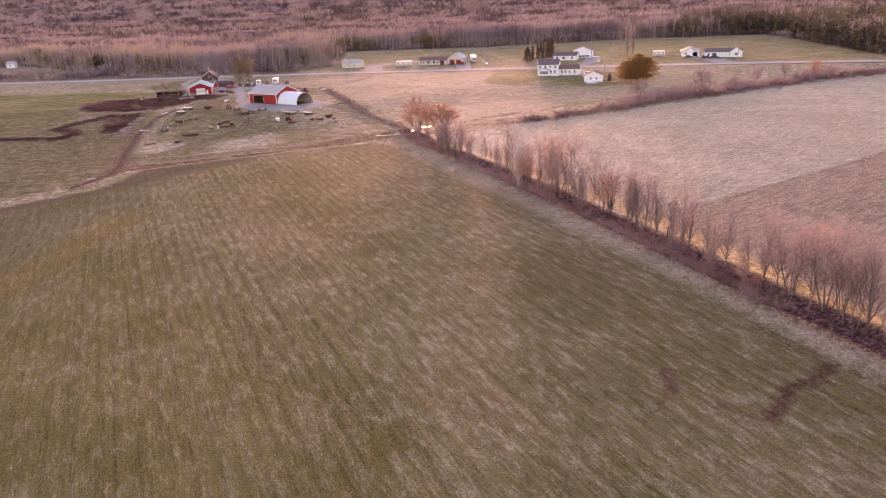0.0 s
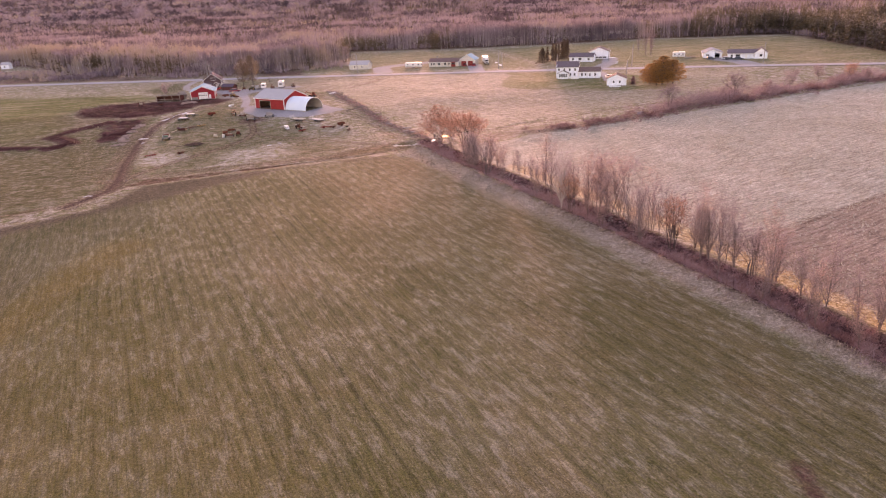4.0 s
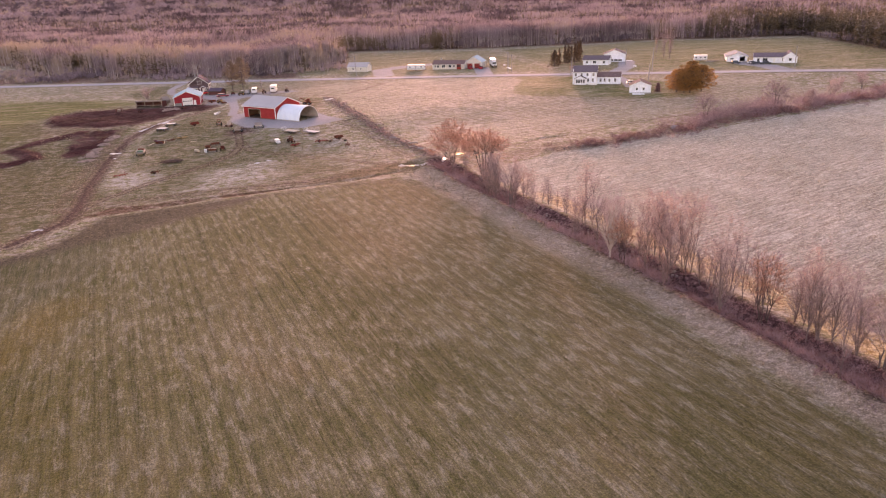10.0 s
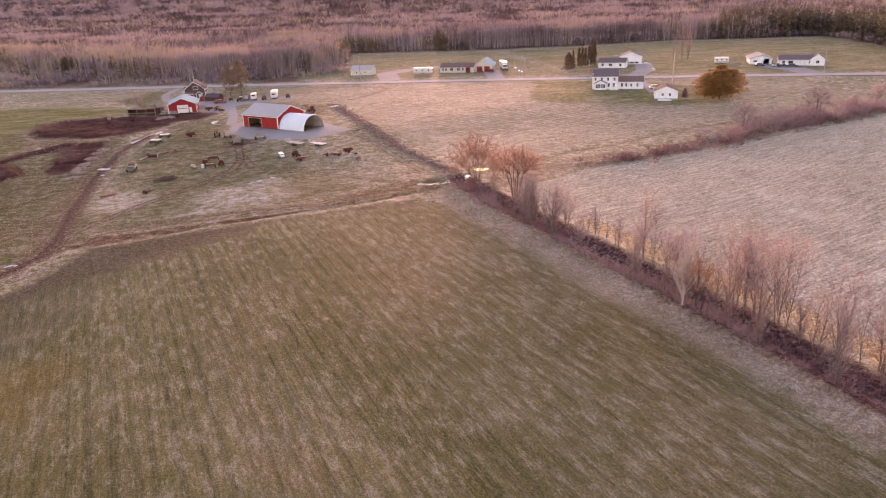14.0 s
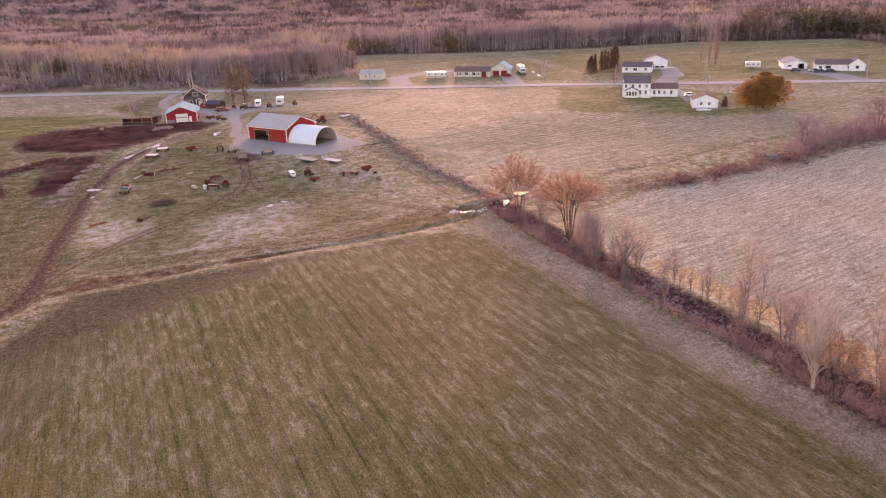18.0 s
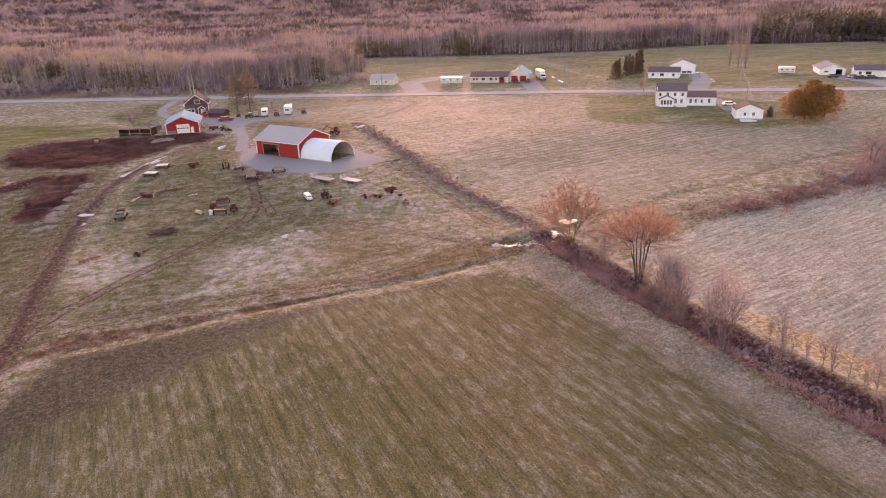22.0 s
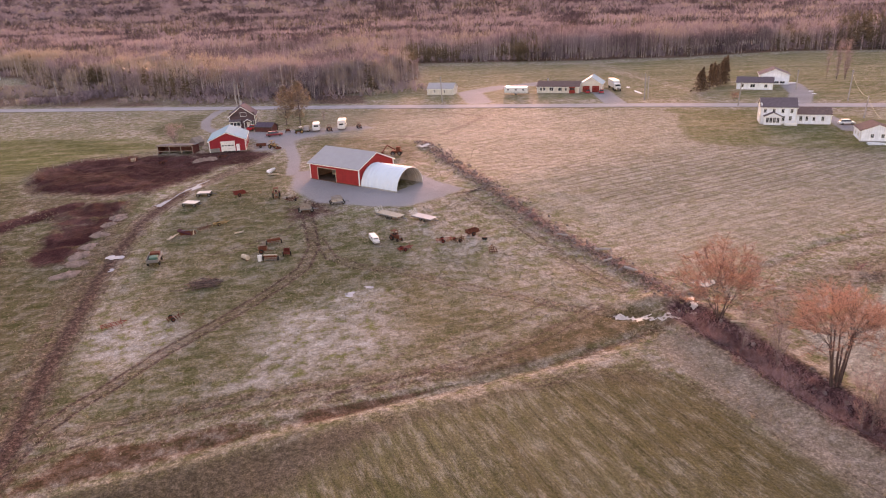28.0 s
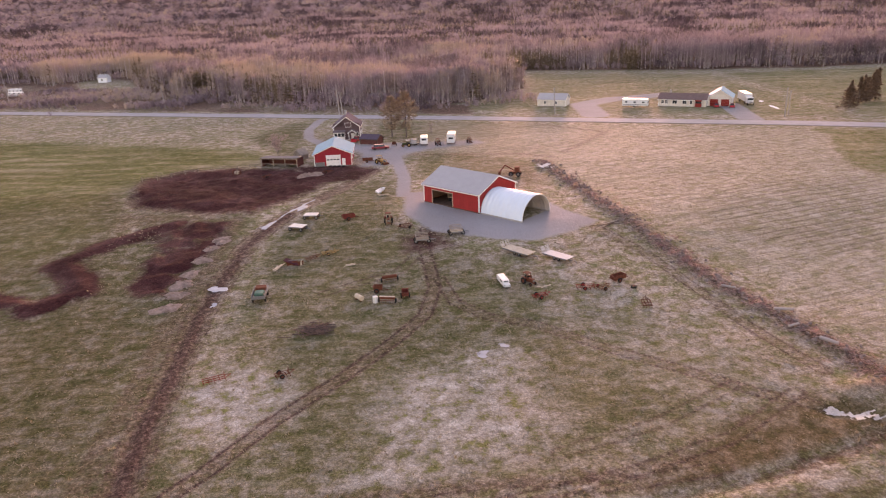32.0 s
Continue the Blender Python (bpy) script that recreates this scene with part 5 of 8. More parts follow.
gable_house("double_garage", ox, oy, ot, 10.0, ol, 3.3, 2.6, M_CREAM_SIDING, M_PALE_ROOF, "tall cream gabled garage with two red doors", "garage", over=0.5,
            left=[(0.8, 3.6, 0.0, 2.5, "garage", M_RED_PAINT), (4.6, 7.4, 0.0, 2.5, "garage", M_RED_PAINT)])
ox, oy, ot, ol = place((229.6, 351.6), (238.4, 342.2), 7.0)
gable_house("white_bungalow", ox, oy, ot, ol, 7.0, 2.7, 1.7, M_WHITE_SIDING, M_DARK_ROOF, "white bungalow with dark purple-grey shingle roof", "house", over=0.4,
            front=[(1.5, 2.5, 0.9, 2.0), (5.0, 6.6, 0.9, 2.0), (10.0, 11.0, 0.9, 2.0)], left=[(2, 3, 0.9, 2.0)])
ox, oy, ot, ol = place_gable((246.0, 356.0), (254.0, 349.0), 9.0)
gable_house("white_workshop", ox, oy, ot, 9.0, ol, 4.0, 2.1, M_WHITE_SIDING, M_DARK_ROOF, "tall white gabled workshop with mauve-grey shingle roof", "workshop", over=0.5,
            left=[(0.8 + 2.2 * i, 2.6 + 2.2 * i, 0.4, 1.2) for i in range(4)])
ox, oy, ot, ol = place_gable((286.5, 311.0), (293.5, 304.8), 15.0)
gable_house("grey_roof_garage", ox, oy, ot, 15.0, ol, 2.5, 1.7, M_WHITE_SIDING, M_SLATE_ROOF, "white farm garage with grey metal roof and dark doorway", "garage", over=0.5,
            left=[(5.8, 8.2, 0.0, 2.3, "open"), (1.5, 3.0, 1.0, 1.7)])
ox, oy, ot, ol = place((292.0, 299.5), (303.0, 288.0), 8.0)
gable_house("ranch_house", ox, oy, ot, ol, 8.0, 2.7, 1.6, M_WHITE_SIDING, M_DARK_ROOF, "long white ranch house with dark roof by the road", "house", over=0.4,
            front=[(1.5, 2.5, 0.9, 2.0), (4.0, 6.0, 0.9, 2.1), (8.5, 9.4, 0.0, 2.0, "door"), (12.5, 13.6, 0.9, 2.0)])
gable_house("ranch_gable", ox + 5.4, oy - 5.8, ot + 90, 9.5, 6.0, 2.9, 2.2, M_WHITE_SIDING, M_DARK_ROOF, "white gabled end wing of the ranch house", "house", over=0.3, left=[(2.4, 3.6, 1.0, 2.2)])
gable_house("white_cabin", -69, 634, -20, 5.5, 5.0, 3.0, 1.6, M_WHITE_SIDING, M_METAL_ROOF, "small white cabin in a clearing of the woods", "cabin", over=0.3, front=[(2, 3, 1, 2)])


# ---- poles and cables ----
def utility_pole(x, y, h=9.8, lean=0.0, arm=True, turn=-33.0, label="grey wooden utility pole with crossarm beside the road"):
    p = thing("utility_pole", x, y, turn, label, "utility pole", "poles along the road")
    bm = bmesh.new()
    add_rod(bm, (0, 0, -0.4), (lean, 0, h), 0.24, 0.17, 8)
    part("shaft", bm, M_POLE, p)
    if arm:
        part("crossarm", box((lean * 0.93, 0, h - 0.6), (0.12, 2.2, 0.14)), M_POLE, p)
        for s in (-0.95, 0, 0.95):
            part("insulator", rods(((lean * 0.93, s, h - 0.54), (lean * 0.93, s, h - 0.3), 0.06)), M_STEEL, p)
    return p


for px0, py0, ph, pl in ((-21, 486, 9.8, -0.9), (47.5, 430, 9.9, -0.3), (48.9, 431.6, 8.0, -0.3), (120.5, 391, 9.6, -0.4), (184, 349.5, 9.6, 0.0), (187.5, 352, 8.2, 0.0), (237, 308, 10.5, 0.3),
                       (289, 273.5, 9.5, 0.0), (-103, 562, 9.5, -0.5), (245, 337, 7.5, 0.0), (200.5, 320.5, 8.0, 0.5)):
    utility_pole(px0, py0, ph, pl)
utility_pole(214.5, 284, 6.6, 0.4, False, label="short grey pole carrying the house cable")


def cable(a, b, sag, name="service_cable", label="pale slack service cable from the pole to the garage"):
    cu = bpy.data.curves.new(name, "CURVE")
    cu.dimensions, cu.bevel_depth, cu.bevel_resolution = "3D", 0.045, 1
    sp = cu.splines.new("POLY")
    sp.points.add(16)
    for i in range(17):
        t = i / 16
        p = Vector(a).lerp(Vector(b), t)
        sp.points[i].co = (p.x, p.y, p.z - 4 * sag * t * (1 - t), 1)
    cu.materials.append(M_CABLE)
    return tagged(new(name, cu), label, "cable")


gz = ground_z(214.5, 284)
cable((237.2, 308, ground_z(237, 308) + 9.5), (214.8, 284, gz + 6.3), 1.6)
cable((214.8, 284, gz + 6.3), (199.0, 267.0, ground_z(196, 264) + 4.7), 0.8)


# ---- trees ----
def tube(verts, faces, a, b, r0, r1, sides=3):
    d = b - a
    side = d.orthogonal().normalized()
    up = d.normalized().cross(side)
    k = len(verts)
    for p, r in ((a, r0), (b, r1)):
        for i in range(sides):
            t = 2 * math.pi * i / sides
            verts.append(p + side * (r * math.cos(t)) + up * (r * math.sin(t)))
    for i in range(sides):
        j = (i + 1) % sides
        faces.append((k + i, k + j, k + sides + j, k + sides + i))


def sliver(verts, faces, p, d, length, width, rng):
    """One thin twig: a long narrow triangle."""
    side = d.cross(Vector((rng.uniform(-1, 1), rng.uniform(-1, 1), rng.uniform(-1, 1)))).normalized() * width / 2
    k = len(verts)
    verts.extend((p - side, p + side, p + d * length))
    faces.append((k, k + 1, k + 2))


def grow(limbs, twigs, p, d, length, rad, level, rng, o):
    """Adds a limb with its side limbs and twigs."""
    n = 3 if level == 0 else 2
    step_len = length / n
    for i in range(n):
        wob = Vector((rng.gauss(0, 1), rng.gauss(0, 1), rng.gauss(0, 0.6))) * o["wobble"]
        d = (d + wob + Vector((0, 0, o["lift"]))).normalized()
        q = p + d * step_len
        r1 = rad * (0.78 if i < n - 1 else 0.55)
        tube(*limbs, p, q, rad, r1, 5 if level == 0 else 3)
        if level < o["levels"]:
            if level > 0 or i >= o["clear"]:
                for _ in range(o["kids"][level]):
                    s = d.orthogonal().normalized()
                    s.rotate(Matrix.Rotation(rng.uniform(0, 6.283), 3, d))
                    nd = (d * rng.uniform(0.45, 0.9) + s * o["spread"]).normalized()
                    grow(limbs, twigs, p.lerp(q, rng.uniform(0.2, 1)), nd, length * rng.uniform(0.38, 0.62), r1 * 0.6, level + 1, rng, o)
        else:
            for _ in range(o["twigs"]):
                td = (d * 0.7 + Vector((rng.gauss(0, 1), rng.gauss(0, 1), rng.gauss(0.25, 0.7))) * 0.7).normalized()
                sliver(*twigs, p.lerp(q, rng.random()), td, rng.uniform(0.5, 1.1) * o["twig_len"], o["twig_w"], rng)
        p, rad = q, r1
    if level == 0:
        for _ in range(2):
            nd = (d + Vector((rng.gauss(0, 0.3), rng.gauss(0, 0.3), 0.3))).normalized()
            grow(limbs, twigs, p, nd, length * 0.4, rad * 0.7, 1, rng, o)


def mesh_of(name, data, mat, smooth=False):
    mesh = bpy.data.meshes.new(name)
    mesh.from_pydata([tuple(v) for v in data[0]], [], data[1])
    mesh.materials.append(mat)
    return mesh


SLENDER = dict(levels=2, kids=(5, 3, 0), spread=0.3, wobble=0.045, lift=0.07, clear=0, twigs=4, twig_len=1.1, twig_w=0.018)
DOME = dict(levels=3, kids=(3, 3, 2, 0), spread=0.8, wobble=0.08, lift=0.04, clear=1, twigs=4, twig_len=1.0, twig_w=0.034)


def bare_tree(seed, h, stems, o, bark, twig, label, category="tree", radius=0.16, lean=0.12, stem_h=0.72, name="tree"):
    rng = random.Random(seed)
    limbs, twigs = ([], []), ([], [])
    for s in range(stems):
        a = rng.uniform(0, 6.283)
        off = 0.0 if stems == 1 else rng.uniform(0.15, 0.55)
        d = Vector((math.cos(a) * lean * rng.uniform(0.3, 1.2) * (1 if stems > 1 else 0.5), math.sin(a) * lean * rng.uniform(0.3, 1.2) * (1 if stems > 1 else 0.5), 1)).normalized()
        grow(limbs, twigs, Vector((math.cos(a) * off, math.sin(a) * off, -0.3)), d, h * stem_h * rng.uniform(0.8, 1.1), radius * rng.uniform(0.7, 1.1), 0, rng, o)
    e = new(name)
    tagged(e, label, category)
    for nm, data, mt in (("trunk", limbs, bark), ("crown", twigs, twig)):
        ob = new(nm, mesh_of(nm, data, mt))
        ob.parent = e
    return e


def umbrella_tree(seed, h, w, stems, bark, twig, label, low=0.46, limbs_n=72, branches=9, twigs_n=30, radius=0.15, flat=0.42, fork_at=(0.36, 0.52)):
    """Several stems that fan out from one stool into a wide domed crown of fine twigs."""
    r = random.Random(seed)
    wood, fine = ([], []), ([], [])

    def bend(a, b, r0, r1, sag, n, sides):
        prev, pr = a, r0
        for i in range(1, n + 1):
            t = i / n
            q = a.lerp(b, t) + Vector((0, 0, sag * math.sin(math.pi * t))) + Vector((r.gauss(0, 1), r.gauss(0, 1), r.gauss(0, 0.5))) * (0.05 * (b - a).length / n if i < n else 0)
            rr = r0 + (r1 - r0) * t
            tube(*wood, prev, q, pr, rr, sides)
            prev, pr = q, rr

    forks = []
    for s in range(stems):
        a = 6.283 * (s + r.uniform(-0.3, 0.3)) / stems
        foot = Vector((math.cos(a) * 0.45, math.sin(a) * 0.45, -0.3))
        out = w * 0.5 * r.uniform(0.06, 0.26)
        fork = Vector((math.cos(a) * out, math.sin(a) * out, h * r.uniform(*fork_at)))
        bend(foot, fork, radius * r.uniform(0.7, 1.1), radius * 0.5, h * 0.03, 5, 5)
        forks.append(fork)
    for k in range(limbs_n):
        a, u = k * 2.39996 + r.uniform(-0.3, 0.3), math.sqrt((k + 0.5) / limbs_n)
        rad = w * 0.46 * u * r.uniform(0.85, 1.08)
        top = low + (1 - low) * (1 - u * u) ** flat * r.uniform(0.86, 1.0)
        tip = Vector((math.cos(a) * rad, math.sin(a) * rad, h * (top if r.random() < 0.75 else top * r.uniform(0.72, 0.95))))
        fork = min(forks, key=lambda p: (p - tip).length + r.uniform(0, 1.5))
        bend(fork, tip, radius * 0.2, 0.012, 0.25, 4, 3)
        for _ in range(branches):
            b0 = fork.lerp(tip, r.uniform(0.3, 1.0) ** 0.7)
            d = ((tip - fork).normalized() * 0.5 + Vector((r.gauss(0, 0.75), r.gauss(0, 0.75), r.gauss(0.1, 0.5)))).normalized()
            b1 = b0 + d * r.uniform(0.7, 2.0) * h / 12
            tube(*wood, b0, b1, 0.018, 0.007)
            for _ in range(twigs_n):
                td = (d * 0.6 + Vector((r.gauss(0, 0.7), r.gauss(0, 0.7), r.gauss(0.3, 0.5)))).normalized()
                sliver(*fine, b0.lerp(b1, r.random()), td, r.uniform(0.35, 0.95) * h / 12, r.uniform(0.017, 0.032), r)
    e = new("tree")
    tagged(e, label, "tree")
    for nm, data, mt in (("trunk", wood, bark), ("crown", fine, twig)):
        ob = new(nm, mesh_of(nm, data, mt))
        ob.parent = e
    return e


used = set()


def plant(src, x, y, turn, scale, label="", group="", squash=1.0):
    """Stands a tree, first use moves the tree itself, later ones copy it."""
    m = pose(x, y, ground_z(x, y), 0, 0, turn)
    if src.name in used:
        ob = copy_thing(src, m)
    else:
        used.add(src.name)
        ob = src
        ob.matrix_basis = m
    ob.scale = (scale, scale, scale * squash)
    return tagged(ob, label, "", group)


GROUP = "hedgerow trees"
slim = [bare_tree(10 + i, 10.5, (1, 2, 2, 3)[i % 4], SLENDER, M_POLE_BARK, (M_TWIG, M_PINK_TWIG)[i % 3 == 2], ("slender bare grey-pink tree in the hedgerow", "slender tree with pinkish-orange budding twigs in the hedgerow")[i % 3 == 2], radius=0.085) for i in range(6)]
birch = bare_tree(31, 11.5, 2, SLENDER, M_BIRCH, M_TWIG, "pale white-barked birch with forked stems in the hedgerow", lean=0.25)
multi = [bare_tree(40 + i, 10.0, 4, DOME, M_BARK, (M_TWIG, M_BUD, M_TWIG)[i], ("bare grey many-stemmed tree in the hedgerow", "many-stemmed tree with orange buds in the hedgerow", "broad bare twiggy tree in the hedgerow")[i], lean=0.3, radius=0.14) for i in range(3)]
maple = [umbrella_tree(60 + i, (10.8, 11.0)[i], (15.4, 13.6)[i], (7, 8)[i], M_MAPLE_BARK, M_BUD, ("broad orange-budded tree with many stems at the ditch corner", "domed orange-budded tree with fanned stems beside the hedge")[i], (0.24, 0.48)[i], (80, 72)[i], 10, 21, (0.09, 0.15)[i], (0.55, 0.42)[i], ((0.1, 0.24), (0.4, 0.54))[i]) for i in range(2)]
bud_fan = umbrella_tree(66, 9.6, 7.0, 4, M_MAPLE_BARK, M_BUD, "fan-shaped tree with orange buds in the hedgerow", 0.36, 34, 7, 20, 0.12, fork_at=(0.14, 0.32))
vase = umbrella_tree(67, 9.0, 6.4, 5, M_BARK, M_TWIG, "gnarled vase-shaped bare tree in the hedgerow", 0.32, 24, 6, 14, 0.14, fork_at=(0.14, 0.36))
rng = random.Random(5)
plant(maple[0], 82.0, 200.2, 20, 1.0)
plant(maple[1], 81.0, 181.5, 140, 1.03)
plant(birch, 74.6, 127.8, 30, 1.05, group=GROUP)
hedge_at = np.array(HEDGE)
spots = [(77.8, 192, 0, 0.7), (79.5, 188, 1, 0.7), (76.5, 172, 3, 0.85), (78.5, 170, 0, 0.9), (75.5, 167, 2, 0.85), (79.5, 166, 1, 0.8), (78.2, 163, 5, 0.8), (77.0, 174.5, 2, 0.8), (79.6, 173, 3, 0.75), (77.4, 169, 3, 0.9), (80.4, 163, 2, 0.75), (76.0, 162.5, 0, 0.8), (80, 176, 0, 0.65), (75.6, 160, 8, 1.0), (75.4, 152, 1, 0.7)]
spots += [(81.8 + 0.5 * math.sin(i * 2.1), 158.5 - 1.75 * i, (0, 1, 4, 5)[i % 4], 0.42 + 0.12 * math.sin(i * 1.7)) for i in range(9)]
y = 143.0
while y > 36:
    x = float(np.interp(y, hedge_at[:, 1], hedge_at[:, 0])) + rng.choice((-2.0, 1.6, 2.6, 3.2, 3.4)) + rng.uniform(-0.8, 0.8)
    spots.append((x, y, rng.choice((0, 1, 2, 3, 4, 5, 0, 1, 4, 2, 3, 5, 0, 1, 4, 5, 2, 3, 6, 7, 8)), rng.uniform(0.5, 1.05)))
    y -= rng.uniform(0.8, 2.5)
for x, y, k, s in spots:
    src = (slim + [multi[0], bud_fan, vase])[k]
    plant(src, x, y, rng.uniform(0, 360), s, group=GROUP)
lone = umbrella_tree(71, 9.0, 11.0, 4, M_BARK, M_HEDGE_TWIG, "domed bare tree with forked stems in the far hedge", 0.28, 48, 8, 16, 0.16, 0.6)
plant(lone, 173.5, 209.1, 0, 0.95, group="trees along the far hedge")
plant(lone, 205.1, 210.6, 130, 1.1, group="trees along the far hedge")
for x, y, k, s in ((236, 213, 0, 0.7), (222, 211, 2, 0.5), (262, 221, 0, 0.6), (270, 214, 1, 0.7), (276, 210, 2, 0.5)):
    plant(multi[k], x, y, rng.uniform(0, 360), s, group="trees along the far hedge")
plant(multi[0], 20.8, 361.5, 10, 0.55, "small bare tree behind the timber shelter")
plant(slim[0], 69, 371, 10, 0.5, "small bare tree beside the yard")
plant(multi[1], 207, 329, 40, 0.33, "small reddish tree in the roadside lawn")
for i, (x, y) in enumerate(((274.5, 349), (278.8, 347.5), (281, 345.5))):
    plant((slim[0], slim[1], slim[3])[i], x, y, 50 * i, 0.95, "tall narrow bare poplar behind the lawn", "row of poplars", 1.7)


def conifer(seed, h, w, mat, label, clumps=420, shape=1.0, base=0.12, layers=0, name="conifer"):
    """A trunk with whorls of boughs set with needle tufts."""
    r = random.Random(seed)
    limbs, tufts = ([], []), ([], [])
    tube(*limbs, Vector((0, 0, -0.3)), Vector((0, 0, h * 0.95)), 0.22, 0.03, 6)
    for _ in range(clumps):
        t = base + (1 - base) * r.random() ** 0.85
        if layers:
            t = base + (1 - base) * (math.floor((t - base) / (1 - base) * layers) + 0.5 + r.gauss(0, 0.13)) / layers
            t = min(t, 0.985)
        full = (1 - t) ** shape if shape > 0 else math.sin(math.pi * (0.12 + 0.86 * (t - base) / (1 - base))) ** 0.55
        rad = w * full * r.uniform(0.25, 1.0) * (0.75 + 0.5 * float(vnoise(math.cos(t * 9) * 3 + seed, t * 11, 1.0, seed))) + 0.1
        a = r.uniform(0, 6.283)
        tip = Vector((math.cos(a) * rad, math.sin(a) * rad, h * t - rad * 0.12 + r.uniform(-0.3, 0.3)))
        root = Vector((0, 0, h * t + 0.2))
        if r.random() < 0.25:
            tube(*limbs, root, tip, 0.05, 0.015)
        out = (tip - root).normalized()
        for _ in range(8):
            d = (out + Vector((r.gauss(0, 0.7), r.gauss(0, 0.7), r.gauss(0.15, 0.5)))).normalized()
            sliver(*tufts, tip - out * r.uniform(0, 0.8), d, r.uniform(0.45, 0.95), r.uniform(0.09, 0.24), r)
    e = tagged(new(name), label, "conifer")
    for nm, data, mt in (("trunk", limbs, M_BARK), ("crown", tufts, mat)):
        ob = new(nm, mesh_of(nm, data, mt))
        ob.parent = e
    return e


pines = [conifer(80 + i, 11, 6.0, M_NEEDLE, "dense orange-brown pine beside the white garage", 950, 0.0, 0.14, 9) for i in range(2)]
for i, (x, y, s) in enumerate(((205.5, 257.0, 0.78), (211.5, 256, 1.02), (208.5, 253, 0.95), (214, 252.8, 0.9), (206, 253.5, 0.75))):
    plant(pines[i % 2], x, y, 70 * i, s, group="pines beside the garage")
spruces = [conifer(90 + i, 9.5, 2.0, M_NEEDLE_DARK, "narrow dark spruce in a small stand", 240, 0.8, 0.06) for i in range(2)]
for i, (x, y, s) in enumerate(((222, 362, 0.85), (225.2, 361.5, 0.95), (227.5, 362, 1.0), (230, 362.8, 0.9), (233, 364, 1.0), (236, 366, 1.1), (238.5, 367, 1.15))):
    plant(spruces[i % 2], x, y, 50 * i, s, group="stand of spruces")
plant(conifer(97, 8.0, 3.6, M_NEEDLE_DARK, "broad reddish conifer at the lawn's edge", 420, 0.55, 0.06), 213.5, 353.5, 0, 1.0)
yard_pine = conifer(98, 13.5, 3.9, M_THIN_PINE, "tall thin-crowned pine beside the cottage", 420, 0.0, 0.22)
plant(yard_pine, 56.8, 373.5, 0, 0.95)
plant(yard_pine, 61.0, 371.5, 120, 1.05)
plant(conifer(99, 3.0, 1.3, M_SHRUB, "small dark round bush at the garage corner", 160, 0.5, 0.05, name="bush"), 200.2, 261.5, 0, 0.95)


# ---- woods: many bare trees and scattered conifers ----
def template(seed, kind):
    r = random.Random(seed)
    verts, faces = [], []
    if kind == "bare":
        p = Vector((0, 0, 0))
        top = Vector((r.gauss(0, 0.02), r.gauss(0, 0.02), 0.8))
        girth = r.choice((0.009, 0.011, 0.016))
        tube(verts, faces, p, top, girth, girth * 0.4)
        nt = len(faces)
        for _ in range(20):
            t = r.uniform(0.34, 1.0)
            a = r.uniform(0, 6.283)
            d = Vector((math.cos(a) * 0.6, math.sin(a) * 0.6, r.uniform(0.5, 1.2))).normalized()
            b = top * t
            ln = r.uniform(0.1, 0.24) * (1.25 - 0.5 * t)
            sliver(verts, faces, b, d, ln, 0.008, r)
            for _ in range(4):
                d2 = (d + Vector((r.gauss(0, 0.6), r.gauss(0, 0.6), r.gauss(0.3, 0.4)))).normalized()
                sliver(verts, faces, b + d * ln * r.uniform(0.3, 1), d2, r.uniform(0.07, 0.15), 0.012, r)
    elif "conifer" in kind:
        tube(verts, faces, Vector((0, 0, 0)), Vector((0, 0, 0.9)), 0.012, 0.003)
        nt = len(faces)
        for _ in range(46 if kind == "conifer" else 20):
            t = 0.08 + 0.92 * r.random() ** 0.8
            a = r.uniform(0, 6.283)
            rad = 0.15 * (1 - t) + 0.015
            d = Vector((math.cos(a), math.sin(a), -0.15 + r.gauss(0, 0.15))).normalized()
            sliver(verts, faces, Vector((0, 0, t)) + d * rad * 0.15, d, rad * r.uniform(0.7, 1.1), 0.06 if kind == "conifer" else 0.085, r)
    else:
        nt = 0
        for _ in range(18):
            a = r.uniform(0, 6.283)
            d = Vector((math.cos(a) * r.uniform(0.1, 0.9), math.sin(a) * r.uniform(0.1, 0.9), 1)).normalized()
            sliver(verts, faces, Vector((r.gauss(0, 0.05), r.gauss(0, 0.05), r.uniform(0.2, 0.7))), d, r.uniform(0.2, 0.4), 0.055, r)
    tri = []
    for i, f in enumerate(faces):
        if len(f) == 4:
            tri += [((f[0], f[1], f[2]), 0), ((f[0], f[2], f[3]), 0)]
        else:
            tri.append((f, 1))
    return np.array([tuple(v) for v in verts]), np.array([t[0] for t in tri]), np.array([t[1] for t in tri])


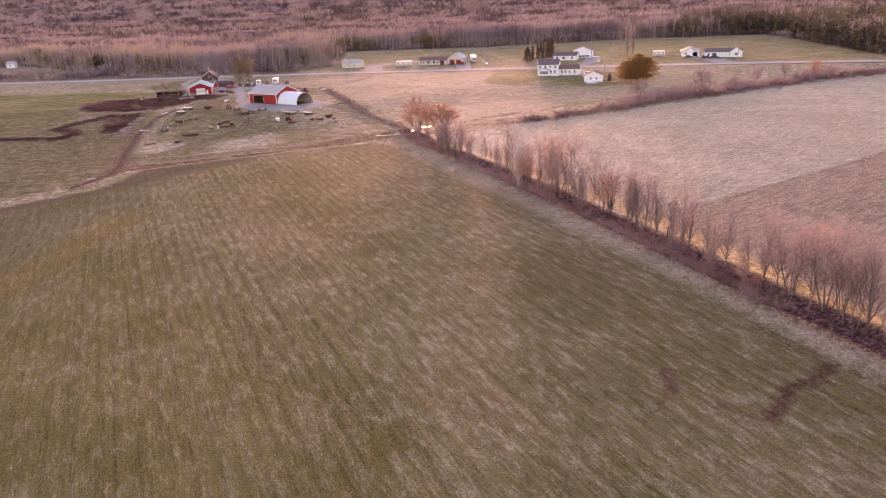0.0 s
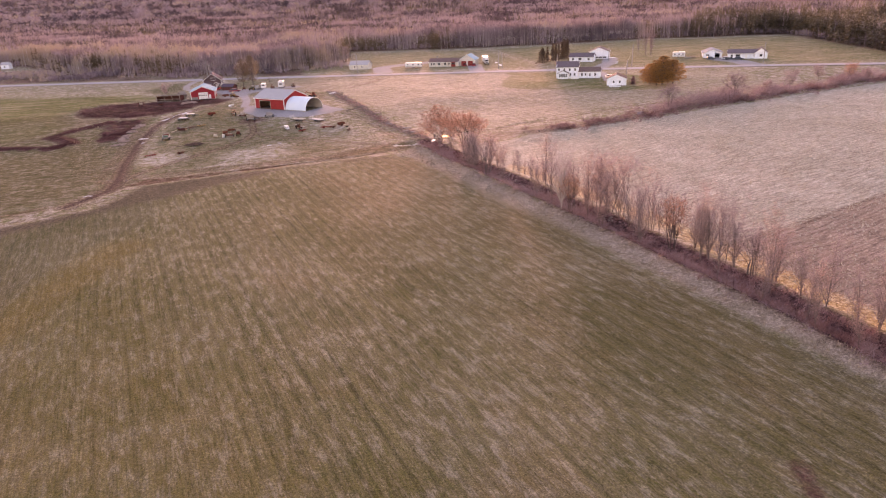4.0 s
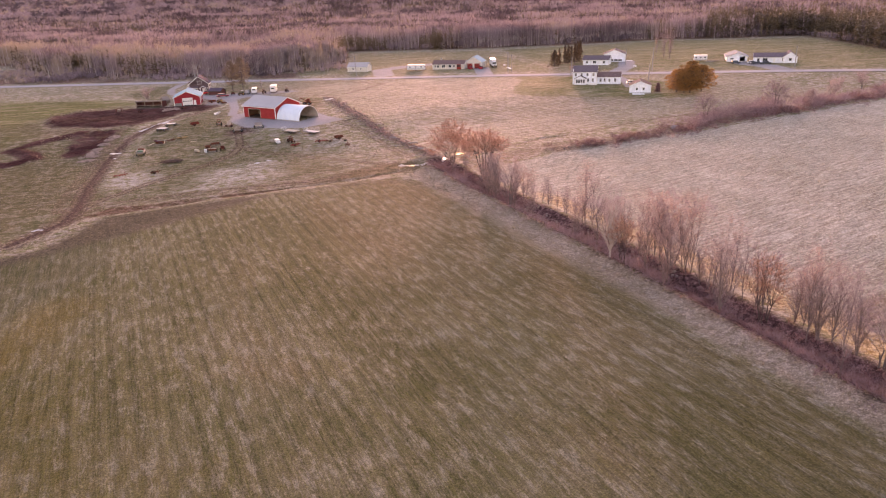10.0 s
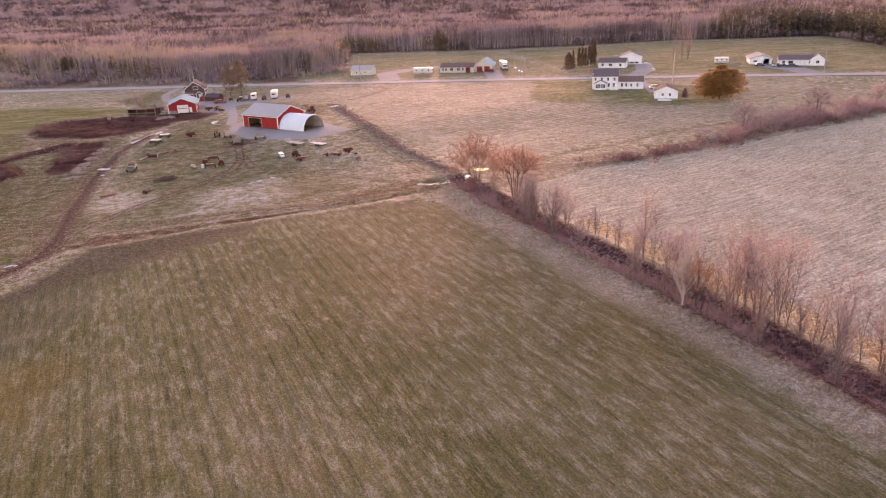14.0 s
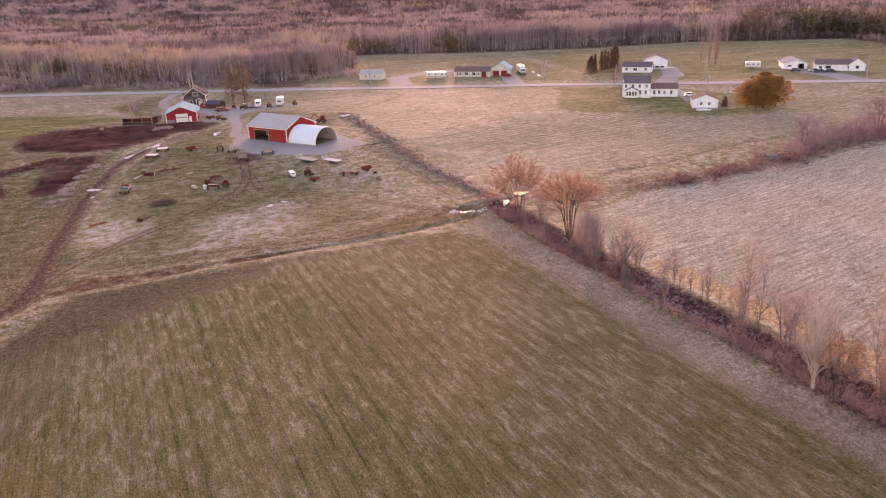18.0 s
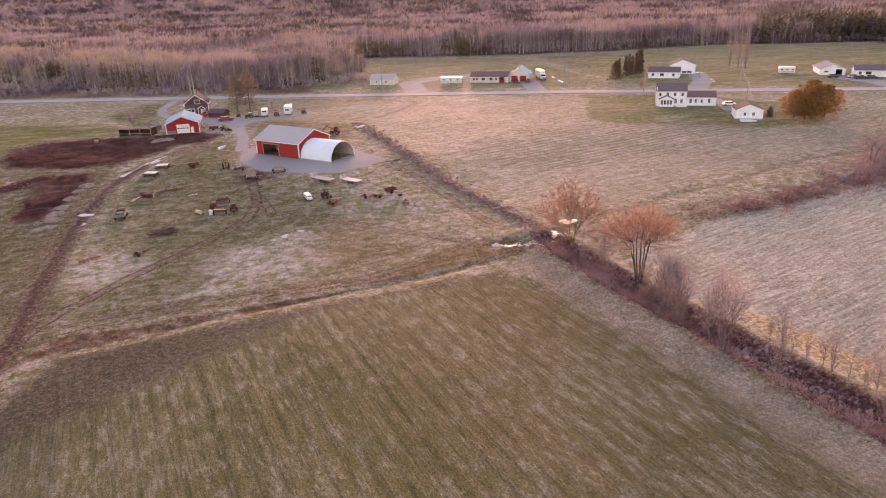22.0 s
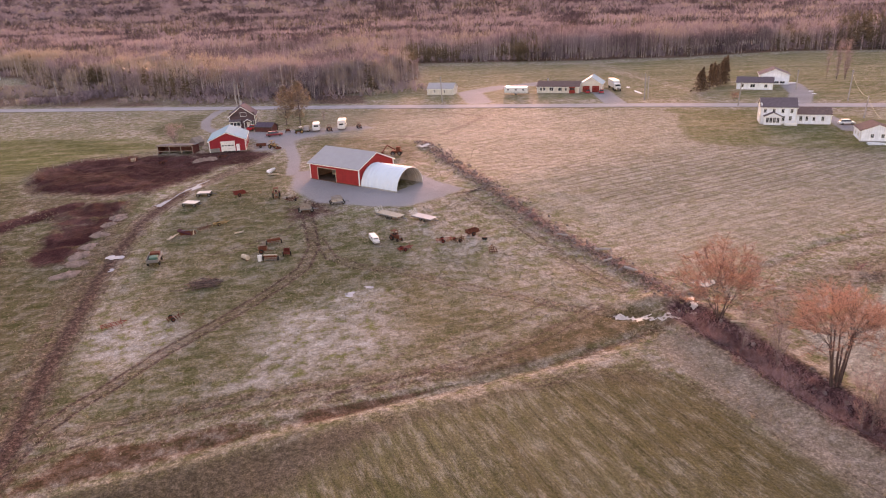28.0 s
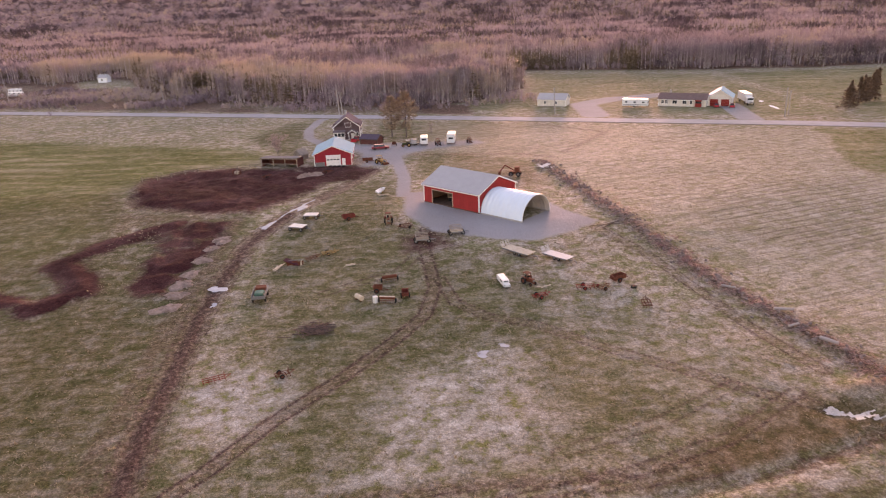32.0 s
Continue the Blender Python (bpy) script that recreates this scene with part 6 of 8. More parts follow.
def woods_mesh(name, spots, templates, mats, label, category, tint):
    """spots: x, y, height, girth, tint per tree; all joined in one mesh."""
    co, tris, mi, tn = [], [], [], []
    k = 0
    rr = np.random.RandomState(3)
    pick = rr.randint(0, len(templates), len(spots))
    turn = rr.uniform(0, 6.283, len(spots))
    zz = height(spots[:, 0], spots[:, 1])
    for ti, (v, f, m) in enumerate(templates):
        sel = np.where(pick == ti)[0]
        if not len(sel):
            continue
        c, s = np.cos(turn[sel])[:, None], np.sin(turn[sel])[:, None]
        h, g = spots[sel, 2][:, None], spots[sel, 3][:, None]
        X = (v[:, 0] * c - v[:, 1] * s) * h * g + spots[sel, 0][:, None]
        Y = (v[:, 0] * s + v[:, 1] * c) * h * g + spots[sel, 1][:, None]
        Z = v[:, 2] * h + zz[sel][:, None] - 0.2
        co.append(np.stack([X, Y, Z], -1).reshape(-1, 3))
        tris.append((f[None] + (np.arange(len(sel)) * len(v))[:, None, None] + k).reshape(-1, 3))
        mi.append(np.tile(m, len(sel)))
        tn.append(np.repeat(spots[sel, 4], len(v)))
        k += len(sel) * len(v)
    co, tris, mi, tn = np.concatenate(co), np.concatenate(tris), np.concatenate(mi), np.concatenate(tn)
    mesh = bpy.data.meshes.new(name)
    mesh.vertices.add(len(co))
    mesh.vertices.foreach_set("co", co.ravel())
    mesh.loops.add(tris.size)
    mesh.loops.foreach_set("vertex_index", tris.ravel().astype(np.int32))
    mesh.polygons.add(len(tris))
    mesh.polygons.foreach_set("loop_start", np.arange(0, tris.size, 3, dtype=np.int32))
    for mt in mats:
        mesh.materials.append(mt)
    mesh.polygons.foreach_set("material_index", mi.astype(np.int32) if len(mats) > 1 else np.zeros(len(tris), np.int32))
    a = mesh.attributes.new(tint, "FLOAT", "POINT")
    a.data.foreach_set("value", tn.astype(np.float32))
    mesh.update(calc_edges=True)
    return tagged(new(name, mesh), label, category, kind="stuff")


def scatter(n, r0, r1, seed, power=1.0):
    """Random places in the wedge of land ahead, between two distances from the middle of the walk."""
    q = np.random.RandomState(seed)
    r = r0 + (r1 - r0) * q.random_sample(n) ** power
    a = radians(90 - 25) + radians(43) * (q.random_sample(n) * 2 - 1)
    x, y = 10 + r * np.cos(a), 60 + r * np.sin(a)
    keep = ~inside(x, y, OPEN_LAND)
    return x[keep], y[keep], q


def stand(x, y, q, h0, h1, girth):
    """Heights and tints that go in groups, as stands of one age do."""
    big = vnoise(x, y, 55, 21)
    h = (h0 + (h1 - h0) * (0.3 * big + 0.45 * vnoise(x, y, 16, 24) + 0.25 * q.random_sample(len(x))))
    tint = np.clip(-0.2 + 0.5 * vnoise(x, y, 80, 22) + 0.65 * step(vnoise(x, y, 30, 23), 0.3, 0.7) + 0.45 * (q.random_sample(len(x)) - 0.5), 0, 1)
    tint = np.clip(tint + 0.6 * np.exp(-(((x + 95) / 50) ** 2 + ((y - 665) / 55) ** 2)) + 0.25 * np.exp(-(((x - 20) / 40) ** 2 + ((y - 505) / 18) ** 2)), 0, 1)
    return np.stack([x, y, h, np.full(len(x), girth) * q.uniform(0.8, 1.3, len(x)), tint], -1)


bare_t = [template(100 + i, "bare") for i in range(8)]
con_t = [template(200 + i, "conifer") for i in range(5)]
far_con_t = [template(220 + i, "thin conifer") for i in range(3)]
far_t = [template(300 + i, "far") for i in range(6)]
x, y, q = scatter(30000, 330, 640, 1)
edge = line_dist(x, y, OPEN_LAND)
keep = (q.random_sample(len(x)) < np.where(edge < 25, 1.0, 0.5)) & ((edge > 22) | (vnoise(x, y, 10, 27) > 0.45 - edge / 60))
x, y, edge = x[keep], y[keep], edge[keep]
dark_stand = (x > 345) & (y > 200) & (x - 5 > 0.95 * (y - 10) + 60 * (vnoise(x, y, 30, 30) - 0.5)) & (vnoise(x, y, 45, 36) > 0.28)
con = (vnoise(x, y, 40, 31) * 0.45 + vnoise(x, y, 14, 34) * 0.45 + q.random_sample(len(x)) * 0.3 > 0.69) | (dark_stand & (q.random_sample(len(x)) < 0.88))
near_bare = stand(x[~con], y[~con], q, 7.5, 20.5, 1.1)
near_bare[:, 2] *= np.clip(0.6 + edge[~con] / 20, 0.6, 1)
woods_mesh("woods", near_bare, bare_t, (M_WOODS_TRUNK, M_WOODS), "wood of bare grey-pink birches and poplars behind the road", "woods", "tint")
near_con = stand(x[con], y[con], q, 5, 18, 1.15)
near_con[:, 2] *= 1 + 0.42 * dark_stand[con]
woods_mesh("conifers", near_con, con_t, (M_CONIFER,), "scattered dark spruces standing in the bare wood", "woods", "tint")
x, y, q = scatter(26000, 640, 1500, 2, 1.25)
con = vnoise(x, y, 70, 33) * 0.6 + q.random_sample(len(x)) * 0.5 > 0.68
woods_mesh("far_conifers", stand(x[con], y[con], q, 10, 17, 1.1), far_con_t, (M_CONIFER,), "far dark spruces in the wooded plain", "woods", "tint")
mid = stand(x[~con], y[~con], q, 11, 15, 1.6)
woods_mesh("middle_woods", mid, far_t, (M_WOODS,), "bare mixed wood on the plain beyond the farms", "woods", "tint")
x, y, q = scatter(15000, 1500, 3600, 4, 1.1)
woods_mesh("far_woods", stand(x, y, q, 12, 20, 3.0), far_t, (M_WOODS,), "far hazy woods reaching to the horizon", "woods", "tint")
# undergrowth along the wood's edge
q = np.random.RandomState(12)
x, y, q = scatter(26000, 300, 640, 12)
k = line_dist(x, y, OPEN_LAND) < 16
woods_mesh("undergrowth", stand(x[k], y[k], q, 1.5, 8.5, 1.3), far_t, (M_WOODS,), "young bare growth at the foot of the wood", "undergrowth", "tint")
# scrub between the road and the wood
q = np.random.RandomState(8)
x, y = q.uniform(-170, 130, 13000), q.uniform(420, 700, 13000)
d = line_dist(x, y, ROAD)
keep = (d > 9) & (d < 75) & inside(x, y, OPEN_LAND) & (0.45 * x + y > 455) & (vnoise(x, y, 14, 41) > 0.3) & (line_dist(x, y, [(-106, 590), (-69, 630)]) > 14)
x, y = x[keep], y[keep]
woods_mesh("scrub", stand(x, y, q, 1.0, 5.0, 1.9), far_t, (M_WOODS,), "low grey scrub between the road and the wood", "scrub", "tint")


# ---- shrubs of the hedges ----
def thicket(name, pts, half, per_m, size, mat, label, seed, slivers=26, ymin=-1e9, thick=0.06, bare=None):
    r = random.Random(seed)
    data = ([], [])
    for (ax, ay), (bx2, by2) in zip(pts, pts[1:]):
        ln = math.hypot(bx2 - ax, by2 - ay)
        for _ in range(int(ln * per_m)):
            t = r.random()
            x, y = ax + (bx2 - ax) * t + r.gauss(0, half * 0.5), ay + (by2 - ay) * t + r.gauss(0, half * 0.5)
            if y < ymin or vnoise(x, y, 7, seed) < 0.25 or (bare and bare[0] < x < bare[1] and bare[2] < y < bare[3]):
                continue
            s = size * r.uniform(0.5, 1.3) * (0.5 + float(vnoise(x, y, 9, seed + 1)))
            z = ground_z(x, y)
            for _ in range(slivers):
                d = Vector((r.gauss(0, 0.7), r.gauss(0, 0.7), r.uniform(0.2, 1.2))).normalized()
                base = Vector((x + r.gauss(0, 0.35) * s, y + r.gauss(0, 0.35) * s, z + r.uniform(-0.1, 0.45) * s))
                sliver(*data, base, d, r.uniform(0.5, 1.0) * s, thick * s + 0.012, r)
    return tagged(new(name, mesh_of(name, data, mat)), label, "shrubs", kind="stuff")


thicket("hedge_shrubs", [(x, y) for x, y in HEDGE if y > 20], 2.4, 9.0, 0.95, M_SHRUB, "tangled red-brown brambles and shrubs along the hedge ditch", 51, ymin=34, bare=(76.7, 79.6, 141, 159))
thicket("hedge_brush", [(x - 1.3, y) for x, y in HEDGE if y > 20], 3.0, 3.4, 1.35, M_HEDGE_TWIG, "mauve-grey brushwood along the hedge", 56, 40, 34, 0.016, (76.5, 80, 141, 159))
thicket("far_hedge_shrubs", ARM, 5.5, 3.6, 1.7, M_SHRUB, "reddish shrubs along the far field hedge", 52)
thicket("far_hedge_scrub", [(170, 210), (200, 212), (215, 210), (245, 212), (300, 212)], 6, 1.3, 3.2, M_HEDGE_TWIG, "purple-grey twiggy bushes along the far hedge", 55, 60, thick=0.02)
thicket("far_hedge_bushes", [(158, 206), (172, 208), (190, 209), (222, 210)], 6, 0.9, 4.4, M_HEDGE_TWIG, "rounded mauve-grey bushes along the far hedge", 59, 90, thick=0.012)
thicket("stone_row_shrubs", STONES, 2.6, 2.2, 0.5, M_SHRUB, "low red-brown brambles over the stone row", 53)
thicket("stone_row_twigs", STONES, 3.4, 3.0, 0.6, M_PINK_TWIG, "mauve-pink bare twigs over the stone row", 56, 22, thick=0.02)
thicket("corner_brush", [(79.4, 195), (80.6, 198), (82.2, 201)], 2.6, 7, 2.6, M_HEDGE_TWIG, "mauve twiggy brush round the stems at the ditch corner", 57, 60, thick=0.008)
thicket("meadow_tuft", [(93.2, 221.2), (94.4, 221.6)], 0.8, 9, 0.9, M_SHRUB, "dark bramble tuft in the meadow", 58)
thicket("stream_shrubs", STREAM[:6], 3.0, 0.9, 0.6, M_GRASS, "dry tufts along the narrow field stream", 54)


# ---- dry grass ----
def grass(name, n, x0, x1, y0, y1, size, label, seed, test, mat=None):
    q = np.random.RandomState(seed)
    x, y = q.uniform(x0, x1, n), q.uniform(y0, y1, n)
    k = test(x, y) & (vnoise(x, y, 2.5, seed) + 0.8 * q.random_sample(n) > 0.85)
    x, y = x[k], y[k]
    z = height(x, y)
    blades = 4
    X, Y, Z = (np.repeat(v, blades) for v in (x, y, z))
    a, s = q.uniform(0, 6.283, len(X)), size * q.uniform(0.5, 1.3, len(X))
    ox, oy = q.normal(0, 0.12, len(X)), q.normal(0, 0.12, len(X))
    w = 0.07
    lean = q.uniform(0.2, 1.0, len(X))
    b = q.uniform(0, 6.283, len(X))
    v0 = np.stack([X + ox - np.sin(a) * w, Y + oy + np.cos(a) * w, Z - 0.03], -1)
    v1 = np.stack([X + ox + np.sin(a) * w, Y + oy - np.cos(a) * w, Z - 0.03], -1)
    v2 = np.stack([X + ox + np.cos(b) * s * lean, Y + oy + np.sin(b) * s * lean, Z + s * (1.1 - 0.6 * lean)], -1)
    co = np.stack([v0, v1, v2], 1).reshape(-1, 3)
    mesh = bpy.data.meshes.new(name)
    mesh.vertices.add(len(co))
    mesh.vertices.foreach_set("co", co.ravel())
    mesh.loops.add(len(co))
    mesh.loops.foreach_set("vertex_index", np.arange(len(co), dtype=np.int32))
    mesh.polygons.add(len(co) // 3)
    mesh.polygons.foreach_set("loop_start", np.arange(0, len(co), 3, dtype=np.int32))
    mesh.materials.append(mat or M_GRASS)
    mesh.update(calc_edges=True)
    return tagged(new(name, mesh), label, "grass", kind="stuff")


clear = lambda x, y: (area(x, y, PAD, 3) < 0.3) & (area(x, y, SOIL_YARD, 5) < 0.4) & (area(x, y, SOIL_HEAP, 4) < 0.4) & (line_dist(x, y, TRACK_MAIN) > 2) & (line_dist(x, y, LANE) > 3)
grass("margin_grass", 2600, 66, 76, 30, 203, 0.4, "pale dry grass margin between crop and hedge", 61, lambda x, y: (area(x, y, CROP, 2) < 0.45) & (line_dist(x, y, HEDGE) > 2.5))
grass("pasture_grass", 9000, -15, 82, 202, 300, 0.26, "short dry pasture grass around the farm machines", 62, clear)
grass("hay_grass", 34000, 80, 215, 40, 205, 0.34, "pale combed dry grass of the hayfield", 63, lambda x, y: (area(x, y, HAY, 4) > 0.5), M_HAY)
grass("meadow_grass", 7000, 84, 190, 200, 330, 0.16, "short dry meadow grass beyond the stone row", 64, lambda x, y: line_dist(x, y, STREAM) > 2)


# ---- standing water, snow, stones ----
def blob(name, x, y, r, lift, mat, label, category, kind="", seed=0, sx=1.0, turn=0.0, dome=0.0):
    """A flat patch with an uneven shore, or a low mound."""
    rr = random.Random(seed * 31 + int(x * 7) + int(y))
    bm = bmesh.new()
    z = ground_z(x, y) + lift
    c, s = math.cos(radians(turn)), math.sin(radians(turn))
    ph = [rr.uniform(0, 6.28) for _ in range(4)]
    rings = []
    for k, q in enumerate((1.0, 0.8, 0.45)):
        ring = []
        for i in range(22):
            a = 6.2832 * i / 22
            rad = r * q * (1 + 0.2 * math.sin(2 * a + ph[0]) + 0.13 * math.sin(3 * a + ph[1]) + 0.1 * math.sin(5 * a + ph[2]) + rr.uniform(-0.05, 0.05))
            u, v = math.cos(a) * rad * sx, math.sin(a) * rad
            ring.append(bm.verts.new((x + u * c - v * s, y + u * s + v * c, z + dome * (1 - q) * 2 + (dome * 0.55 * rr.uniform(-1, 1) - (0.25 if q == 1.0 else 0.0) if dome else 0))))
        rings.append(ring)
    for a, b in zip(rings, rings[1:]):
        for i in range(22):
            bm.faces.new((a[i], a[(i + 1) % 22], b[(i + 1) % 22], b[i]))
    bm.faces.new(rings[-1])
    bmesh.ops.recalc_face_normals(bm, faces=bm.faces)
    mesh = bpy.data.meshes.new(name)
    bm.to_mesh(mesh)
    bm.free()
    mesh.materials.append(mat)
    return tagged(new(name, mesh), label, category, kind=kind)


for i, (x, y, r) in enumerate(PUDDLES):
    # pasture puddles carry the sky as base colour, the others reflect it
    blob("puddle", x, y, r * (1.1 if 0 < x < 60 else 1.5), 0.08, M_SEEP if x < 60 else M_WATER, "shallow puddle pale with the evening sky", "puddle", "structure", i, 1.25, -30)
for i, (x, y, r, s, t) in enumerate(((195, 368, 0.9, 5.5, 68), (200, 381, 0.8, 3.0, 68), (258, 352, 1.2, 2.4, -30), (246, 331, 0.5, 2.0, -60), (242, 326, 0.5, 1.8, -60), (-92, 590, 0.8, 3.0, -20))):
    blob("snow_patch", x, y, r, 0.06, M_SNOW, "last patch of old white snow on the lawn", "snow", "structure", i, s, t, dome=0.12)
M_PALE_EARTH = plain("pale_clay", (0.25, 0.178, 0.15), 0.95, vary=0.55, scale=1.2, grain=6)
for i, (x, y, r) in enumerate(((-1.8, 261, 1.9), (-0.9, 265.5, 1.6), (-0.2, 269.5, 1.8), (1.0, 273.6, 1.7), (2.6, 279.4, 1.6), (4.2, 284.5, 1.4), (6.2, 288.6, 1.8))):
    blob("clay_mound", x, y, r, 0.02, M_PALE_EARTH, "low pale clay heap dumped beside the dark soil", "heap", "", i, 1.3, 20, dome=0.3)


def rocks(name, pts, per_m, half, size, label, seed):
    r = random.Random(seed)
    verts, faces = [], []
    ico = bmesh.new()
    bmesh.ops.create_icosphere(ico, subdivisions=1, radius=1)
    iv, fc = [v.co.copy() for v in ico.verts], [[v.index for v in f.verts] for f in ico.faces]
    ico.free()
    for (ax, ay), (bx2, by2) in zip(pts, pts[1:]):
        for _ in range(int(math.hypot(bx2 - ax, by2 - ay) * per_m)):
            t = r.random()
            x, y = ax + (bx2 - ax) * t + r.gauss(0, half), ay + (by2 - ay) * t + r.gauss(0, half)
            s = size * r.uniform(0.4, 1.3)
            z = ground_z(x, y) + s * 0.2
            m = Euler((r.uniform(0, 6), r.uniform(0, 6), r.uniform(0, 6))).to_matrix()
            k = len(verts)
            for v in iv:
                w = m @ Vector((v.x * s, v.y * s * 0.8, v.z * s * 0.6)) * r.uniform(0.8, 1.15)
                verts.append((x + w.x, y + w.y, z + w.z))
            faces += [[k + i for i in f] for f in fc]
    mesh = bpy.data.meshes.new(name)
    mesh.from_pydata(verts, [], faces)
    mesh.materials.append(M_STONE)
    return tagged(new(name, mesh), label, "stones", kind="stuff")


rocks("row_stones", STONES, 4.5, 1.5, 0.3, "grey field stones heaped along the old fence row", 71)
rocks("ditch_stones", [(78.6, 119), (78.4, 130), (78.3, 140), (77.6, 150), (78.2, 160)], 9.0, 0.9, 0.3, "purple-grey stones heaped in the hedge ditch", 72)
rocks("hedge_stones", [(78, 165), (78.4, 180), (79.5, 203)], 1.6, 1.2, 0.33, "grey stones scattered along the hedge ditch", 75)
blob("clay_mound", 26.5, 331.5, 2.0, 0.1, M_PALE_EARTH, "pale earth heap at the edge of the mud yard", "heap", "", 9, 1.7, 20, dome=0.5)
rk = thing("boulder", 156.5, 203.6, 15, "large rounded grey boulder in the far hedge bank", "boulder", lift=-0.2)
bm = bmesh.new()
bmesh.ops.create_icosphere(bm, subdivisions=3, radius=1)
for v in bm.verts:
    v.co = Vector((v.co.x * 1.7, v.co.y * 1.3, v.co.z * 1.0 + 0.7)) * (0.85 + 0.3 * float(vnoise(v.co.x * 2 + v.co.z, v.co.y * 2 - v.co.z, 1.0, 61)))
part("stone", bm, M_BOULDER, rk)
rk.scale = (0.75, 0.75, 0.75)
rocks("bank_stones", [(112, 200), (136, 200), (166, 203)], 0.5, 1.6, 0.5, "grey stones in the far hedge bank", 73)

for i, (x, y, ln, t, r) in enumerate(((83.3, 229.1, 3.6, -25, 0.26), (81.1, 224.6, 2.4, 8, 0.2), (81.4, 218.8, 3.0, -68, 0.28), (80.7, 237.9, 2.8, -50, 0.2))):
    lg = thing("log", x, y, t, "grey weathered log lying on the stone row", "log", "logs on the stone row", lift=0.15)
    ln, r = ln * 0.75, r * 0.9
    bm = bmesh.new()
    add_rod(bm, (-ln / 2, 0, r), (ln / 2, 0, r * 1.1), r, r * 0.8, 9)
    part("bark", bm, M_POLE, lg)
    part("cut_end", rods(((-ln / 2 - 0.015, 0, r), (-ln / 2, 0, r), r * 0.94), sides=9), M_PALE_WOOD, lg, "pale sawn end")
dead = thing("fallen_trunk", 84.0, 196.5, -40, "bleached fallen tree trunk lying beside the hedge", "log", lift=0.1)
part("bole", rods(((-2.6, 0, 0.3), (0, 0.3, 0.35), 0.17), ((0, 0.3, 0.35), (2.4, -0.2, 0.4), 0.13)), M_PALE_WOOD, dead)
part("branch", rods(((0.2, 0.3, 0.35), (1.2, 1.2, 0.7), 0.07), ((1.0, 0.1, 0.4), (1.9, -0.9, 0.8), 0.06)), M_PALE_WOOD, dead)

M_BRUSH = plain("cut_brushwood", (0.19, 0.12, 0.095), 0.9, vary=0.4, grain=8)
brush = thing("brush_pile", 19.5, 245.7, 0, "low heap of grey cut branches on the pasture", "brush pile")
rr = random.Random(77)
for nm, mt, cnt, w in (("thick_branches", M_MAPLE_BARK, 55, 0.075), ("brushwood", M_BRUSH, 130, 0.045)):
    data = ([], [])
    for _ in range(cnt):
        a = rr.gauss(-0.6, 0.75)
        p = Vector((rr.gauss(0, 1.1), rr.gauss(0, 0.9), rr.uniform(0.0, 0.55)))
        d = Vector((math.cos(a), math.sin(a), rr.gauss(0, 0.2))).normalized()
        tube(*data, p - d * rr.uniform(0.5, 1.4), p + d * rr.uniform(0.5, 1.6), w, w * 0.4)
    ob = new(nm, mesh_of(nm, data, mt))
    ob.parent = brush


# ---- wheels and machines ----
M_CREAM = plain("bleached_deck", (0.7, 0.64, 0.58), 0.8, vary=0.15, grain=12)
M_BLEACHED = plain("bleached_boards", (0.56, 0.52, 0.49), 0.8, vary=0.2, grain=14)
def wheel(parent, x, y, r, w, rim=None, name="wheel"):
    """Wheel whose axle runs along y."""
    bm = bmesh.new()
    n = 16
    prof = ((0.55, -0.5), (0.9, -0.5), (1.0, -0.32), (1.0, 0.32), (0.9, 0.5), (0.55, 0.5))
    rings = [[bm.verts.new((x + math.cos(6.2832 * i / n) * r * q, y + v * w, r + math.sin(6.2832 * i / n) * r * q)) for i in range(n)] for q, v in prof]
    for a, b in zip(rings, rings[1:] + rings[:1]):
        for i in range(n):
            bm.faces.new((a[i], a[(i + 1) % n], b[(i + 1) % n], b[i]))
    bmesh.ops.recalc_face_normals(bm, faces=bm.faces)
    t = part(name, bm, M_TYRE, parent)
    part("rim", rods(((x, y - w * 0.3, r), (x, y + w * 0.3, r), r * 0.57), sides=12), rim or M_STEEL, t)
    return t


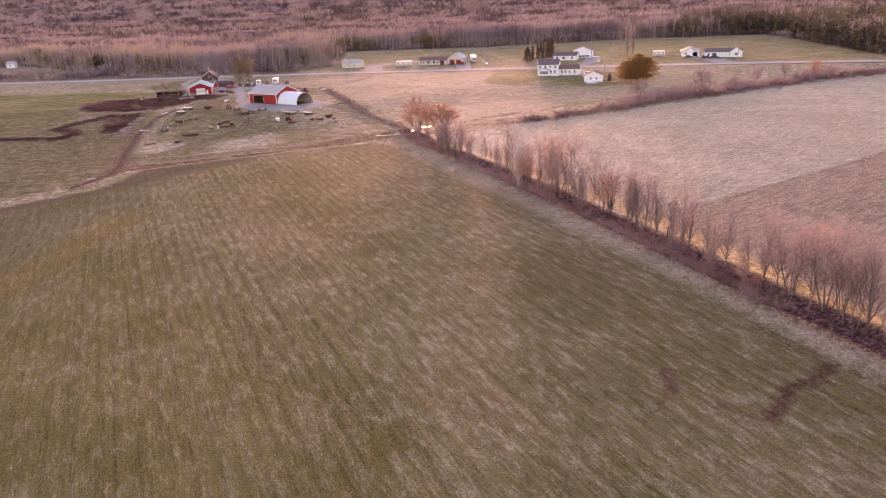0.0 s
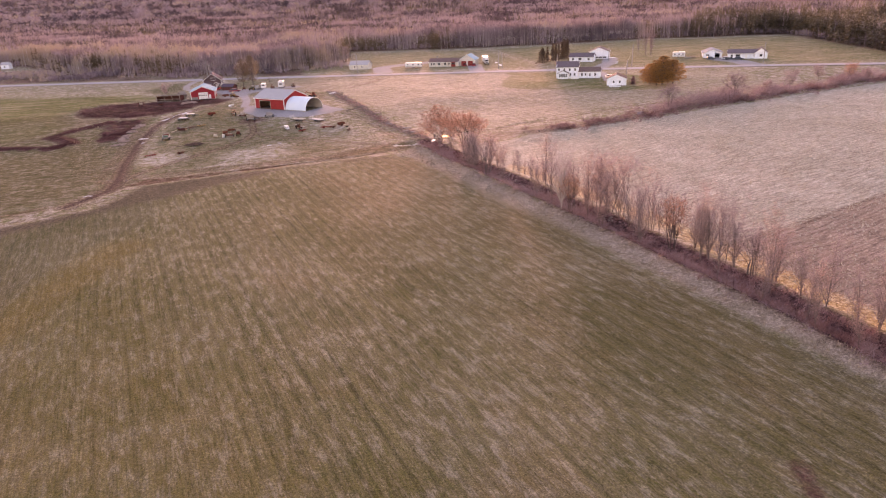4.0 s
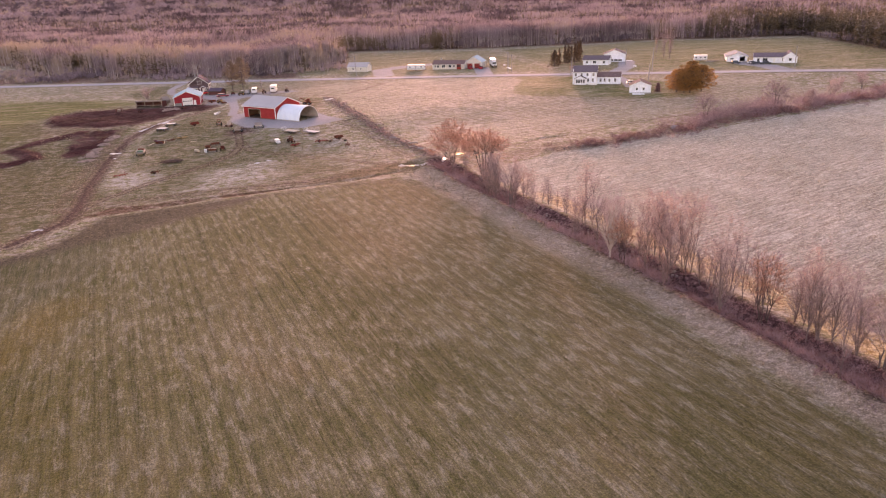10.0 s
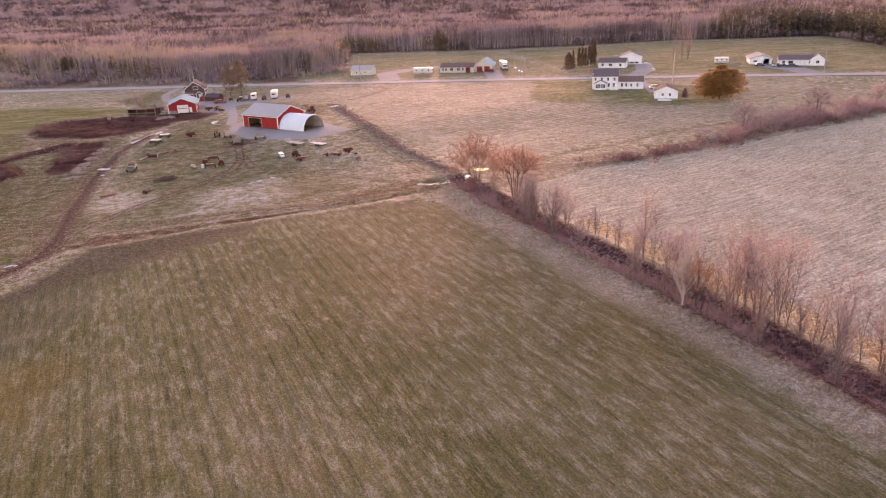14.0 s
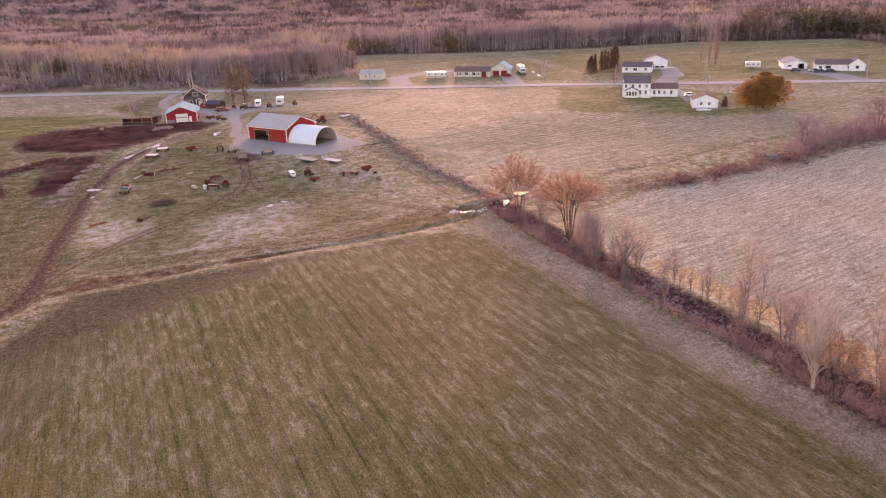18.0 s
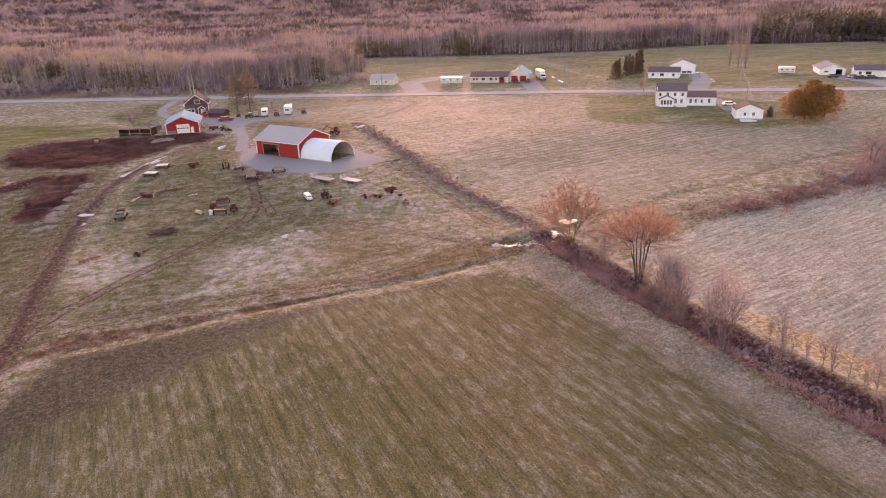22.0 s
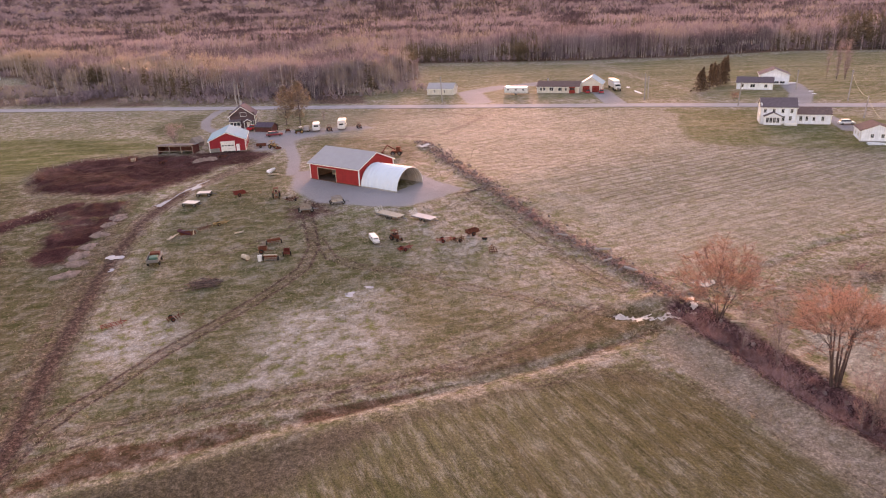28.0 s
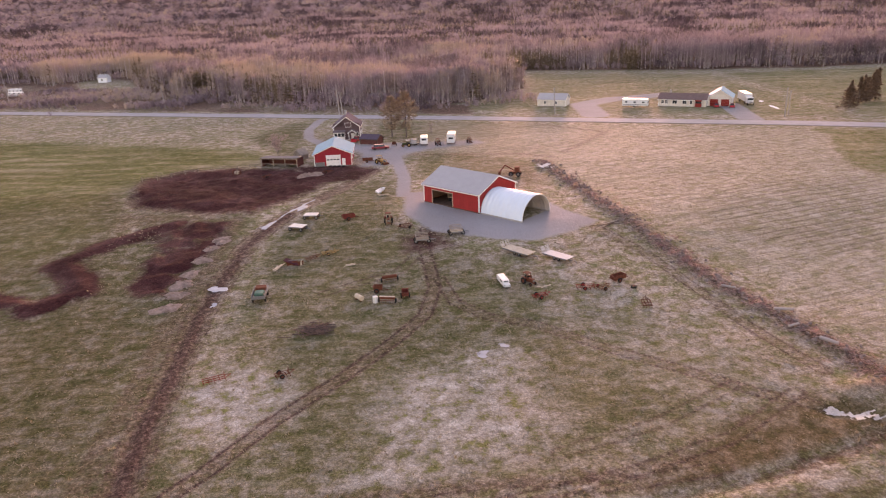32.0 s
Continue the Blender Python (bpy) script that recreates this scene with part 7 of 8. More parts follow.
def flat_wagon(x, y, turn, label, L=3.6, W=2.2, h=0.8, deck=None, ramps=False, axles=(-1.2, 1.2), r=0.38, group="", rails=False, category="wagon", name="flat_wagon"):
    e = thing(name, x, y, turn, label, category, group)
    part("deck", box((0, 0, h), (L, W, 0.12), 0.02), deck or M_PALE_WOOD, e)
    for sg in (-1, 1):
        part("side_rail", box((0, sg * (W / 2 + 0.03), h - 0.06), (L, 0.06, 0.2)), M_STEEL, e)
        part("beam", box((0, sg * 0.45, h - 0.17), (L * 0.95, 0.1, 0.2)), M_RUST, e)
    for ax in axles:
        part("axle", rods(((ax, -W / 2 + 0.2, r), (ax, W / 2 - 0.2, r), 0.06), ((ax, 0.45, r), (ax, 0.45, h - 0.2), 0.06), ((ax, -0.45, r), (ax, -0.45, h - 0.2), 0.06)), M_RUST, e)
        for s in (-1, 1):
            wheel(e, ax, s * (W / 2 - 0.15), r, 0.22)
    part("drawbar", rods(((L / 2, 0.4, h - 0.2), (L / 2 + 1.3, 0, 0.45), 0.05), ((L / 2, -0.4, h - 0.2), (L / 2 + 1.3, 0, 0.45), 0.05), ((L / 2 + 1.3, 0, 0.45), (L / 2 + 1.3, 0, 0.0), 0.04)), M_STEEL, e)
    if ramps:
        for s in (-1, 1):
            bm = bmesh.new()
            m = Matrix.Rotation(radians(20), 4, "Y")
            for k in range(5):
                add_box(bm, (-L / 2 - 0.15 - 0.08 * k, s * W * 0.28, h + 0.12 + 0.19 * k), (0.05, W * 0.36, 0.09))
            for q in (-1, 1):
                add_rod(bm, (-L / 2, s * W * 0.28 + q * W * 0.18, h), (-L / 2 - 0.5, s * W * 0.28 + q * W * 0.18, h + 0.95), 0.04)
            part("ramp_gate", bm, M_BLEACHED, e, "upright slatted loading ramp")
    if rails:
        for s in (-1, 1):
            for k in range(3):
                part("side_slat", box((0, s * W / 2, h + 0.25 + 0.28 * k), (L, 0.05, 0.14)), M_WOOD, e)
        for k in range(2):
            part("end_slat", box((-L / 2, 0, h + 0.3 + 0.35 * k), (0.05, W, 0.14)), M_WOOD, e)
    return e


flat_wagon(56.0, 261.4, -62, "long flatbed trailer with pale deck, twin axles and ramps", 5.8, 2.2, 0.75, M_PALE_WOOD, True, (-0.1, 0.85), 0.36, "flatbed trailers on the pasture", category="trailer", name="flatbed_trailer")
flat_wagon(61.4, 257.0, -62, "flatbed trailer with bleached grey-white deck and ramps", 5.0, 2.1, 0.7, M_BLEACHED, True, (-0.1, 0.75), 0.34, "flatbed trailers on the pasture", category="trailer", name="flatbed_trailer")
flat_wagon(23.7, 294.3, -20, "small hay wagon with bleached white deck", 2.8, 2.1, 0.85, M_CREAM, group="hay wagons beside the track", name="hay_wagon")
flat_wagon(20.5, 288.5, -35, "small hay wagon with weathered white deck beside the track", 3.0, 2.2, 0.85, M_CREAM, group="hay wagons beside the track", name="hay_wagon")
flat_wagon(41.8, 273.5, -10, "grey slat-sided farm cart near the barn", 2.3, 1.7, 0.7, M_WOOD, rails=True, name="slatted_cart", category="cart")
flat_wagon(48.7, 274.7, -5, "pale slat-sided cart near the gravel pad", 2.2, 1.7, 0.7, M_PALE_WOOD, rails=True, name="slatted_cart", category="cart")


def tractor(x, y, turn, mat, label, s=1.0, cab=False, loader=False, group="old tractors", rim=None):
    e = thing("tractor", x, y, turn, label, "tractor", group)
    part("hood", box((0.75 * s, 0, 1.15 * s), (1.5 * s, 0.6 * s, 0.6 * s), 0.06), mat, e)
    part("grille", box((1.52 * s, 0, 1.1 * s), (0.06, 0.5 * s, 0.5 * s)), M_STEEL, e)
    part("engine", box((0.6 * s, 0, 0.75 * s), (1.7 * s, 0.42 * s, 0.4 * s), 0.04), M_RUST, e)
    part("gearbox", box((-0.55 * s, 0, 0.8 * s), (0.9 * s, 0.5 * s, 0.6 * s), 0.05), M_RUST, e)
    part("seat", boxes(((-0.75 * s, 0, 1.3 * s), (0.45 * s, 0.5 * s, 0.1)), ((-0.98 * s, 0, 1.5 * s), (0.08, 0.5 * s, 0.4 * s))), M_TYRE, e)
    part("steering_wheel", rods(((-0.25 * s, 0, 1.6 * s), (-0.28 * s, 0, 1.64 * s), 0.2 * s), ((0, 0, 1.3 * s), (-0.26 * s, 0, 1.6 * s), 0.03), sides=10), M_TYRE, e)
    part("exhaust", rods(((0.7 * s, 0.12, 1.4 * s), (0.7 * s, 0.12, 2.1 * s), 0.05)), M_RUST, e)
    for sd in (-1, 1):
        wheel(e, -0.75 * s, sd * 0.8 * s, 0.72 * s, 0.36 * s, rim or mat, "rear_wheel")
        wheel(e, 1.25 * s, sd * 0.65 * s, 0.38 * s, 0.2 * s, rim or mat, "front_wheel")
        part("fender", boxes(((-0.75 * s, sd * 0.72 * s, 1.5 * s), (1.0 * s, 0.34 * s, 0.06)), ((-0.25 * s, sd * 0.72 * s, 1.3 * s), (0.06, 0.34 * s, 0.4))), mat, e)
    part("front_axle", rods(((1.25 * s, -0.65 * s, 0.4 * s), (1.25 * s, 0.65 * s, 0.4 * s), 0.06)), M_RUST, e)
    if cab:
        c = part("cab_roof", box((-0.6 * s, 0, 2.35 * s), (1.3 * s, 1.2 * s, 0.12), 0.04), M_CREAM if cab == 3 else mat, e)
        for px1 in (-1.15, -0.05):
            for sd in (-1, 1):
                part("cab_post", box((px1 * s, sd * 0.52 * s, 1.9 * s), (0.07, 0.07, 0.9 * s)), mat, c)
    if loader:
        part("loader_arm", rods(((-0.2, 0.6 * s, 1.5 * s), (1.6 * s, 0.6 * s, 1.3 * s), 0.08), ((1.6 * s, 0.6 * s, 1.3 * s), (2.3 * s, 0.6 * s, 0.5 * s), 0.08),
                                ((-0.2, -0.6 * s, 1.5 * s), (1.6 * s, -0.6 * s, 1.3 * s), 0.08), ((1.6 * s, -0.6 * s, 1.3 * s), (2.3 * s, -0.6 * s, 0.5 * s), 0.08)), mat, e)
        part("bucket", boxes(((2.4 * s, 0, 0.15), (0.7, 1.9 * s, 0.08)), ((2.1 * s, 0, 0.45), (0.08, 1.9 * s, 0.6)), ((2.4 * s, 0.95 * s, 0.35), (0.6, 0.06, 0.4)), ((2.4 * s, -0.95 * s, 0.35), (0.6, 0.06, 0.4))), M_RUST, e)
    e.scale = (0.8, 0.8, 0.8)
    return e


tractor(53.1, 249.6, -70, M_RUST, "old rusty tractor standing on the pasture", 0.95, cab=2)
tractor(37.9, 285.2, -100, M_RUST, "rusty red tractor with cab beside the gravel pad", 1.1, cab=1)
tractor(46.2, 337.2, -60, M_YELLOW, "yellow backhoe tractor with loader near the red shed", 1.15, cab=1, loader=True)
tractor(57.6, 356.6, 180, M_OLIVE_PAINT, "old dark green tractor with yellow wheels and pale canopy", 1.05, cab=3, rim=M_YELLOW)
tractor(66.9, 354.8, -90, M_RUST, "small brown tractor parked between the campers", 1.0, cab=1)
tractor(76.4, 353.8, -90, M_RUST, "small dark rusty tractor standing in the yard", 0.9, cab=1)


def spreader(x, y, turn, mat, label, L=3.0, W=1.5, name="manure_spreader", category="spreader"):
    e = thing(name, x, y, turn, label, category, "old farm machines")
    bm = bmesh.new()
    for c, s in (((0, W / 2, 1.0), (L, 0.06, 0.8)), ((0, -W / 2, 1.0), (L, 0.06, 0.8)), ((L / 2, 0, 1.0), (0.06, W, 0.8)), ((0, 0, 0.64), (L, W, 0.06))):
        add_box(bm, c, s)
    part("box_body", bm, mat, e)
    for k in range(4):
        for sg in (-1, 1):
            part("stake", box((-L / 2 + L * k / 3, sg * (W / 2 + 0.05), 1.0), (0.08, 0.06, 0.9)), M_RUST, e)
    part("beater", rods(((-L / 2, -W / 2, 0.9), (-L / 2, W / 2, 0.9), 0.12), ((-L / 2 - 0.15, -W / 2, 1.3), (-L / 2 - 0.15, W / 2, 1.3), 0.1), sides=8), M_RUST, e)
    for s in (-1, 1):
        wheel(e, -0.3, s * (W / 2 + 0.2), 0.5, 0.24, M_RUST)
    part("drawbar", rods(((L / 2, 0.5, 0.6), (L / 2 + 1.3, 0, 0.35), 0.05), ((L / 2, -0.5, 0.6), (L / 2 + 1.3, 0, 0.35), 0.05)), M_RUST, e)
    e.scale = (0.8, 0.8, 0.8)
    return e


spreader(30.8, 290.6, 10, M_WINE, "dark wine-red manure spreader standing on the pasture")
spreader(30.2, 255.4, -15, M_RUST, "rusty boxed spreader among old machines", 1.6, 1.1)
spreader(33.8, 252.2, 80, M_WINE, "small dark red cart with black wheels", 1.9, 1.2, "box_cart", "cart")
spreader(43.4, 341.0, -10, M_RUST, "rusty red farm implement beside the shed", 3.4, 1.5)
spreader(66.5, 245.8, 15, M_RUST, "rusty red box implement on the dry grass", 2.8, 1.4)


def seed_drill(x, y, turn, mat, label, L=4.0, lid=None):
    e = thing("seed_drill", x, y, turn, label, "seed drill", "old farm machines")
    part("hopper", box((0, 0, 1.0), (L, 0.5, 0.5), 0.05), mat, e)
    part("lid", box((0, 0, 1.27), (L + 0.06, 0.56, 0.05), 0.01), lid or M_PALE_WOOD, e)
    part("frame", rods(((-L / 2, -0.4, 0.6), (L / 2, -0.4, 0.6), 0.06), ((-L / 2, 0.4, 0.6), (L / 2, 0.4, 0.6), 0.06), ((0, 0.4, 0.6), (0, 1.8, 0.4), 0.06)), M_RUST, e)
    for k in range(8):
        part("disc", rods(((-L / 2 + 0.25 + (L - 0.5) * k / 7, -0.45, 0.22), (-L / 2 + 0.28 + (L - 0.5) * k / 7, -0.45, 0.22), 0.22), ((-L / 2 + 0.26 + (L - 0.5) * k / 7, -0.45, 0.22), (-L / 2 + 0.26 + (L - 0.5) * k / 7, -0.3, 0.8), 0.025), sides=10), M_STEEL, e)
    for s in (-1, 1):
        w = rods(((s * (L / 2 + 0.1), 0, 0.5), (s * (L / 2 + 0.25), 0, 0.5), 0.5), sides=14)
        part("wheel", w, M_TYRE, e)
    e.scale = (0.8, 0.8, 0.8)
    return e


seed_drill(30.8, 251.2, -25, M_RUST, "old wooden-lidded seed drill among rusty machines", 2.9)
seed_drill(32.7, 258.9, 0, M_RUST, "long rusty grain drill lying on the pasture", 3.0, M_RUST)


def harrow(x, y, turn, mat, label, L=2.6, W=1.8, rows=4, wheels=True, name="harrow", category="harrow"):
    e = thing(name, x, y, turn, label, category, "old farm machines")
    bm = bmesh.new()
    for k in range(rows):
        add_rod(bm, (-L / 2, -W / 2 + W * k / (rows - 1), 0.45), (L / 2, -W / 2 + W * k / (rows - 1), 0.5), 0.05)
    for sx in (-1, 0, 1):
        add_rod(bm, (sx * L / 2, -W / 2, 0.47), (sx * L / 2, W / 2, 0.47), 0.05)
    part("frame", bm, mat, e)
    for k in range(rows):
        for j in range(5):
            part("tine", rods(((-L / 2 + L * j / 4, -W / 2 + W * k / (rows - 1), 0.45), (-L / 2 + L * j / 4 + 0.12, -W / 2 + W * k / (rows - 1), -0.02), 0.035), sides=4), M_RUST, e)
    part("hitch", rods(((L / 2, 0.5, 0.5), (L / 2 + 0.9, 0, 0.6), 0.05), ((L / 2, -0.5, 0.5), (L / 2 + 0.9, 0, 0.6), 0.05), ((L / 2, 0, 0.5), (L / 2, 0, 1.2), 0.05)), mat, e)
    if wheels:
        for s in (-1, 1):
            wheel(e, -0.2, s * (W / 2 + 0.25), 0.36, 0.18, mat)
    e.scale = (0.88, 0.88, 0.88)
    return e


harrow(24.7, 274.0, 5, M_YELLOW, "yellow hay rake with wheels on the pasture", 2.6, 1.4, 3, name="hay_rake", category="hay rake")
harrow(21.5, 272.9, 20, M_RUST, "rusty low cultivator frame on the grass", 2.2, 1.3, 3, False, "cultivator", "cultivator")
harrow(14.1, 234.2, 15, M_RUST, "small rusty wheeled frame on the dry grass", 1.9, 1.0, 3, True, "cultivator", "cultivator")
harrow(5.9, 235.7, 10, M_RED_PAINT, "red tined harrow lying on bleached grass", 3.0, 1.2, 3, False)
harrow(52.8, 244.5, 10, M_RED_PAINT, "bright red tined implement on the pasture", 2.4, 1.3, 4, True)
harrow(60.5, 245.0, -15, M_RED_PAINT, "rusty red mower frame in a row of implements", 3.0, 1.4, 3, True, "mower", "mower")
harrow(62.9, 244.0, 20, M_RUST, "rusty red cultivator in a row of implements", 1.8, 1.3, 3, True, "cultivator", "cultivator")
harrow(66.4, 237.1, 70, M_RUST, "rusty spike harrow standing on dry grass", 2.4, 1.4, 4, False)
harrow(40.6, 282.0, 40, M_RUST, "rusty red rake beside the old tractor", 2.6, 2.2, 4, True, "hay_rake", "hay rake")
harrow(31.5, 334.0, -20, M_RUST, "rusty implement frame near the red shed", 2.2, 1.3, 3, True, "cultivator", "cultivator")

M_MAROON = plain("dark_maroon_paint", (0.075, 0.022, 0.03), 0.7, vary=0.4, rust=0.3)
pl = thing("plough", 18.6, 271.5, -20, "dark maroon plough with a broad blade on the grass", "plough", "old farm machines")
part("beam", rods(((-1.6, 0, 0.8), (1.4, 0, 0.9), 0.08), ((1.4, 0, 0.9), (1.9, 0, 0.5), 0.06)), M_STEEL, pl)
for k in range(3):
    part("mouldboard", slab([(-1.3 + k, -0.5, 0.0), (-0.6 + k, 0.1, 0.0), (-0.6 + k, 0.15, 0.75), (-1.5 + k, -0.45, 0.7)], 0.04), M_RUST, pl)
part("blade_body", slab([(-1.9, -0.55, 0.9), (0.7, -0.75, 0.05), (0.9, 0.35, 0.2), (-1.7, 0.5, 1.05)], 0.1), M_MAROON, pl, "dark maroon sheet blade")
part("share_sheet", slab([(1.0, -0.6, 0.0), (1.4, 0.4, 0.05), (1.3, 0.3, 1.0), (1.1, -0.3, 0.9)], 0.03), M_PALE_WOOD, pl)


def lumber(x, y, turn, label, n=6, L=3.0, mat=None, spread=0.35):
    e = thing("board_pile", x, y, turn, label, "boards")
    r = random.Random(int(x * 10))
    for k in range(n):
        bm = bmesh.new()
        add_box(bm, (r.uniform(-0.3, 0.3), r.uniform(-spread, spread), 0.05 + 0.05 * k), (L * r.uniform(0.6, 1.0), 0.2, 0.04), Matrix.Rotation(r.gauss(0, 0.25), 4, "Z"))
        part("board", bm, mat or M_PALE_WOOD, e)
    return e


lumber(15.6, 271.0, 60, "pale boards thrown crosswise on the grass", 6, 3.4)
lumber(27.5, 267.6, 0, "few pale planks on the pasture", 4, 2.0)
lumber(55.0, 247.7, -5, "single pale planks beside the tractor", 3, 2.4, spread=0.1)
lumber(84.2, 315.2, -62, "pale metal sheets on the brush row", 7, 6.0, M_BLEACHED, 0.7)
lumber(40.8, 305.3, -10, "low pale board stack beside the boat", 7, 2.6)
lumber(71.5, 309.5, -30, "weathered beams behind the barn", 7, 3.4, M_WOOD, 0.6)
lumber(284.0, 317.0, -40, "long heap of brown split wood beside the far garage", 14, 6.0, M_WOOD, 1.2)
lumber(280.5, 316.0, -35, "grey boards heaped beside the camper trailer", 10, 4.5, M_POLE, 0.9)
lumber(77.5, 268.5, 20, "long dark poles at the edge of the gravel pad", 4, 7.5, M_DARK_WOOD, 0.2)

gt2 = thing("dump_cart", 12.3, 259.6, 80, "old grey truck box covered with a green tarpaulin", "cart")
part("bed", boxes(((0, 0, 0.8), (4.2, 2.0, 0.1)), ((0, 1.0, 1.1), (4.2, 0.08, 0.6)), ((0, -1.0, 1.1), (4.2, 0.08, 0.6)), ((-2.1, 0, 1.0), (0.08, 2.0, 0.5))), M_STEEL, gt2)
bm = box((-0.5, 0, 1.1), (1.7, 1.5, 0.6), 0.22)
part("tarpaulin", bm, M_GREEN, gt2, "faded green tarpaulin")
part("load", box((1.2, 0, 1.2), (1.3, 1.6, 0.8), 0.12), M_RUST, gt2, "dark rusty load")
for ax in (-1.3, 1.3):
    for s in (-1, 1):
        wheel(gt2, ax, s * 0.95, 0.42, 0.24)


def tank(x, y, turn, mat, L, r, label, name="tank", lift=0.0):
    e = thing(name, x, y, turn, label, name.replace("_", " "), lift=lift)
    part("shell", rods(((-L / 2, 0, r + 0.1), (L / 2, 0, r + 0.1), r), ((-L / 2 - 0.1, 0, r + 0.1), (L / 2 + 0.1, 0, r + 0.1), r * 0.8), sides=14), mat, e)
    part("cradle", boxes(((-L / 3, 0, 0.1), (0.1, r * 1.6, 0.25)), ((L / 3, 0, 0.1), (0.1, r * 1.6, 0.25))), M_RUST, e)
    return e


tank(26.9, 253.6, -65, M_PALE_WOOD, 1.6, 0.4, "pale cylindrical tank lying on the grass", "tank")
bar = thing("barrel", 29.1, 251.9, 0, "white plastic barrel among the machines", "barrel")
part("drum", rods(((0, 0, 0), (0, 0, 0.95), 0.4), sides=14), M_WHITE_PAINT, bar)
part("lid", rods(((0, 0, 0.95), (0, 0, 1.0), 0.34), sides=14), M_WHITE_TRIM, bar)
t = thing("tyre", 67.5, 242.7, 0, "black tyre lying on dry grass", "tyre")
part("tread", rods(((0, 0, 0.0), (0, 0, 0.3), 0.45), sides=14), M_TYRE, t)
part("rim", rods(((0, 0, 0.28), (0, 0, 0.32), 0.2), sides=10), M_RUST, t)


# ---- vehicles ----
def car(x, y, turn, mat, label, L=4.4, W=1.75, pickup=False, group="parked cars", category="car", name="car"):
    e = thing(name, x, y, turn, label, category, group)
    h = 0.75
    prof = [(-L / 2, 0.35), (-L / 2, 0.8), (-L / 2 + 0.5, 0.9), (L * 0.18, 0.92), (L / 2 - 0.2, 0.82), (L / 2, 0.6), (L / 2, 0.35)]
    bm = bmesh.new()
    a = [bm.verts.new((px1, -W / 2, pz)) for px1, pz in prof]
    b = [bm.verts.new((px1, W / 2, pz)) for px1, pz in prof]
    bm.faces.new(a)
    bm.faces.new(b[::-1])
    for i in range(len(prof)):
        j = (i + 1) % len(prof)
        bm.faces.new((a[j], a[i], b[i], b[j]))
    bmesh.ops.recalc_face_normals(bm, faces=bm.faces)
    bmesh.ops.bevel(bm, geom=bm.edges[:], offset=0.06, segments=2, affect="EDGES", profile=0.5)
    part("body", bm, mat, e)
    c0, c1 = (-0.2, 0.95) if pickup else (-L * 0.36, L * 0.2)
    bm = bmesh.new()
    lo = [bm.verts.new((px1, py1, 0.9)) for px1, py1 in ((c0 - 0.15, -W / 2 + 0.08), (c1 + 0.35, -W / 2 + 0.08), (c1 + 0.35, W / 2 - 0.08), (c0 - 0.15, W / 2 - 0.08))]
    hi = [bm.verts.new((px1, py1, 1.42)) for px1, py1 in ((c0 + 0.1, -W / 2 + 0.22), (c1 - 0.15, -W / 2 + 0.22), (c1 - 0.15, W / 2 - 0.22), (c0 + 0.1, W / 2 - 0.22))]
    for i in range(4):
        j = (i + 1) % 4
        bm.faces.new((lo[i], lo[j], hi[j], hi[i]))
    bm.faces.new(hi)
    bm.faces.new(lo[::-1])
    bmesh.ops.recalc_face_normals(bm, faces=bm.faces)
    part("windows", bm, M_GLASS, e)
    part("roof", box(((c0 + c1) / 2, 0, 1.45), (c1 - c0 - 0.2, W - 0.4, 0.06), 0.02), mat, e)
    if pickup:
        part("bed_rail", boxes(((-L / 4 - 0.1, W / 2 - 0.08, 1.0), (L / 2 - 0.5, 0.08, 0.3)), ((-L / 4 - 0.1, -W / 2 + 0.08, 1.0), (L / 2 - 0.5, 0.08, 0.3)), ((-L / 2 + 0.1, 0, 1.0), (0.08, W - 0.2, 0.3))), mat, e)
    for ax in (-L * 0.3, L * 0.31):
        for s in (-1, 1):
            wheel(e, ax, s * (W / 2 - 0.08), 0.33, 0.2)
    for s in (-1, 1):
        part("headlight", box((L / 2 - 0.02, s * W * 0.35, 0.65), (0.08, 0.3, 0.14), 0.02), M_GLASS, e)
    return e


car(49.8, 356.6, -8, M_CAR_WINE, "low dark red car parked in the yard", 5.2)
car(45.0, 371.5, 60, M_CAR_RED, "red pickup truck standing by the cottage", 5.0, pickup=True)
spreader(54.6, 359.8, 80, M_RUST, "small rusty box cart beside the outbuilding", 1.8, 1.3, "box_cart", "cart")
car(203.0, 280.6, -30, M_WHITE_PAINT, "white car with dark windows parked by the white house")
car(178.2, 377.6, -125, M_CAR_RED, "small red car before the garage doors", 3.6)
car(182.4, 374.4, -125, M_CAR_RED, "red car parked before the second garage door", 4.0)
car(284.4, 303.5, -30, M_CAR_GREY, "grey car on the gravel drive")
car(289.5, 298.0, -45, M_WHITE_PAINT, "white car parked by the ranch house")
car(288.8, 294.4, -45, M_CAR_GREY, "dark pickup parked by the ranch house", 5.2, pickup=True)
car(291.5, 291.5, -45, M_CAR_GREY, "dark van parked by the ranch house", 4.6)


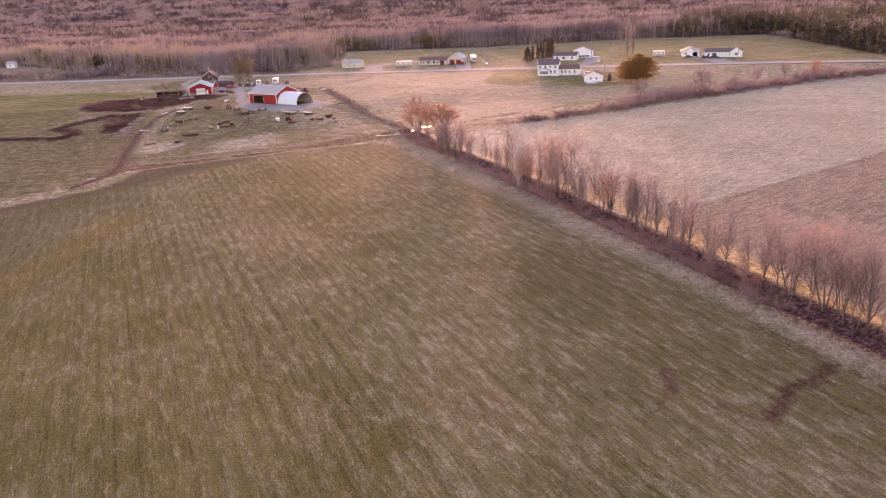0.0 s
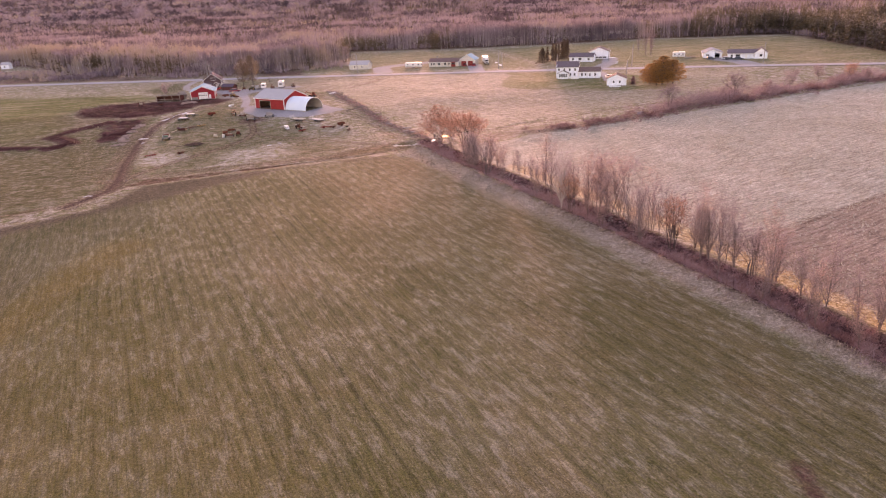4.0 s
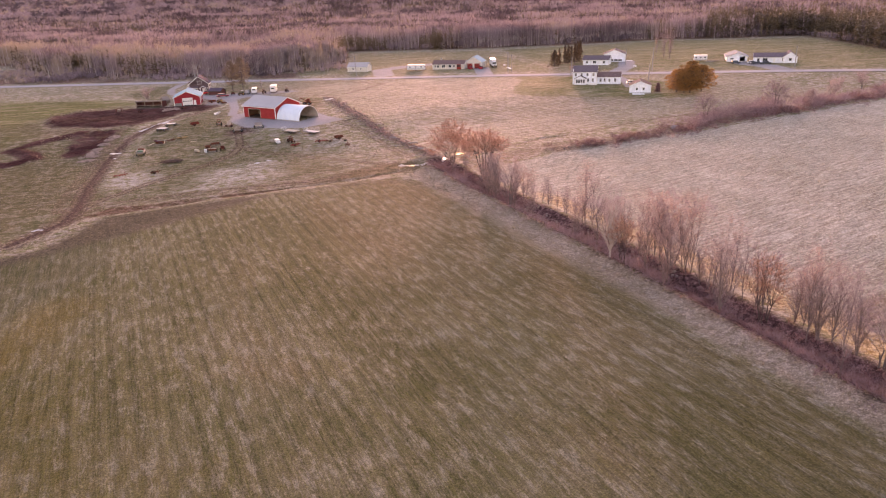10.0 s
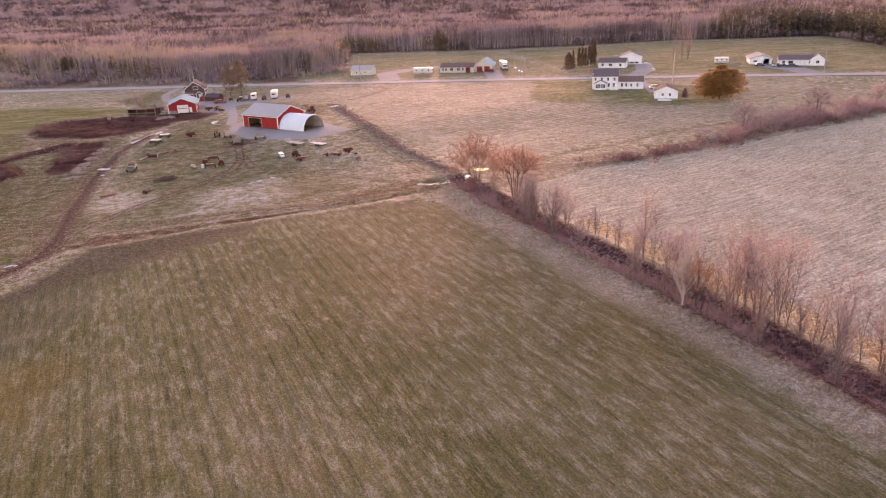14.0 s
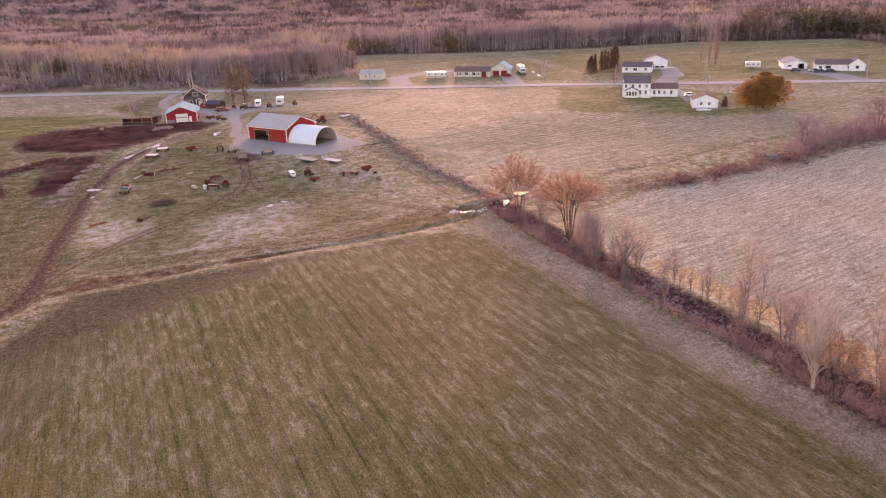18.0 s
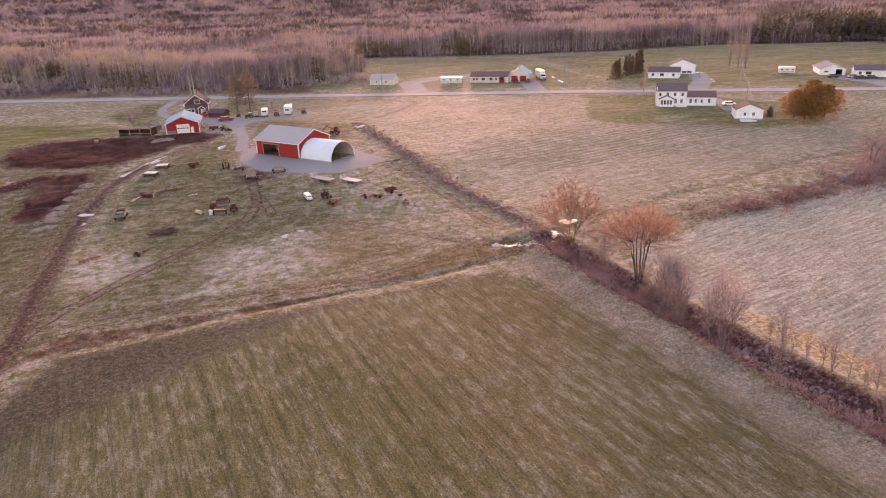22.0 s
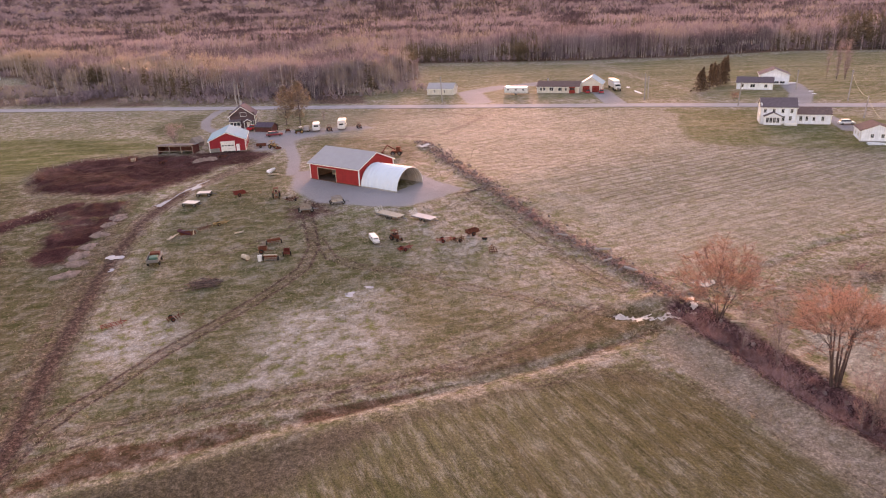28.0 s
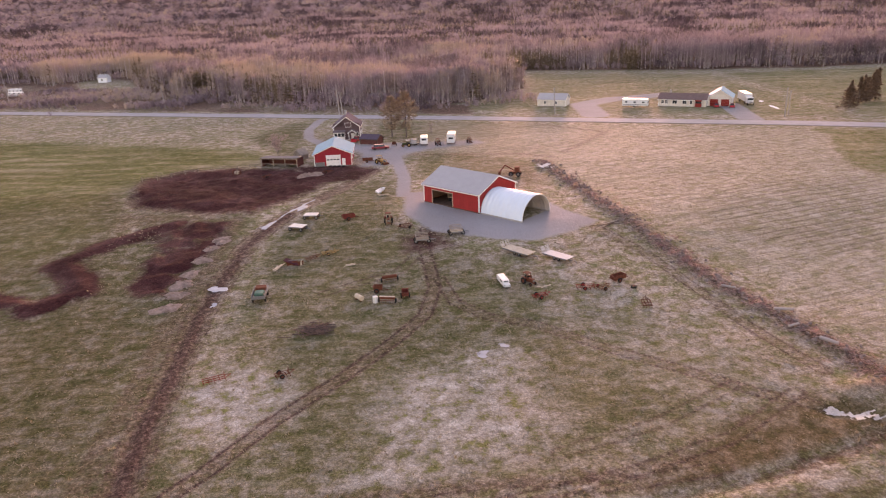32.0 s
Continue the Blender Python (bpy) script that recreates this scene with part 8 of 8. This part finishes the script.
def camper(x, y, turn, label, L=6.0, W=2.4, H=2.5, group="camper trailers"):
    e = thing("camper_trailer", x, y, turn, label, "camper", group)
    part("body", box((0, 0, 0.55 + H / 2), (L, W, H), 0.28), M_WHITE_PAINT, e)
    part("stripe", boxes(((0, -W / 2 - 0.005, 1.1), (L - 0.7, 0.02, 0.18)), ((0, W / 2 + 0.005, 1.1), (L - 0.7, 0.02, 0.18))), M_STEEL, e)
    for s in (-1, 1):
        for k in range(3):
            part("window", box((-L / 3 + L / 3 * k, s * (W / 2 + 0.005), 2.0), (0.8, 0.03, 0.5), 0.01), M_GLASS, e)
    for s in (-1, 1):
        part("end_window", box((s * (L / 2 + 0.005), 0, 2.0), (0.03, 1.3, 0.55), 0.01), M_GLASS, e)
    part("roof_vent", box((0.5, 0, 0.55 + H + 0.05), (0.7, 0.7, 0.2), 0.04), M_WHITE_TRIM, e)
    for s in (-1, 1):
        wheel(e, -0.2, s * (W / 2 - 0.2), 0.34, 0.2)
    part("hitch", rods(((L / 2 - 0.1, 0.6, 0.55), (L / 2 + 1.0, 0, 0.5), 0.05), ((L / 2 - 0.1, -0.6, 0.55), (L / 2 + 1.0, 0, 0.5), 0.05), ((L / 2 + 0.9, 0, 0.5), (L / 2 + 0.9, 0, 0), 0.04)), M_STEEL, e)
    return e


camper(63.3, 357.5, 75, "small white camper trailer in the farm yard", 4.8, 2.2, 2.1)
camper(71.3, 355.8, 70, "tall white camper trailer in the farm yard", 5.6, 2.4, 2.7)
camper(153.8, 392.6, -41, "long white camper trailer on the lawn across the road", 9.4, 2.5, 2.6)
camper(280.8, 323.0, -40, "white camper trailer beside the grey-roofed garage", 6.4, 2.5, 2.6)
flat_wagon(60.6, 358.6, 0, "small grey utility trailer in the yard row", 2.6, 1.6, 0.6, M_STEEL, rails=True, axles=(0,), name="utility_trailer", category="trailer")

camper(-108.5, 596, -28, "white camper trailer parked at the wood's edge", 7.2, 2.5, 2.5)
camper(-104.0, 580, -25, "low white camper trailer parked near the road", 8.0, 2.5, 2.1)
car(-112.0, 577, -30, M_WHITE_PAINT, "white car parked beside the camper trailers")
lorry = thing("box_lorry", 193.2, 381.2, -112, "white lorry with a tall box body on the gravel drive", "lorry")
part("cargo_box", box((-1.2, 0, 2.45), (9.5, 2.5, 2.8), 0.05), M_WHITE_PAINT, lorry)
part("cab", box((5.0, 0, 1.75), (2.2, 2.3, 2.2), 0.2), M_WHITE_PAINT, lorry)
part("windscreen", box((6.11, 0, 2.2), (0.04, 2.0, 0.75), 0.02), M_GLASS, lorry)
part("bonnet", box((6.5, 0, 1.2), (1.0, 1.7, 1.0), 0.15), M_WHITE_PAINT, lorry)
part("grille", box((7.02, 0, 1.1), (0.05, 1.1, 0.7)), M_STEEL, lorry)
part("chassis", box((0, 0, 0.8), (11.5, 1.0, 0.3)), M_STEEL, lorry)
for ax in (-4.6, -3.5, 2.8, 6.3):
    for s in (-1, 1):
        wheel(lorry, ax, s * 1.05, 0.5, 0.3)


def boat(x, y, turn, label, L=4.2, W=1.6, flip=False):
    e = thing("boat", x, y, turn, label, "boat")
    bm = bmesh.new()
    rows = []
    for i in range(9):
        t = i / 8
        w = W / 2 * (1 - t ** 3.0) + 0.02
        keel = 0.1 + 0.35 * t ** 3
        rows.append([bm.verts.new((-L / 2 + L * t, a, z)) for a, z in ((-w, 0.75), (-w * 0.75, keel + 0.2), (0, keel), (w * 0.75, keel + 0.2), (w, 0.75), (w * 0.85, 0.72), (0, keel + 0.15), (-w * 0.85, 0.72))])
    for a, b in zip(rows, rows[1:]):
        for k in range(8):
            bm.faces.new((a[k], a[(k + 1) % 8], b[(k + 1) % 8], b[k]))
    bm.faces.new(rows[0])
    bm.faces.new(rows[-1][::-1])
    if flip:
        bmesh.ops.scale(bm, vec=(1, 1, -1), verts=bm.verts)
        bmesh.ops.translate(bm, vec=(0, 0, 0.85), verts=bm.verts)
    bmesh.ops.recalc_face_normals(bm, faces=bm.faces)
    part("hull", bm, M_WHITE_PAINT, e)
    if not flip:
        part("thwart", boxes(((-0.5, 0, 0.6), (0.3, W * 0.8, 0.05)), ((0.6, 0, 0.6), (0.3, W * 0.75, 0.05))), M_PALE_WOOD, e)
    else:
        part("support", boxes(((-1.0, 0, 0.15), (0.15, W, 0.3)), ((1.0, 0, 0.15), (0.15, W * 0.8, 0.3))), M_WOOD, e)
    return e


boat(41.0, 308.6, 55, "small white boat on the grass beside the lane", 3.6, 1.5)
boat(190.0, 260.4, -40, "upturned white boat lying along the garage wall", 4.8, 1.7, True)
van = thing("van", 49.4, 251.0, -92, "old white van standing on the dry grass", "van")
part("body", box((-0.3, 0, 1.1), (3.0, 1.7, 1.45), 0.16), M_WHITE_PAINT, van)
part("bonnet", box((1.5, 0, 0.75), (0.9, 1.6, 0.75), 0.14), M_WHITE_PAINT, van)
part("windscreen", box((1.2, 0, 1.5), (0.06, 1.0, 0.3), 0.02, Matrix.Rotation(radians(-18), 4, "Y")), M_GLASS, van)
for sg in (-1, 1):
    part("side_window", box((0.5, sg * 0.86, 1.45), (0.8, 0.03, 0.4), 0.01), M_GLASS, van)
    part("headlight", box((1.95, sg * 0.6, 0.8), (0.05, 0.25, 0.16), 0.01), M_GLASS, van)
    for ax in (-1.2, 1.4):
        wheel(van, ax, sg * 0.78, 0.32, 0.2)
van.scale = (1.02, 0.68, 0.6)
part("bumper", box((1.98, 0, 0.45), (0.1, 1.6, 0.14), 0.02), M_STEEL, van)

wreck = thing("boom_loader", 74.0, 310.0, 150, "old rusty boom loader behind the barn", "loader")
part("chassis", box((0, 0, 0.9), (2.6, 1.5, 0.6), 0.06), M_RUST, wreck)
part("cab", box((-0.5, 0, 1.7), (1.1, 1.3, 1.1), 0.06), M_RUST, wreck)
part("boom", rods(((0.3, 0, 1.4), (2.4, 0.2, 2.6), 0.14), ((2.4, 0.2, 2.6), (3.6, 0.3, 1.0), 0.11)), M_WINE, wreck)
part("bucket", box((3.7, 0.3, 0.7), (0.6, 0.9, 0.7), 0.1), M_RUST, wreck)
for ax in (-0.9, 0.9):
    for s in (-1, 1):
        wheel(wreck, ax, s * 0.8, 0.55, 0.3)

feeder = thing("round_feeder", 9.0, 341.8, 0, "dark round hay feeder with pale bale remains in the mud", "feeder")
bm = bmesh.new()
for k in range(16):
    a, c = 6.2832 * k / 16, 6.2832 * (k + 1) / 16
    for z in (0.1, 0.6, 1.1):
        add_rod(bm, (1.1 * math.cos(a), 1.1 * math.sin(a), z), (1.1 * math.cos(c), 1.1 * math.sin(c), z), 0.04)
    add_rod(bm, (1.1 * math.cos(a), 1.1 * math.sin(a), 0), (1.1 * math.cos(a), 1.1 * math.sin(a), 1.1), 0.03)
part("ring", bm, M_RUST, feeder)
part("hay", box((0, 0, 0.45), (1.3, 1.2, 0.9), 0.3), M_PALE_WOOD, feeder)


harrow(16.2, 334.5, 30, M_RUST, "dark rusty implement sunk in the mud yard", 2.0, 1.4, 3, True, "cultivator", "cultivator")


# ---- fence of the yard ----
def fence(pts, gap, label, name="fence"):
    r = random.Random(9)
    e = thing(name, *pts[0], 0, label, "fence")
    o = Vector((pts[0][0], pts[0][1], ground_z(*pts[0])))
    tops = []
    for (ax, ay), (bx2, by2) in zip(pts, pts[1:]):
        k = max(1, int(math.hypot(bx2 - ax, by2 - ay) / gap))
        tops += [(ax + (bx2 - ax) * i / k, ay + (by2 - ay) * i / k) for i in range(k)]
    tops.append(pts[-1])
    prev = None
    for x, y in tops:
        b = Vector((x, y, ground_z(x, y))) - o
        t = b + Vector((r.gauss(0, 0.06), r.gauss(0, 0.06), 1.25))
        part("post", rods((b - Vector((0, 0, 0.3)), t, 0.075)), M_WOOD, e)
        if prev:
            for z in (0.55, 1.05):
                part("rail", rods((prev + Vector((0, 0, z)), b + Vector((0, 0, z)), 0.03)), M_DARK_WOOD, e)
        prev = b
    return e


fence([(15.4, 346.0), (6, 347), (-4, 346.5), (-14, 342)], 3.0, "grey post and rail fence behind the mud yard")

# small grey cargo trailer between the tractor and the campers
cargo = thing("cargo_trailer", 60.4, 358.6, 75, "small silver-grey box trailer parked in the farm yard", "trailer")
part("box_body", box((0, 0, 1.15), (2.6, 1.7, 1.3), 0.06), M_STEEL, cargo)
part("rear_door", box((-1.32, 0, 1.15), (0.04, 1.5, 1.1), 0.01), M_METAL_ROOF, cargo)
part("drawbar", rods(((1.3, 0, 0.5), (2.3, 0, 0.5), 0.05)), M_STEEL, cargo)
for s in (-1, 1):
    wheel(cargo, -0.1, s * 0.9, 0.33, 0.2)
# loose pale planks and sheet at the head of the stone row
sheet = thing("roof_sheet", 84.2, 315.4, 35, "pale bent metal sheet lying at the end of the stone row", "metal sheet", lift=0.15)
part("sheet", slab([(-2.0, -0.6, 0.1), (2.0, -0.5, 0.25), (2.0, 0.6, 0.45), (-2.0, 0.6, 0.2)], 0.04), M_BLEACHED, sheet)
